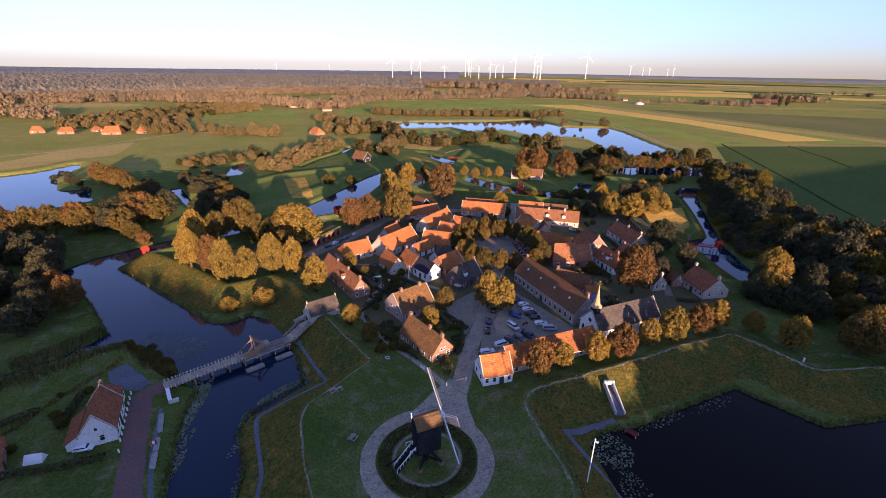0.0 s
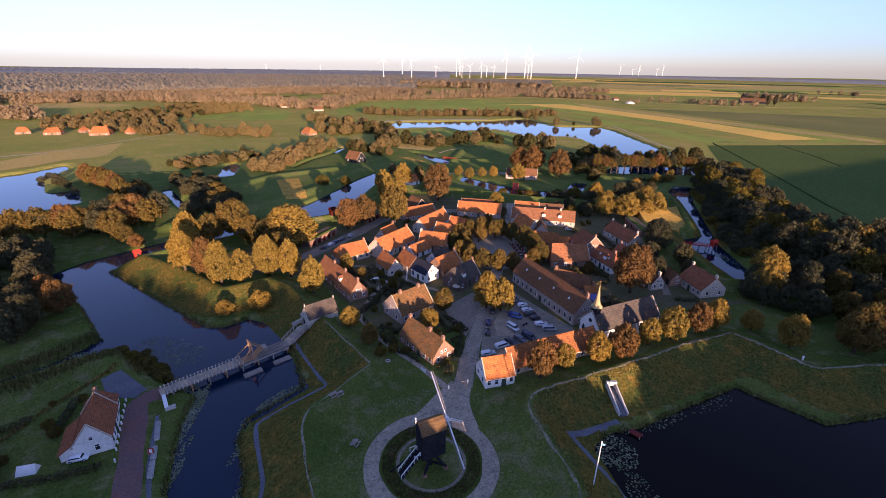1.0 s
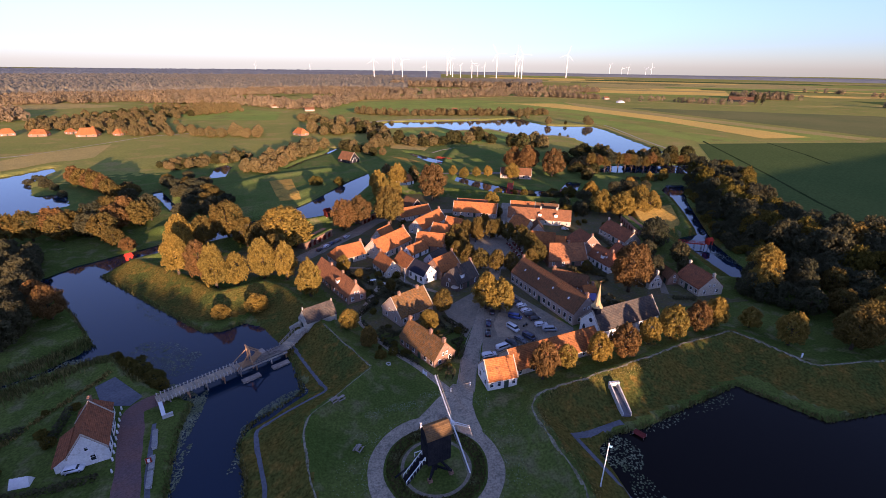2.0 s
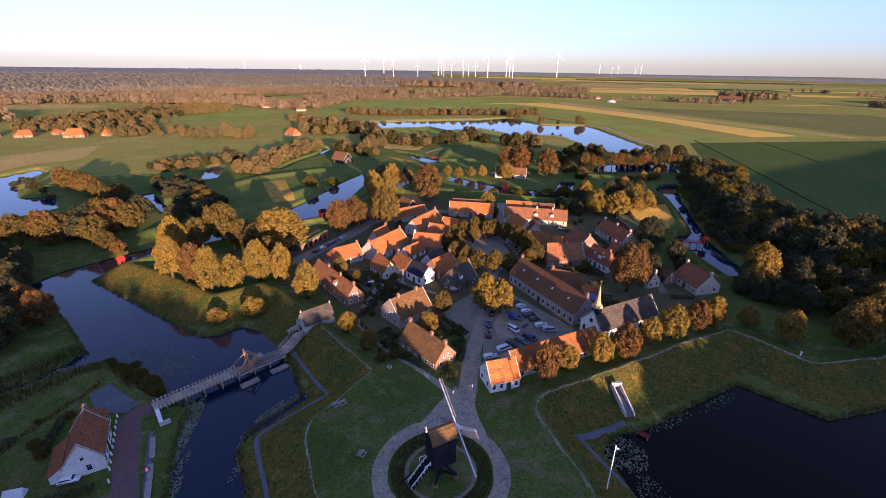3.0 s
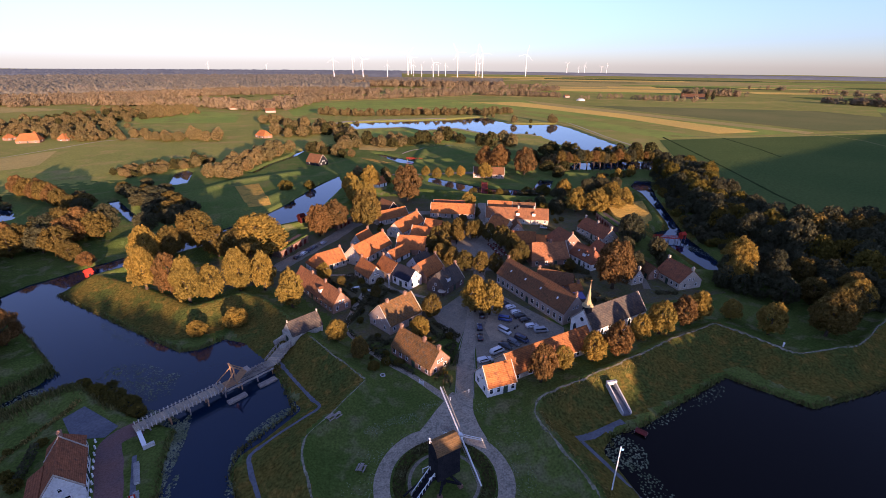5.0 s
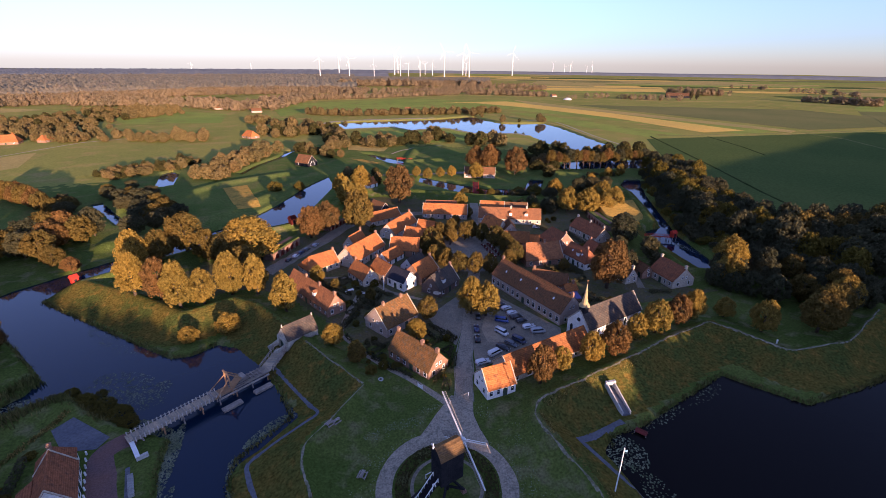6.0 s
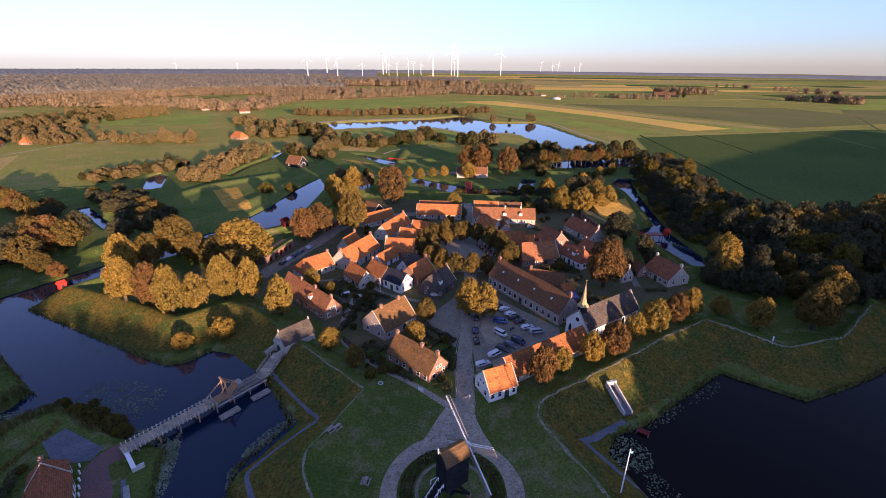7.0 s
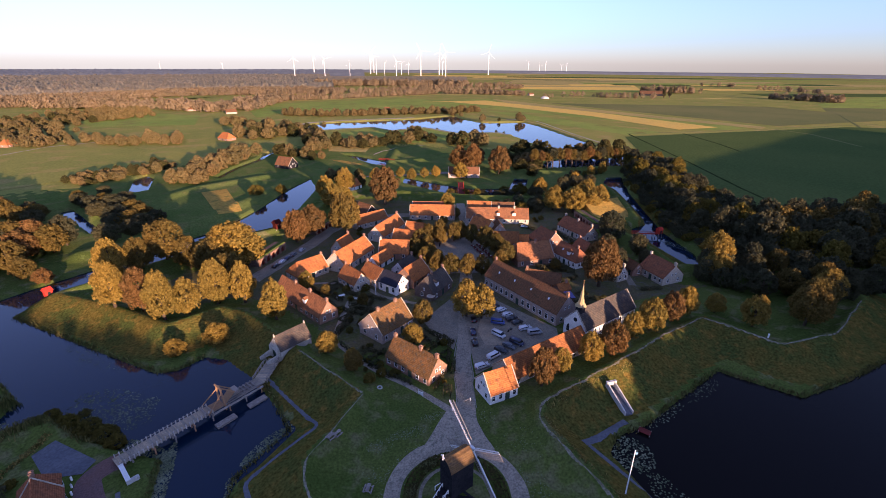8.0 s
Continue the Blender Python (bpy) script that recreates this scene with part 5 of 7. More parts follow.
grove("dense wood south-east", [(182, 160), (192, 132), (196, 110), (198, 90)], 30, 36, 5.5, 7.5, ["dark", "dark", "leaf"], 17, 2, 0.5, dense=True)
grove("dark wood south-east", [(196, 146), (225, 142), (270, 138)], 26, 32, 6, 8, ["dark", "dark", "bronze"], 18, 2, 0.5, dense=True)


def plot(poly, count, r0, r1, slim, kinds, seed, gap=0.5, near=False):
    """Trees scattered over a plot of wood; slim: height over radius, least and most."""
    rng = random.Random(seed)
    xs, ys = [p[0] for p in poly], [p[1] for p in poly]
    done = []
    for _ in range(count * 12):
        if len(done) >= count:
            break
        x, y, r = rng.uniform(min(xs), max(xs)), rng.uniform(min(ys), max(ys)), rng.uniform(r0, r1)
        if not inside(np.array(x), np.array(y), poly) or at(x, y) < -0.5 or any(math.hypot(x - u, y - v) < gap * (r + w) for u, v, w in done):
            continue
        done.append((x, y, r))
        (WOODS if near else SCATTER).append((rng.choice(kinds), (x, y, r, r * rng.uniform(*slim))))


plot([(-367, 585), (-322, 601), (-255, 546), (-211, 529), (-98, 513), (-104, 550), (-160, 560), (-215, 580), (-250, 640), (-330, 660), (-402, 646)], 120, 3.6, 5.8, (1.5, 2.2), ["copper", "leaf", "leaf", "leaf"], 71)
plot([(-402, 646), (-330, 660), (-250, 640), (-225, 660), (-258, 703), (-230, 760), (-260, 830), (-343, 822), (-399, 719)], 110, 3.5, 6, (1.4, 2.0), ["copper", "leaf", "leaf", "dark"], 72)
plot([(-230, 760), (-187, 806), (-219, 895), (-300, 880), (-330, 822)], 60, 4, 6.5, (1.6, 2.3), ["copper", "leaf"], 73)
# dark trees between the lake and the far bastions
plot([(154, 342), (190, 402), (206, 380), (204, 352), (186, 322), (152, 291), (147, 303)], 26, 4.0, 6.2, (1.3, 1.8), ["dark", "dark", "leaf"], 75)
plot([(8, 292), (24, 296), (32, 300), (34, 332), (12, 335)], 12, 2.6, 4.4, (1.5, 2.0), ["dark", "dark", "leaf"], 76, 0.45)
# dark trees behind the long pale house
plot([(96, 232), (112, 236), (128, 246), (124, 226), (112, 214), (104, 220)], 16, 2.2, 4.0, (1.5, 2.1), ["dark", "leaf", "dark"], 79, 0.45, True)
plot([(84, 256), (100, 250), (116, 246), (130, 250), (134, 258), (104, 256), (88, 266)], 16, 1.6, 3.2, (1.4, 1.9), ["dark", "dark", "leaf"], 80, 0.45, True)
# the wood comes down to the moat on its outer side
plot([(203, 262), (232, 292), (212, 236), (192, 190), (178, 150), (151, 144), (159, 173), (175, 203), (195, 238)], 120, 2.2, 3.8, (1.1, 1.7), ["dark", "dark", "dark", "leaf"], 77, 0.45, True)
plot([(158, 262), (190, 276), (206, 284), (222, 292), (196, 291), (165, 284)], 20, 1.6, 2.6, (1.2, 1.8), ["dark", "dark", "leaf"], 78, 0.45, True)


# ---- woods far off and behind ----
def woods(name, label, spots, mat, seed, leaves=26, leaf=0.22, core=0.9):
    """Many trees in one mesh; spots: rows of x, y, radius, height."""
    rng = np.random.RandomState(seed)
    base = [crown_points(rng, leaves, 12 if leaves < 500 else 90, 0.5, core if leaves < 1500 else 0.78) for _ in range(8)]
    out = []
    for x, y, r, h in spots:
        p, o = base[rng.randint(8)]
        a = rng.uniform(0, math.tau)
        c, s = math.cos(a), math.sin(a)
        q = leaf_cloud(p, o, leaf, rng, 0.22 if leaves < 1500 else 0.42)
        out.append(np.stack([x + (q[:, 0] * c - q[:, 1] * s) * r, y + (q[:, 0] * s + q[:, 1] * c) * r, at(x, y) + q[:, 2] * h / 2.0], 1))
    me = cloud_mesh(name, np.concatenate(out), mat)
    return tagged(new(name, me), label, "woods", kind="stuff")


def belt_spots(line, width, count, r0, r1, seed):
    rng = np.random.RandomState(seed)
    p = np.array(line, float)
    seg = np.linalg.norm(np.diff(p, axis=0), axis=1)
    out = []
    for _ in range(count):
        q = rng.uniform(0, seg.sum())
        i = 0
        while i < len(seg) - 1 and q > seg[i]:
            q -= seg[i]
            i += 1
        d = (p[i + 1] - p[i]) / seg[i]
        x, y = p[i] + d * q + np.array([-d[1], d[0]]) * rng.uniform(-width / 2, width / 2)
        r = rng.uniform(r0, r1)
        out.append((x, y, r, r * rng.uniform(1.9, 2.5)))
    return out


# unseen wood added behind the first eye; its stepped top shades the near bastion
def shade_top(x):
    for edge, top in ((-60, 29.5), (-28, 23.0), (-1, 21.2), (24, 22.6), (34, 23.2), (46, 15.6), (60, 18.6), (74, 16.6), (91, 13.2), (127, 18.8), (1e9, 25.2)):
        if x < edge:
            return top + 0.8 * math.sin(x * 0.21) * (x < 82 or x > 98)


rng = np.random.RandomState(3)
spots = []
for x in np.arange(-280, 340, 2.2):
    for row in range(3):
        h = shade_top(x) * rng.uniform(0.92, 1.03)
        spots.append((x + rng.uniform(-1, 1), -20 - row * 6 + rng.uniform(-2, 2), h * 0.25, h))
# and an unseen belt added eastward, shading the far bastion and the crop behind it
for f in np.arange(0, 1, 0.0032):
    for row in range(3):
        h = rng.uniform(22.5, 23.5) - 5 * f
        spots.append((176 + 524 * f + row * 3 + rng.uniform(-2, 2), 50 + 220 * f - row * 5 + rng.uniform(-2, 2), h * 0.27, h))
woods("woods", "unseen tall wood added to shade the fortress", spots, M_DARKLEAF, 4, leaves=150, leaf=0.26)

for kind, mat, tint in (("dark", M_DARKLEAF, "dark green"), ("leaf", M_LEAF, "green"), ("bronze", M_BRONZE, "bronze-green")):
    woods("dense_wood", "dense %s trees of the woods round the moats" % tint, [q for k, q in WOODS if k == kind], mat, 16 + len(kind), leaves=2600, leaf=0.066)

for kind, mat in (("leaf", M_GROVE), ("copper", M_GROVE), ("dark", M_GROVEDARK)):
    woods("groves", "groves of trees beyond the moats", [q for k, q in SCATTER if k == kind], mat, 6 + len(kind), leaves=900, leaf=0.13)

far = []
far += belt_spots([(-400, 1010), (-222, 968), (-147, 900), (-84, 850), (-54, 957), (-10, 1110)], 60, 420, 5, 8, 21)
far += belt_spots([(-22, 1062), (117, 1092), (235, 1145), (401, 1205), (509, 1155), (590, 1090)], 22, 300, 4.5, 7, 22)
far += belt_spots([(300, 1200), (478, 1324), (585, 1323), (764, 1414)], 30, 150, 5, 8, 23)
far += belt_spots([(566, 996), (719, 1023), (758, 951), (847, 898)], 8, 34, 4, 7, 24)
far += belt_spots([(1000, 1130), (1062, 1073), (1139, 1056)], 40, 60, 6, 10, 25)
far += belt_spots([(1576, 1473), (1589, 1333), (1501, 1061), (1472, 928)], 6, 40, 5, 8, 26)
far += belt_spots([(1130, 831), (1138, 741), (1160, 690)], 26, 60, 5, 8, 27)
far += belt_spots([(-640, 1000), (-549, 1010), (-400, 1120), (-330, 1250), (-180, 1400), (0, 1400), (160, 1330)], 120, 1500, 4.5, 6.5, 28)
far += belt_spots([(-900, 900), (-640, 960)], 80, 160, 6, 9, 29)
far += belt_spots([(-430, 690), (-520, 740), (-620, 760)], 30, 60, 6, 9, 30)
far += belt_spots([(100, 1250), (300, 1350), (560, 1500), (820, 1620)], 40, 200, 4.5, 7, 31)
arc = [(1310 * math.sin(radians(a)), 1310 * math.cos(radians(a))) for a in range(-50, 8, 4)]
far += belt_spots(arc, 80, 1300, 4, 5.6, 33)
arc = [(1730 * math.sin(radians(a)), 1730 * math.cos(radians(a))) for a in range(4, 25, 3)]
far += belt_spots(arc, 60, 240, 8, 11, 34)
woods("far_woods", "far belts of trees between the fields, haze in their colour", far, M_FARWOOD_HAZED, 5, leaves=80, leaf=0.21)


def canopy(name, az0, az1, d0, d1, top, mat, label, seed, rough=0.09):
    """The rolling top of a wood that runs to the horizon."""
    na, nd = 500, 90
    az = np.radians(np.linspace(az0, az1, na))
    dd = d0 * (d1 / d0) ** np.linspace(0, 1, nd)
    rng = np.random.RandomState(seed)
    A, D = np.meshgrid(az, dd)
    z = top + rng.normal(0, 1.4, A.shape) * top * rough
    z[:14] *= (np.arange(14) / 14.0)[:, None]
    D = D * (1 + rng.uniform(-0.3, 0.3, D.shape) * math.log(d1 / d0) / nd)
    v = np.stack([D * np.sin(A), D * np.cos(A), z], 2).reshape(-1, 3).tolist()
    f = [(i * na + j, i * na + j + 1, (i + 1) * na + j + 1, (i + 1) * na + j) for i in range(nd - 1) for j in range(na - 1)]
    return tagged(new(name, mesh_of(name, v, f, mat, True)), label, "woods", kind="stuff")


canopy("far_forest", -50, 6, 1330, 2900, 13, M_FARFOREST_HAZED, "brown-green forest running to the horizon, haze in its colour", 1, 0.15)
# the two horizon canopies carry haze in their material colour
canopy("distant_forest", -50, 10, 2950, 4950, 12, M_FARHAZE, "forest along the horizon with haze in its colour", 2, 0.14)
canopy("distant_forest", 9.5, 75, 4150, 4950, 13, M_FARHAZE, "forest along the horizon beyond the fields, haze in its colour", 6, 0.03)
canopy("far_forest", 4, 22, 1750, 2500, 12, M_FARFOREST_HAZED, "forest beyond the fields, haze in its colour", 3)


# ---- the church ----
church = house("white church with a slate roof and wooden spire", 70.4, 109.2, 15, 24, 8.0, 4.6, 9.2, M_WHITE, M_SLATE, front=0, back=0, ends=(0, 0), coping=(True, True), name="church")
def pointed(w, h, name, mat, depth):
    out = [(-w / 2, 0), (w / 2, 0), (w / 2, h * 0.62), (w * 0.3, h * 0.84), (0, h), (-w * 0.3, h * 0.84), (-w / 2, h * 0.62)]
    return Shape().prism(out, -depth, 0.02).mesh(name, mat)
ARCH_FRAME, ARCH_PANE = pointed(1.3, 2.9, "window", M_PAINT, 0.06), pointed(1.05, 2.6, "pane", M_PANE, 0.10)
for px in (-7.5, -3.5, 0.5, 4.5, 8.5):
    for sy, turn in ((-4.0, 0), (4.0, 180)):
        w = part("window", ARCH_FRAME, church, pose(px, sy, 1.2, 0, 0, turn))
        part("pane", ARCH_PANE, w, pose(0, 0, 0.14))
for py, z in ((-2.3, 1.2), (2.3, 1.2)):
    w = part("window", ARCH_FRAME, church, pose(-12.0, py, z, 0, 0, -90))
    part("pane", ARCH_PANE, w, pose(0, 0, 0.14))
w = part("door", pointed(1.7, 3.0, "door", M_DOOR, 0.08), church, pose(-12.0, 0, 0, 0, 0, -90))
w = part("round_window", Shape().tube((-12.08, 0, 6.3), (-11.9, 0, 6.3), 0.65, n=16).mesh("round_window", M_PANE), church)
turret = part("turret", Shape().box(-11.4, -0.95, 7.6, -9.5, 0.95, 10.4).box(-11.6, -1.15, 10.3, -9.3, 1.15, 10.55).mesh("turret", M_BLACKWOOD), church)
n = 8
sp = Shape()
ringv = lambda r, z: [(-10.45 + r * math.cos(i * math.tau / n + 0.39), r * math.sin(i * math.tau / n + 0.39), z) for i in range(n)]
levels = [ringv(1.75, 10.5), ringv(1.0, 11.5), ringv(0.62, 13.2), ringv(0.06, 17.6)]
sp.add([p for r in levels for p in r], [(k * n + i, k * n + (i + 1) % n, (k + 1) * n + (i + 1) % n, (k + 1) * n + i) for k in range(3) for i in range(n)] + [tuple(range(n))[::-1]])
spire = part("spire", sp.mesh("spire", M_SPIRE), turret, None, "pale metal-clad spire catching the light")
part("weathercock", Shape().bar((-10.45, 0, 17.5), (-10.45, 0, 18.8), 0.1).box(-10.85, -0.05, 18.5, -10.05, 0.05, 18.75).tube((-10.45, 0, 17.5), (-10.45, 0, 17.75), 0.2, 0.2, 8).mesh("weathercock", M_SHINGLE), spire)
for py in (-4.15, 4.15):
    for px in (-9.5, -5.5, -1.5, 2.5, 6.5, 10.5):
        part("buttress", Shape().box(px - 0.3, py - 0.3, -0.8, px + 0.3, py + 0.3, 3.6, taper=0.8).mesh("buttress", M_WHITE), church)

# ---- the windmill ----
AX = 16.0
mill = thing("windmill", 6.0, 66.8, at(6.0, 66.8), AX, "black tarred wooden post mill with white sail frames", "windmill")
b = Shape().box(-2.4, -1.75, 3.4, 2.4, 1.75, 9.9)
part("body", b.mesh("body", M_BLACKWOOD), mill)
for sx, nm in ((-2.42, "tail_gable"), (2.3, "front_gable")):
    g = Shape().add([(sx, -1.75, 9.8), (sx, 1.75, 9.8), (sx, 1.35, 10.6), (sx, 0, 11.45), (sx, -1.35, 10.6), (sx + 0.12, -1.75, 9.8), (sx + 0.12, 1.75, 9.8), (sx + 0.12, 1.35, 10.6), (sx + 0.12, 0, 11.45), (sx + 0.12, -1.35, 10.6)],
                    [(0, 1, 2, 3, 4), (9, 8, 7, 6, 5), (0, 5, 6, 1), (1, 6, 7, 2), (2, 7, 8, 3), (3, 8, 9, 4), (4, 9, 5, 0)])
    part("gable", g.mesh("gable", M_BLACKWOOD), mill)
r = Shape()
prof = [(-1.95, 9.75), (-1.8, 10.15), (-1.4, 10.75), (-0.8, 11.3), (0, 11.6), (0.8, 11.3), (1.4, 10.75), (1.8, 10.15), (1.95, 9.75)]
k = len(prof)
v = [(x, y, z + dz) for dz in (0, -0.16) for x in (-2.7, 2.6) for y, z in prof]
f = []
for i in range(k - 1):
    f += [(i, i + 1, k + i + 1, k + i), (2 * k + i, 3 * k + i, 3 * k + i + 1, 2 * k + i + 1), (i, 2 * k + i, 2 * k + i + 1, i + 1), (k + i, k + i + 1, 3 * k + i + 1, 3 * k + i)]
f += [(0, k, 3 * k, 2 * k), (k - 1, 3 * k - 1, 4 * k - 1, 2 * k - 1)]
part("roof", r.add(v, f).mesh("roof", M_SHINGLE), mill, None, "lit shingle roof with a rounded ridge")
part("finial", Shape().bar((-3.1, 0, 11.7), (-3.1, 0, 13.0), 0.14).bar((-3.1, -0.55, 12.5), (-3.1, 0.55, 12.5), 0.12).mesh("finial", M_PAINT), mill)
part("post", Shape().tube((0, 0, 0), (0, 0, 3.5), 0.38, 0.34, 10).mesh("post", M_BLACKWOOD), mill)
for i in range(4):
    a = math.radians(45 + 90 * i)
    c, e = math.cos(a), math.sin(a)
    part("quarter_bar", Shape().bar((3.2 * c, 3.2 * e, 0.75), (0.35 * c, 0.35 * e, 3.0), 0.34).mesh("quarter_bar", M_BLACKWOOD), mill)
    part("pier", Shape().box(3.2 * c - 0.45, 3.2 * e - 0.45, -0.4, 3.2 * c + 0.45, 3.2 * e + 0.45, 0.6, taper=0.9).mesh("pier", M_BRICK), mill)
for a in (45, 135):
    c, e = math.cos(radians(a)), math.sin(radians(a))
    part("cross_tree", Shape().bar((-3.4 * c, -3.4 * e, 0.75), (3.4 * c, 3.4 * e, 0.75), 0.34, 0.36).mesh("cross_tree", M_BLACKWOOD), mill)
st = Shape()
top, foot = Vector((-2.7, -0.3, 4.4)), Vector((-6.6, -0.3, 0.1))
for sy in (-0.8, 0.8):
    st.bar(top + Vector((0, sy, 0)), foot + Vector((0, sy, 0)), 0.14, 0.4)
for i in range(16):
    q = foot.lerp(top, (i + 0.5) / 16)
    st.box(q.x - 0.16, -1.1, q.z, q.x + 0.16, 0.5, q.z + 0.07)
stair = part("stairs", st.mesh("stairs", M_BLACKWOOD), mill)
for sy in (-0.85, 0.85):
    rail = Shape().bar(top + Vector((0, sy, 1.0)), foot + Vector((0, sy, 1.0)), 0.12)
    for i in range(7):
        q = foot.lerp(top, i / 6)
        rail.bar(q + Vector((0, sy, 0)), q + Vector((0, sy, 1.0)), 0.11)
    part("handrail", rail.mesh("handrail", M_PAINT), stair, None, "white painted handrail")
part("platform", Shape().box(-3.9, -1.2, 3.6, -2.6, 1.2, 3.8).mesh("platform", M_BLACKWOOD), mill)
for sy in (-1.2, 1.2):
    part("platform_rail", Shape().bar((-3.9, sy, 3.8), (-3.9, sy, 4.9), 0.11).bar((-2.7, sy, 4.8), (-3.9, sy, 4.8), 0.11).mesh("platform_rail", M_PAINT), mill)
part("tail_pole", Shape().bar((-2.6, 0.9, 3.4), (-8.2, 0.9, 0.7), 0.26).mesh("tail_pole", M_BLACKWOOD), mill)
HUB = Vector((3.5, 0, 10.15))
part("windshaft", Shape().tube((2.0, 0, 9.95), (3.9, 0, 10.2), 0.36, 0.32, 10).box(3.2, -0.4, 9.8, 3.85, 0.4, 10.55).mesh("windshaft", M_PAINT), mill, None, "pale wooden windshaft head")
E_SIDE, E_UP = Vector((0, 1, 0)), Vector((-0.12, 0, 1)).normalized()
for i in range(4):
    a = math.radians(52 + 90 * i)
    along = E_SIDE * math.cos(a) + E_UP * math.sin(a)
    across = -E_SIDE * math.sin(a) + E_UP * math.cos(a)
    sail = part("sail", Shape().bar(HUB + along * 0.2, HUB + along * 9.6, 0.22, 0.24, 0.12).mesh("sail", M_PAINT), mill, None, "pale sail stock with a lattice of bars")
    lat = Shape()
    for j in range(21):
        q = HUB + along * (1.9 + j * 0.38)
        lat.bar(q - across * 0.3, q + across * 1.45, 0.07)
    for o in (0.55, 1.45):
        lat.bar(HUB + along * 1.8 + across * o, HUB + along * 9.6 + across * o, 0.07)
    part("lattice", lat.mesh("lattice", M_OLDWOOD), sail, None, "bare wooden lattice")
    lead = Shape().bar(HUB + along * 1.9 - across * 0.35, HUB + along * 9.5 - across * 0.30, 0.18, 0.05)
    part("leading_board", lead.mesh("leading_board", M_PAINT), sail)


# ---- hedges ----
def hedge(line, width, h, label="clipped dark green hedge", closed=False, mat=None, density=9.0):
    src = line + line[:1] if closed else line
    rng = np.random.RandomState(int(abs(src[0][0] * 13 + src[0][1] * 7)))
    cen, out = [], []
    for (x0, y0), (x1, y1) in zip(src, src[1:]):
        L = math.hypot(x1 - x0, y1 - y0)
        n = int(L * (width + 2 * h) * density)
        t = rng.uniform(0, 1, n)
        s = rng.uniform(-1, 1, n) * (width / 2 + h)
        dx, dy = (x1 - x0) / L, (y1 - y0) / L
        o = np.clip(s, -width / 2, width / 2)
        zz = h - np.maximum(0, np.abs(s) - width / 2)
        x, y = x0 + dx * L * t - dy * o, y0 + dy * L * t + dx * o
        side_on = (np.abs(s) > width / 2)[:, None]
        nrm = np.where(side_on, np.sign(s)[:, None] * np.array([[-dy, dx, 0.2]]), np.array([[0, 0, 1.0]]))
        cen.append(np.stack([x, y, ground(x, y) + zz + rng.normal(0, 0.09, n)], 1))
        out.append(nrm)
    cen, out = np.concatenate(cen), np.concatenate(out)
    return tagged(new("hedge", cloud_mesh("hedge", leaf_cloud(cen, out, 0.26, rng), mat or M_DARKLEAF)), label, "hedge")


hedge([(RING_X + 8.7 * math.cos(a), RING_Y + 8.7 * math.sin(a)) for a in np.arange(0, math.tau, 0.2)], 2.2, 0.6, "low brownish hedge ring round the windmill", True, M_RINGHEDGE)
strip("path", [(RING_X + 6.8 * math.cos(a), RING_Y + 6.8 * math.sin(a)) for a in np.arange(0, math.tau, 0.15)], 1.0, M_COBBLE, "grey inner ring path round the windmill", closed=True)
for line, w, h in (([(-7.5, 126), (-4.5, 118.5), (1, 110), (7.2, 100.8)], 0.7, 1.0), ([(12, 96.8), (18, 104), (23, 116)], 0.7, 1.0), ([(-1.5, 147), (6, 139), (16, 131)], 0.9, 1.6), ([(-2, 156), (4, 152), (11, 146)], 0.8, 1.3),
                   ([(-20, 164), (-8, 158), (-3, 150)], 0.9, 1.4), ([(-10, 128), (-2, 137)], 0.9, 1.5), ([(12, 112), (22, 117)], 0.7, 1.0), ([(5, 115), (-2, 121)], 0.8, 1.1), ([(67, 145), (76, 151), (86, 148)], 1.2, 2.0),
                   ([(72, 138), (84, 140)], 1.0, 1.4), ([(64, 122), (78, 124), (88, 121)], 1.0, 1.3), ([(30, 210), (42, 222)], 1.6, 2.0), ([(40, 214), (66, 204)], 1.2, 1.6), ([(96, 190), (92, 200)], 1.4, 1.6),
                   ([(-80, 73.2), (-66, 74.4), (-58.3, 76.2)], 1.0, 1.2), ([(17.9, 124.3), (23.9, 114.8)], 0.8, 1.2), ([(20.9, 107.1), (18.6, 101.6)], 0.9, 1.4), ([(15.3, 96.3), (13.7, 93)], 1.8, 1.8), ([(-1.4, 114.5), (4.2, 117.8)], 0.8, 1.2), ([(15.2, 125.7), (17.8, 116), (21.6, 115.8)], 0.8, 1.2), ([(-7.3, 132.1), (0.7, 144.6)], 0.9, 1.4), ([(-13.8, 169), (-5.8, 146), (1.5, 139.4)], 0.8, 1.3), ([(1.5, 139.4), (7.4, 148.6)], 0.8, 1.3), ([(-1.7, 161.6), (-9, 158)], 0.8, 1.2), ([(38.9, 225.8), (43.2, 212.8)], 1.4, 1.8), ([(73.3, 153.2), (85.8, 144)], 1.2, 1.8), ([(-74, 97), (-72.5, 86)], 1.2, 1.5), ([(-92, 84), (-80, 92)], 1.2, 1.4), ([(100, 124), (108, 122)], 1.0, 1.2), ([(104, 165), (104, 188)], 1.0, 1.5)):
    hedge(line, w, h)


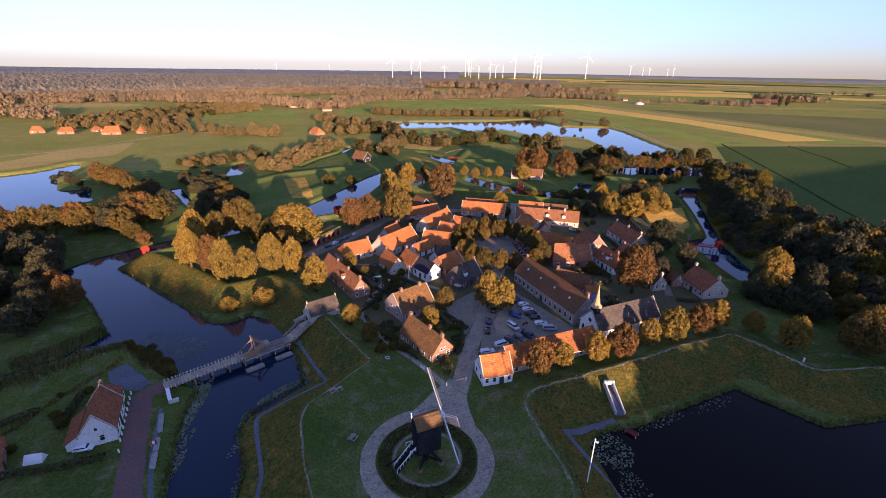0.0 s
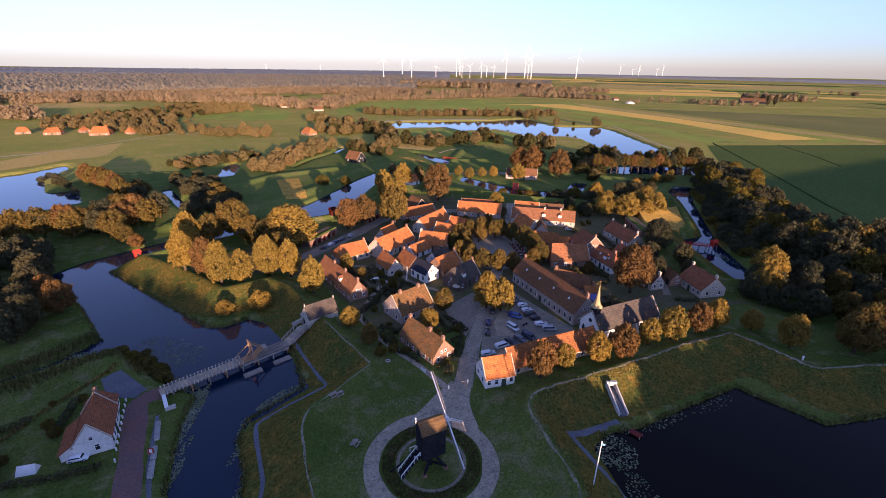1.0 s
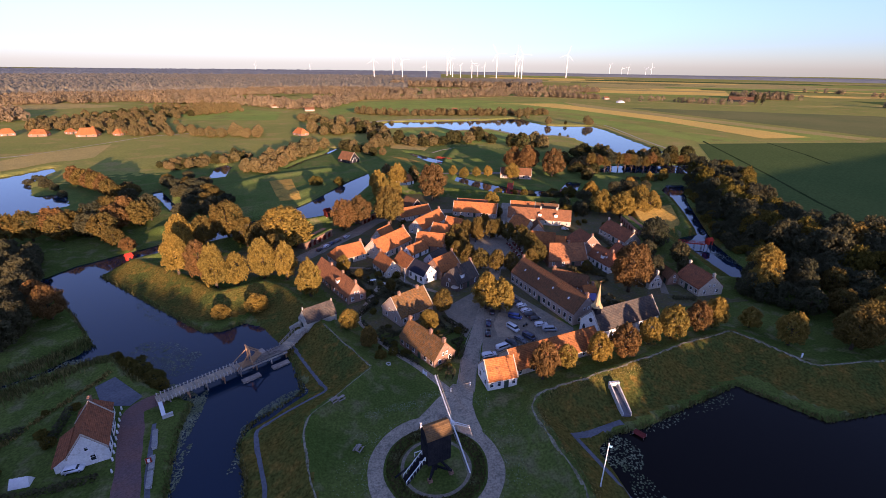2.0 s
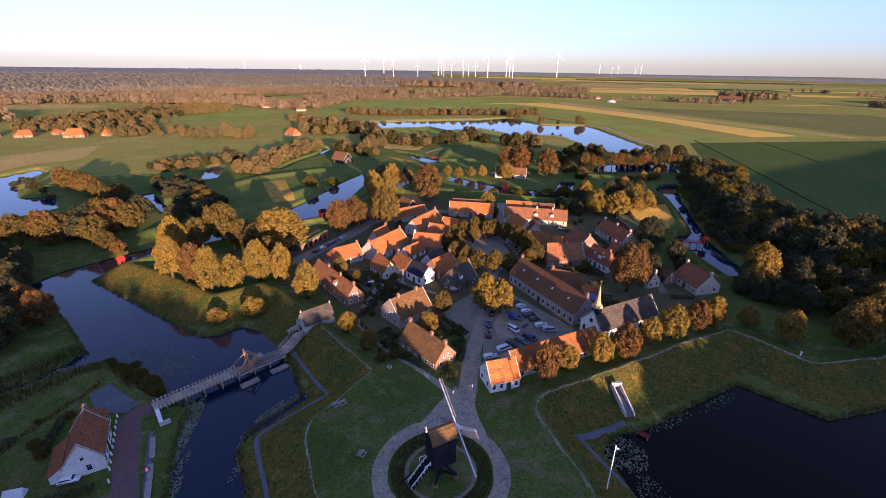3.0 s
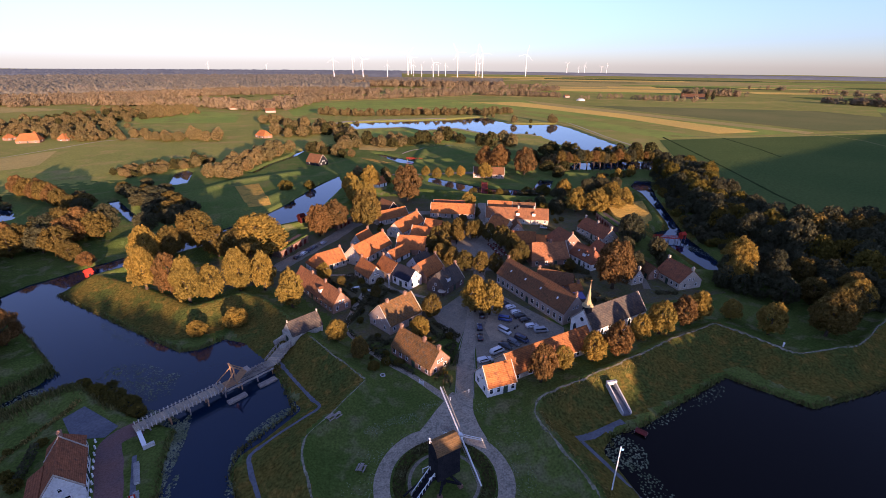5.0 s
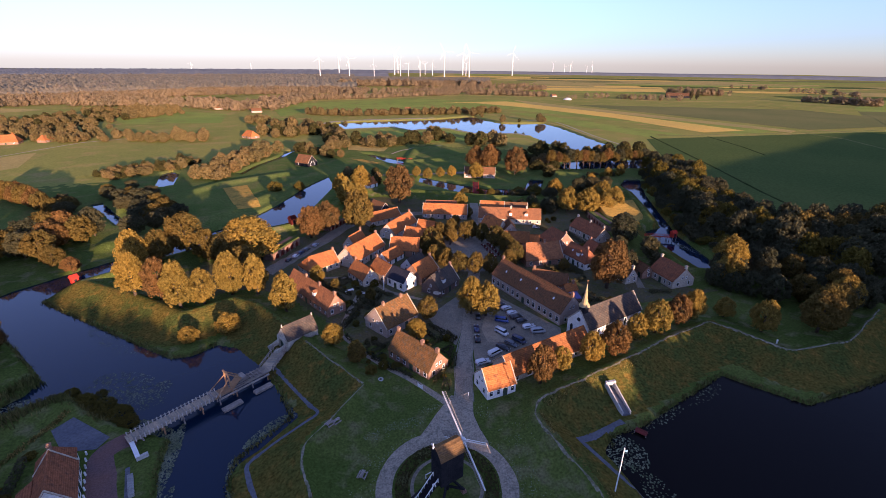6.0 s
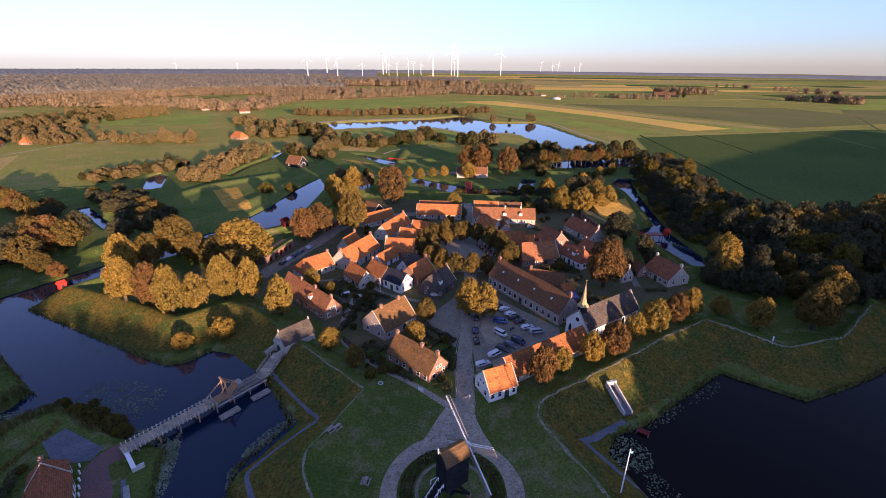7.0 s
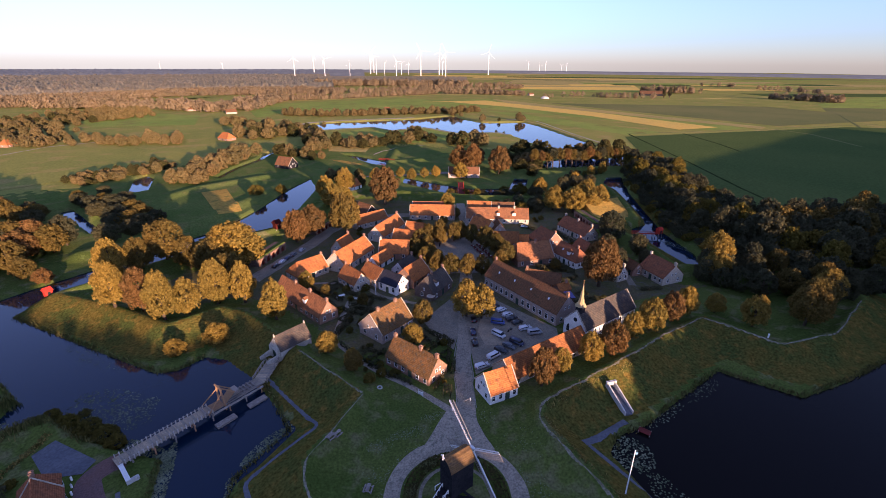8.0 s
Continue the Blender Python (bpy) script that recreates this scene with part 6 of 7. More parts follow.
# low clipped beds in the front gardens
for cx, cy, rz, w, d in ((0.5, 112.5, 31, 3.4, 2.2), (-3.2, 118.5, 31, 3.4, 2.2), (3.6, 106.6, 31, 2.6, 1.8), (-4.0, 139, 31, 3.6, 2.4), (0.8, 134.5, 31, 3.0, 2.0), (-9, 160, 28, 4.0, 2.6), (-4.5, 165, 28, 3.0, 2.2), (19.8, 110.5, 31, 3.0, 2.0), (21.5, 118.5, 31, 2.8, 1.8), (70, 126.5, 15, 4.0, 2.4), (78, 128.5, 15, 4.0, 2.4), (77, 146, -6, 3.6, 2.2)):
    c, e = math.cos(radians(rz)), math.sin(radians(rz))
    hedge([(cx + c * a * w / 2 - e * b * d / 2, cy + e * a * w / 2 + c * b * d / 2) for a, b in ((-1, -1), (1, -1), (1, 1), (-1, 1))], 0.45, 0.55, "low clipped hedge round a garden bed", True)

# shrubs in the gardens
shrub = random.Random(31)
for x0, y0, x1, y1, n in ((-4, 104, 8, 122, 9), (-6, 130, 4, 148, 8), (-14, 150, 6, 158, 7), (14, 96, 24, 116, 8), (64, 118, 90, 128, 9), (66, 146, 86, 154, 5), (96, 142, 110, 176, 9), (-12, 180, 0, 192, 5), (12, 208, 18, 222, 4), (64, 232, 100, 242, 10), (-80, 80, -70, 100, 6), (40, 212, 48, 222, 3), (100, 196, 118, 226, 9)):
    for _ in range(n):
        r, x, y = shrub.uniform(0.7, 1.7), shrub.uniform(x0, x1), shrub.uniform(y0, y1)
        if line_distance(np.array(x), np.array(y), STREET) < 4.2:
            continue
        tree(x, y, r, "bush", h=r * 1.6, detail=1)


# ---- the wooden bridge ----
BX, BY, BR = -55.9, 97.2, 32.6
bridge = thing("wooden_bridge", BX, BY, 0.0, BR, "long weathered wooden drawbridge over the moat", "bridge", scale=(1, 0.76, 1))
DECK = 1.0
rng = random.Random(8)
PLANK = Shape().box(0, -2.0, -0.09, 0.24, 2.0, 0).mesh("plank", M_PLANK)
for i in range(72):
    part("plank", PLANK, bridge, pose(i * 0.27, rng.uniform(-0.06, 0.06), DECK + rng.uniform(0, 0.025), rng.uniform(-0.3, 0.3)))
for y in (-1.5, -0.5, 0.5, 1.5):
    part("beam", Shape().bar((0, y, DECK - 0.28), (32, y, DECK - 0.28), 0.24, 0.34).mesh("beam", M_OLDWOOD), bridge)
POST = Shape().box(-0.1, -0.12, -0.4, 0.1, 0.12, 0.75).mesh("railing_post", M_PALEWOOD)
for sy in (-2.05, 2.05):
    for i in range(23):
        part("railing_post", POST, bridge, pose(0.5 + i * 0.85, sy, DECK))
    part("rail", Shape().bar((0.3, sy, DECK + 0.45), (19.4, sy, DECK + 0.45), 0.08, 0.12).mesh("rail", M_OLDWOOD), bridge)
for i in range(8):
    x = 2.5 + i * 4.1
    for y in (-2.2, 0, 2.2):
        part("support_post", Shape().tube((x, y * 1.1, -3.2), (x, y, DECK - 0.3), 0.17, 0.16, 8).mesh("support_post", M_NEWWOOD if i % 2 else M_OLDWOOD), bridge)
    part("cross_beam", Shape().bar((x, -2.9, DECK - 0.5), (x, 2.9, DECK - 0.5), 0.28).mesh("cross_beam", M_NEWWOOD if i % 2 else M_OLDWOOD), bridge)
# lifting gate with its braces and planked leaf
for sy in (-2.1, 2.1):
    part("gate_post", Shape().bar((22.2, sy, -0.4), (22.0, sy * 0.62, 5.6), 0.34).mesh("gate_post", M_NEWWOOD), bridge, None, "warm brown timber post")
    part("brace", Shape().bar((22.0, sy * 0.75, 4.4), (18.0, sy * 1.25, DECK), 0.22).mesh("brace", M_NEWWOOD), bridge)
    part("balance_beam", Shape().bar((22.0, sy * 0.5, 5.6), (25.2, sy * 0.62, 2.6), 0.26).mesh("balance_beam", M_NEWWOOD), bridge)
part("lintel", Shape().bar((22.0, -2.1, 5.5), (22.0, 2.1, 5.5), 0.36).mesh("lintel", M_NEWWOOD), bridge)
lf = Shape()
for i in range(12):
    y = -1.55 + i * 0.27
    lf.bar((22.6, y, DECK + 0.15), (24.9, y, DECK + 1.9), 0.24, 0.1)
part("lifted_leaf", lf.mesh("lifted_leaf", M_NEWWOOD), bridge, None, "warm brown planked bridge leaf")
part("counterweight", Shape().box(24.9, -1.6, 2.2, 26.2, 1.6, 2.8).mesh("counterweight", M_OLDWOOD), bridge)
MIDDLE = Shape().box(0, -1.9, -0.1, 0.22, 1.9, 0).mesh("plank", M_NEWWOOD)
for i in range(9):
    part("plank", MIDDLE, bridge, pose(19.5 + i * 0.3, 0, DECK))
for x in (26.6, 27.5, 28.4, 29.3, 30.2):
    part("tie_beam", Shape().bar((x, -2.3, DECK + 0.3), (x, 2.3, DECK + 0.3), 0.2).mesh("tie_beam", M_OLDWOOD), bridge)
for y in (-1.9, 0.2, 1.9):
    part("side_beam", Shape().bar((25.2, y, DECK + 0.1), (31.6, y, DECK + 0.1), 0.3).mesh("side_beam", M_OLDWOOD), bridge)
for i in range(8):
    part("plank", PLANK, bridge, pose(30.4 + i * 0.28, rng.uniform(-0.06, 0.06), DECK + 0.02))
part("toll_board", Shape().box(17.6, -2.2, DECK, 18.0, 2.2, DECK + 0.5).mesh("toll_board", M_OLDWOOD), bridge)
part("walkway", Shape().box(19.0, -3.3, DECK - 0.3, 31.5, -2.6, DECK - 0.1).mesh("walkway", M_OLDWOOD), bridge, None, "narrow pale plank walkway")
raft = thing("pontoon", BX, BY, WATER, BR, "grey timber pontoon floating beside the bridge", "pontoon")
part("deck", Shape().box(18.2, -5.2, -0.1, 22.8, -3.6, 0.5).mesh("deck", M_OLDWOOD), raft)
for x in (19, 20.5, 22):
    part("fender", Shape().bar((x, -5.3, -0.3), (x, -5.3, 0.65), 0.18).mesh("fender", M_OLDWOOD), raft)
copy_thing(raft, pose(BX + 6.6, BY + 4.6, WATER, 0, 0, BR))
# ramp and fences up to the gate
ramp = thing("gate_ramp", -28.9, 114.6, 0.0, 69, "wooden ramp with fences before the gatehouse", "ramp")
RAMP_PLANK = Shape().box(0, -1.7, -0.2, 0.27, 1.7, 0).mesh("plank", M_PLANK)
for i in range(34):
    part("plank", RAMP_PLANK, ramp, pose(i * 0.3, rng.uniform(-0.05, 0.05), 1.0 - 0.02 * i + rng.uniform(0, 0.02)))
for sy in (-1.75, 1.75):
    for i in range(6):
        part("fence_post", Shape().bar((i * 1.7, sy, 0.4), (i * 1.7, sy, 2.1), 0.18).mesh("fence_post", M_OLDWOOD), ramp)
    part("fence_rail", Shape().bar((0, sy, 2.0), (8.6, sy, 2.0), 0.14).bar((0, sy, 1.5), (8.6, sy, 1.5), 0.12).mesh("fence_rail", M_OLDWOOD), ramp)
arch = Shape()
for x0, x1 in ((-2.2, -1.3), (1.3, 2.2)):
    arch.box(x0, -0.35, -0.5, x1, 0.35, 3.7)
arch.box(-1.3, -0.35, 3.0, 1.3, 0.35, 3.7)
for x, z in ((-1.4, 2.4), (-1.0, 2.75), (1.0, 2.75), (1.4, 2.4)):
    arch.box(x - 0.3, -0.34, z, x + 0.3, 0.34, 3.1)
portal = thing("gate_portal", -25.1, 124.4, 0.0, -60, "whitewashed gate arch under the gatehouse", "gate")
part("arch", arch.mesh("arch", M_STUCCO), portal)
part("gate_door", Shape().box(-1.4, 0.1, 0, 1.4, 0.3, 3.0).mesh("gate_door", M_DOOR), portal)
for sx in (-1, 1):
    part("wing_wall", Shape().bar((sx * 1.95, -0.2, 1.3), (sx * 1.75, -3.4, 0.6), 0.3, 1.9).mesh("wing_wall", M_STUCCO), portal)
for wx, wy, wr in ((-54.6, 96.0, -62),):
    wall = thing("parapet", wx, wy, at(wx, wy), wr, "low white concrete parapet at the bridge end", "parapet")
    part("wall", Shape().box(0, -0.35, -0.5, 5.2, 0.35, 0.95).mesh("wall", M_CONCRETE), wall)
    part("foot", Shape().box(4.6, -0.4, -0.5, 5.3, 1.8, 0.7).mesh("foot", M_CONCRETE), wall)
    part("cap", Shape().box(-0.1, -0.42, 0.95, 5.3, 0.42, 1.05).mesh("cap", M_PAINT), wall)

# ---- postern in the rampart ----
postern = thing("postern", 53.4, 82.7, 0, -5, "white concrete passage cut into the rampart slope", "passage")
for sx in (-1, 1):
    w = Shape().add([(sx * 1.0 - 0.15, 0.3, -0.6), (sx * 1.0 + 0.15, 0.3, -0.6), (sx * 1.0 + 0.15, -7.8, -0.9), (sx * 1.0 - 0.15, -7.8, -0.9), (sx * 1.0 - 0.15, 0.3, 3.1), (sx * 1.0 + 0.15, 0.3, 3.1), (sx * 1.0 + 0.15, -7.8, 0.55), (sx * 1.0 - 0.15, -7.8, 0.55)],
                    [(0, 1, 2, 3), (4, 5, 6, 7), (0, 1, 5, 4), (1, 2, 6, 5), (2, 3, 7, 6), (3, 0, 4, 7)])
    part("side_wall", w.mesh("side_wall", M_CONCRETE), postern)
part("head_wall", Shape().box(-1.3, -0.3, -0.5, -0.6, 0.35, 3.3).box(0.6, -0.3, -0.5, 1.3, 0.35, 3.3).box(-0.75, -0.3, 2.3, 0.75, 0.35, 3.3).mesh("head_wall", M_CONCRETE), postern)
part("door", Shape().box(-0.75, 0.0, 0, 0.75, 0.2, 2.4).mesh("door", M_DOOR), postern)
part("floor", Shape().add([(-0.85, 0, 1.6), (0.85, 0, 1.6), (0.85, -8.0, 0.05), (-0.85, -8.0, 0.05), (-0.85, 0, -1), (0.85, 0, -1), (0.85, -8.0, -1), (-0.85, -8.0, -1)], [(0, 1, 2, 3), (4, 5, 6, 7), (0, 1, 5, 4), (1, 2, 6, 5), (2, 3, 7, 6), (3, 0, 4, 7)]).mesh("floor", M_ASPHALT), postern)
dock = thing("jetty", 52.9, 69.9, WATER, -55, "small dull red jetty at the moat's edge", "jetty")
part("deck", Shape().box(-1.3, -0.8, 0.4, 1.3, 0.8, 0.55).mesh("deck", material("faded_red_boards", (0.2, 0.04, 0.035), (0.14, 0.035, 0.03), 0.8, 5.0, amount=0.5)), dock)
for x in (-1.2, 1.2):
    for y in (-0.7, 0.7):
        part("support_post", Shape().tube((x, y, -1.6), (x, y, 0.6), 0.1, n=8).mesh("support_post", M_OLDWOOD), dock)

# ---- red huts and bridges ----
def red_hut(x, y, rz, z, label, mat=M_REDWOOD, k=1.0):
    ob = thing("sentry_hut", x, y, z, rz, label, "hut")
    part("wall", Shape().box(-1.1 * k, -1.1 * k, 0, 1.1 * k, 1.1 * k, 2.1 * k).mesh("wall", mat), ob)
    part("roof", Shape().add([(x * k, y * k, z * k) for x, y, z in ((-1.4, -1.4, 2.1), (1.4, -1.4, 2.1), (1.4, 1.4, 2.1), (-1.4, 1.4, 2.1), (-1.2, 0, 3.3), (1.2, 0, 3.3))], [(0, 1, 5, 4), (2, 3, 4, 5), (1, 2, 5), (3, 0, 4), (3, 2, 1, 0)]).mesh("roof", mat), ob)
    part("door", Shape().box(-0.4 * k, -1.13 * k, 0, 0.4 * k, -1.1 * k, 1.7 * k).mesh("door", M_BLACKWOOD), ob, None, "dark opening")
    return ob
red_hut(-97.5, 184.5, 40, at(-97.5, 184.5) - 0.1, "bright red wooden sentry hut on the bastion's tip")
hut = red_hut(149.1, 166.8, 0, 0.9, "bright red wooden hut on piles over the moat")
for x in (-1, 1):
    for y in (-1, 1):
        part("stilt", Shape().tube((x, y, -4.2), (x, y, 0.1), 0.13, n=8).mesh("stilt", M_OLDWOOD), hut)
hut = red_hut(-23.0, 226.0, 30, 3.2, "dark red privy hut on blue-grey stilts over the moat", material("dark_red_boards", (0.09, 0.018, 0.014), (0.07, 0.015, 0.012), 0.8, 5.0, rough=0.6, amount=0.3), 1.3)
for x in (-1.4, 1.4):
    for y in (-1.4, 1.4):
        part("stilt", Shape().tube((x * 0.9, y * 0.9, -6.4), (x * 0.9, y * 0.9, 0.1), 0.16, n=8).mesh("stilt", M_STONE), hut)
def red_bridge(x, y, rz, L, W, label, z=0.75):
    ob = thing("footbridge", x, y, z, rz, label, "bridge")
    n = int(L / 0.35)
    d = Shape()
    for i in range(n):
        d.box(i * L / n, -W / 2, -0.1, i * L / n + L / n * 0.85, W / 2, 0)
    part("deck", d.mesh("deck", M_REDWOOD if W < 2 else M_DULLRED), ob)
    for sy in (-W / 2, W / 2):
        for i in range(int(L / 1.0) + 1):
            part("railing_post", Shape().box(i - 0.06, sy - 0.06, -0.2, i + 0.06, sy + 0.06, 1.05).mesh("railing_post", M_REDWOOD), ob)
        part("handrail", Shape().bar((0, sy, 1.05), (L, sy, 1.05), 0.1).mesh("handrail", M_REDWOOD), ob)
    for x in np.arange(1, L, 3.0):
        for sy in (-W / 2, W / 2):
            part("support_post", Shape().tube((x, sy, -4), (x, sy, -0.1), 0.12, n=8).mesh("support_post", M_OLDWOOD), ob)
    return ob
red_bridge(137.4, 171.9, -24, 11.5, 1.3, "narrow red wooden footbridge to the hut")
red_bridge(82.0, 252.5, 70, 40, 3.6, "red-railed wooden bridge over the back moat", 0.9)
red_bridge(60, 385, -40, 14, 2.5, "red wooden bridge over the far canal", 0.6)

# ---- casemates with arches ----
def casemate(x0, y0, x1, y1, n, label):
    L = math.hypot(x1 - x0, y1 - y0)
    rz = math.degrees(math.atan2(y1 - y0, x1 - x0))
    ob = thing("casemate", x0, y0, at((x0 + x1) / 2, (y0 + y1) / 2) - 0.1, rz, label, "casemate")
    bay = L / n
    s = Shape().box(-0.8, 0.5, -0.5, L + 0.8, 5.0, 3.3)
    w = Shape().box(-0.8, -0.3, 2.7, L + 0.8, 0.5, 3.3)
    for i in range(n + 1):
        w.box(i * bay - 0.42, -0.3, -0.5, i * bay + 0.42, 0.5, 2.7)
    for i in range(n):
        for k in range(6):
            a0, a1 = math.pi * k / 6, math.pi * (k + 1) / 6
            r, c = bay / 2 - 0.42, i * bay + bay / 2
            p = [(c - r * math.cos(a0), 1.45 + r * math.sin(a0) * 0.9), (c - r * math.cos(a1), 1.45 + r * math.sin(a1) * 0.9), (c - r * math.cos(a1), 2.72), (c - r * math.cos(a0), 2.72)]
            w.prism(p, -0.28, 0.48)
    part("vault", s.mesh("vault", M_DARKBRICK), ob)
    part("arcade", w.mesh("arcade", M_BRICK), ob)
    for i in range(n):
        part("shutter", Shape().box(i * bay + 0.5, 0.3, -0.3, (i + 1) * bay - 0.5, 0.46, 2.3).mesh("shutter", material_red), ob)
    part("turf_roof", Shape().add([(-0.8, 0.1, 3.3), (L + 0.8, 0.1, 3.3), (L + 0.8, 8.5, 1.2), (-0.8, 8.5, 1.2), (-0.8, 0.3, 3.75), (L + 0.8, 0.3, 3.75), (L + 2.0, 8.5, 2.4), (-2.0, 8.5, 2.4)], [(3, 2, 1, 0), (4, 5, 6, 7), (0, 1, 5, 4), (1, 2, 6, 5), (2, 3, 7, 6), (3, 0, 4, 7)]).mesh("turf_roof", M_GRASS), ob)
    return ob
material_red = material("dark_red_doors", (0.16, 0.03, 0.02), (0.12, 0.025, 0.02), 0.6, 4.0, rough=0.6)
casemate(-30, 190.0, -20.5, 205.0, 5, "brick casemate with a row of arched red doors")
casemate(-5.5, 219.5, 2.5, 230.0, 4, "brick casemate with arched red doors below trees")
casemate(127.5, 204, 124.0, 185.0, 6, "brick casemate with a row of dark arches")

# ---- vehicles ----
WHEEL = Shape().tube((0, -0.11, 0), (0, 0.11, 0), 0.32, n=14).mesh("wheel", M_TYRE)
RIM = Shape().tube((0, -0.12, 0), (0, 0.12, 0), 0.2, n=10).mesh("rim", P_SILVER)
HEAD, TAIL = paint("lamp_glass", (0.8, 0.8, 0.78)), paint("red_lamp_glass", (0.35, 0.02, 0.02))
def car_mesh(outline, half, inset, name, mat, z_cut):
    """A body from a side outline, narrowing above the waist."""
    n = len(outline)
    v = []
    for sy in (-1, 1):
        for x, z in outline:
            k = half - max(0, z - z_cut) * inset
            v.append((x, sy * k, z))
    f = [(i, (i + 1) % n, n + (i + 1) % n, n + i) for i in range(n)] + [tuple(range(n))[::-1], tuple(range(n, 2 * n))]
    me = Shape().add(v, f).mesh(name, mat)
    bm = bmesh.new()
    bm.from_mesh(me)
    bmesh.ops.bevel(bm, geom=bm.edges[:], offset=0.05, segments=2, affect='EDGES', clamp_overlap=True)
    bm.to_mesh(me)
    bm.free()
    me.polygons.foreach_set("use_smooth", [True] * len(me.polygons))
    return me
def car(x, y, rz, mat, label, kind="hatch", category="car"):
    ob = thing(category, x, y, at(x, y) + 0.12, rz, label, category, "vehicles in the car park", (0.9, 0.9, 0.9))
    if kind == "van":
        L, H = 5.0, 1.95
        body = [(-2.45, 0.35), (2.4, 0.35), (2.45, 0.9), (1.7, 1.15), (1.25, H), (-2.4, H), (-2.45, 1.0)]
        glass = [(1.72, 1.2), (1.33, 1.86), (-2.2, 1.86), (-2.2, 1.25)]
    elif kind == "wagon":
        L, H = 4.7, 1.5
        body = [(-2.3, 0.3), (2.25, 0.3), (2.3, 0.75), (1.2, 0.95), (0.5, H - 0.05), (-1.9, H), (-2.3, 0.95)]
        glass = [(1.12, 1.0), (0.5, H - 0.12), (-1.85, H - 0.08), (-2.15, 1.0)]
    else:
        L, H = 4.1, 1.48
        body = [(-2.0, 0.3), (2.0, 0.3), (2.05, 0.72), (1.05, 0.95), (0.35, H), (-1.4, H - 0.03), (-2.0, 0.92)]
        glass = [(0.98, 1.0), (0.35, H - 0.08), (-1.35, H - 0.1), (-1.85, 1.0)]
    half = 0.88
    part("body", car_mesh(body, half, 0.16, "body", mat, 0.95), ob)
    part("side_glass", car_mesh(glass, half + 0.015, 0.165, "side_glass", M_PANE, 0.95), ob)
    fr = Shape()
    (gx0, gz0), (gx1, gz1) = glass[0], glass[1]
    fr.add([(gx0 + 0.07, -0.72, gz0), (gx0 + 0.07, 0.72, gz0), (gx1 + 0.06, 0.66, gz1), (gx1 + 0.06, -0.66, gz1), (gx0 - 0.1, -0.72, gz0), (gx0 - 0.1, 0.72, gz0), (gx1 - 0.1, 0.66, gz1), (gx1 - 0.1, -0.66, gz1)], [(0, 1, 2, 3), (7, 6, 5, 4), (0, 4, 5, 1), (1, 5, 6, 2), (2, 6, 7, 3), (3, 7, 4, 0)])
    part("windscreen", fr.mesh("windscreen", M_PANE), ob)
    for sx in (-L * 0.31, L * 0.31):
        for sy in (-half + 0.08, half - 0.08):
            w = part("wheel", WHEEL, ob, pose(sx, sy, 0.32))
            part("rim", RIM, w)
    for sy in (-0.62, 0.62):
        part("headlight", Shape().box(L / 2 - 0.14, sy - 0.16, 0.62, L / 2 + 0.03, sy + 0.16, 0.76).mesh("headlight", HEAD), ob)
        part("tail_light", Shape().box(-L / 2 + 0.0, sy - 0.14, 0.7, -L / 2 + 0.12, sy + 0.14, 0.95).mesh("tail_light", TAIL), ob)
    return ob
for x, y, rz, mat, kind, label in (
    (48.9, 111.6, -6, P_SILVER, "van", "silver people carrier parked on cobbles"), (47.4, 114.8, 4, P_WHITE, "wagon", "white estate car parked on cobbles"), (45.4, 127.2, 12, P_WHITE, "hatch", "small white hatchback parked on cobbles"),
    (45.8, 123.8, 12, P_WHITE, "hatch", "small white hatchback parked on cobbles"), (40.8, 120.4, -30, P_BLUE, "van", "bright blue van parked on cobbles"), (43.2, 132.3, 12, P_NAVY, "wagon", "dark blue car parked on cobbles"),
    (44.3, 129.7, 12, P_BLACK, "hatch", "black hatchback parked on cobbles"), (43.6, 135.2, 12, P_BLUE, "hatch", "blue car parked beside a tree"), (46.1, 121.2, 10, P_BLACK, "wagon", "black estate car parked on cobbles"),
    (46.8, 118.6, 10, P_BLACK, "hatch", "black car parked on cobbles"), (38.0, 114.1, -62, P_WHITE, "van", "white delivery van parked on cobbles"), (38.3, 107.7, -58, P_GREY, "wagon", "dark grey car parked on cobbles"),
    (41.2, 108.6, -58, P_NAVY, "van", "navy blue van parked on cobbles"), (35.2, 106.6, -55, P_BLACK, "wagon", "black car parked on cobbles"), (31.8, 104.6, 20, P_WHITE, "van", "white van parked near the orange roof"),
    (26.9, 101.5, 8, P_WHITE, "wagon", "white and blue car parked by the street"), (31.4, 118.1, 75, P_NAVY, "hatch", "dark blue car parked along the street"), (29.7, 112.8, 75, P_BLACK, "hatch", "black car parked along the street"),
    (34.4, 124.6, 75, P_BLACK, "hatch", "dark car parked under a linden"), (-64.0, 78.9, 8, P_WHITE, "hatch", "white car parked beside the farmhouse"), (-13.5, 201.5, 60, P_SILVER, "hatch", "silver car parked in the lane"),
    (-24.5, 187.5, 60, P_BLACK, "hatch", "black car parked in the lane"), (-21.8, 191.0, 60, P_WHITE, "hatch", "white car parked in the lane"), (-19.5, 194.2, 60, P_NAVY, "wagon", "dark blue car parked in the lane"), (-17.2, 197.4, 60, P_GREY, "hatch", "grey car parked in the lane"),
    (93, 197, -30, P_WHITE, "hatch", "white car parked behind the long house"),
):
    car(x, y, rz, mat, label, kind)
bike = thing("motorcycle", 42.4, 115.4, at(42.4, 115.4) + 0.1, 30, "dark motorcycle parked on cobbles", "motorcycle")
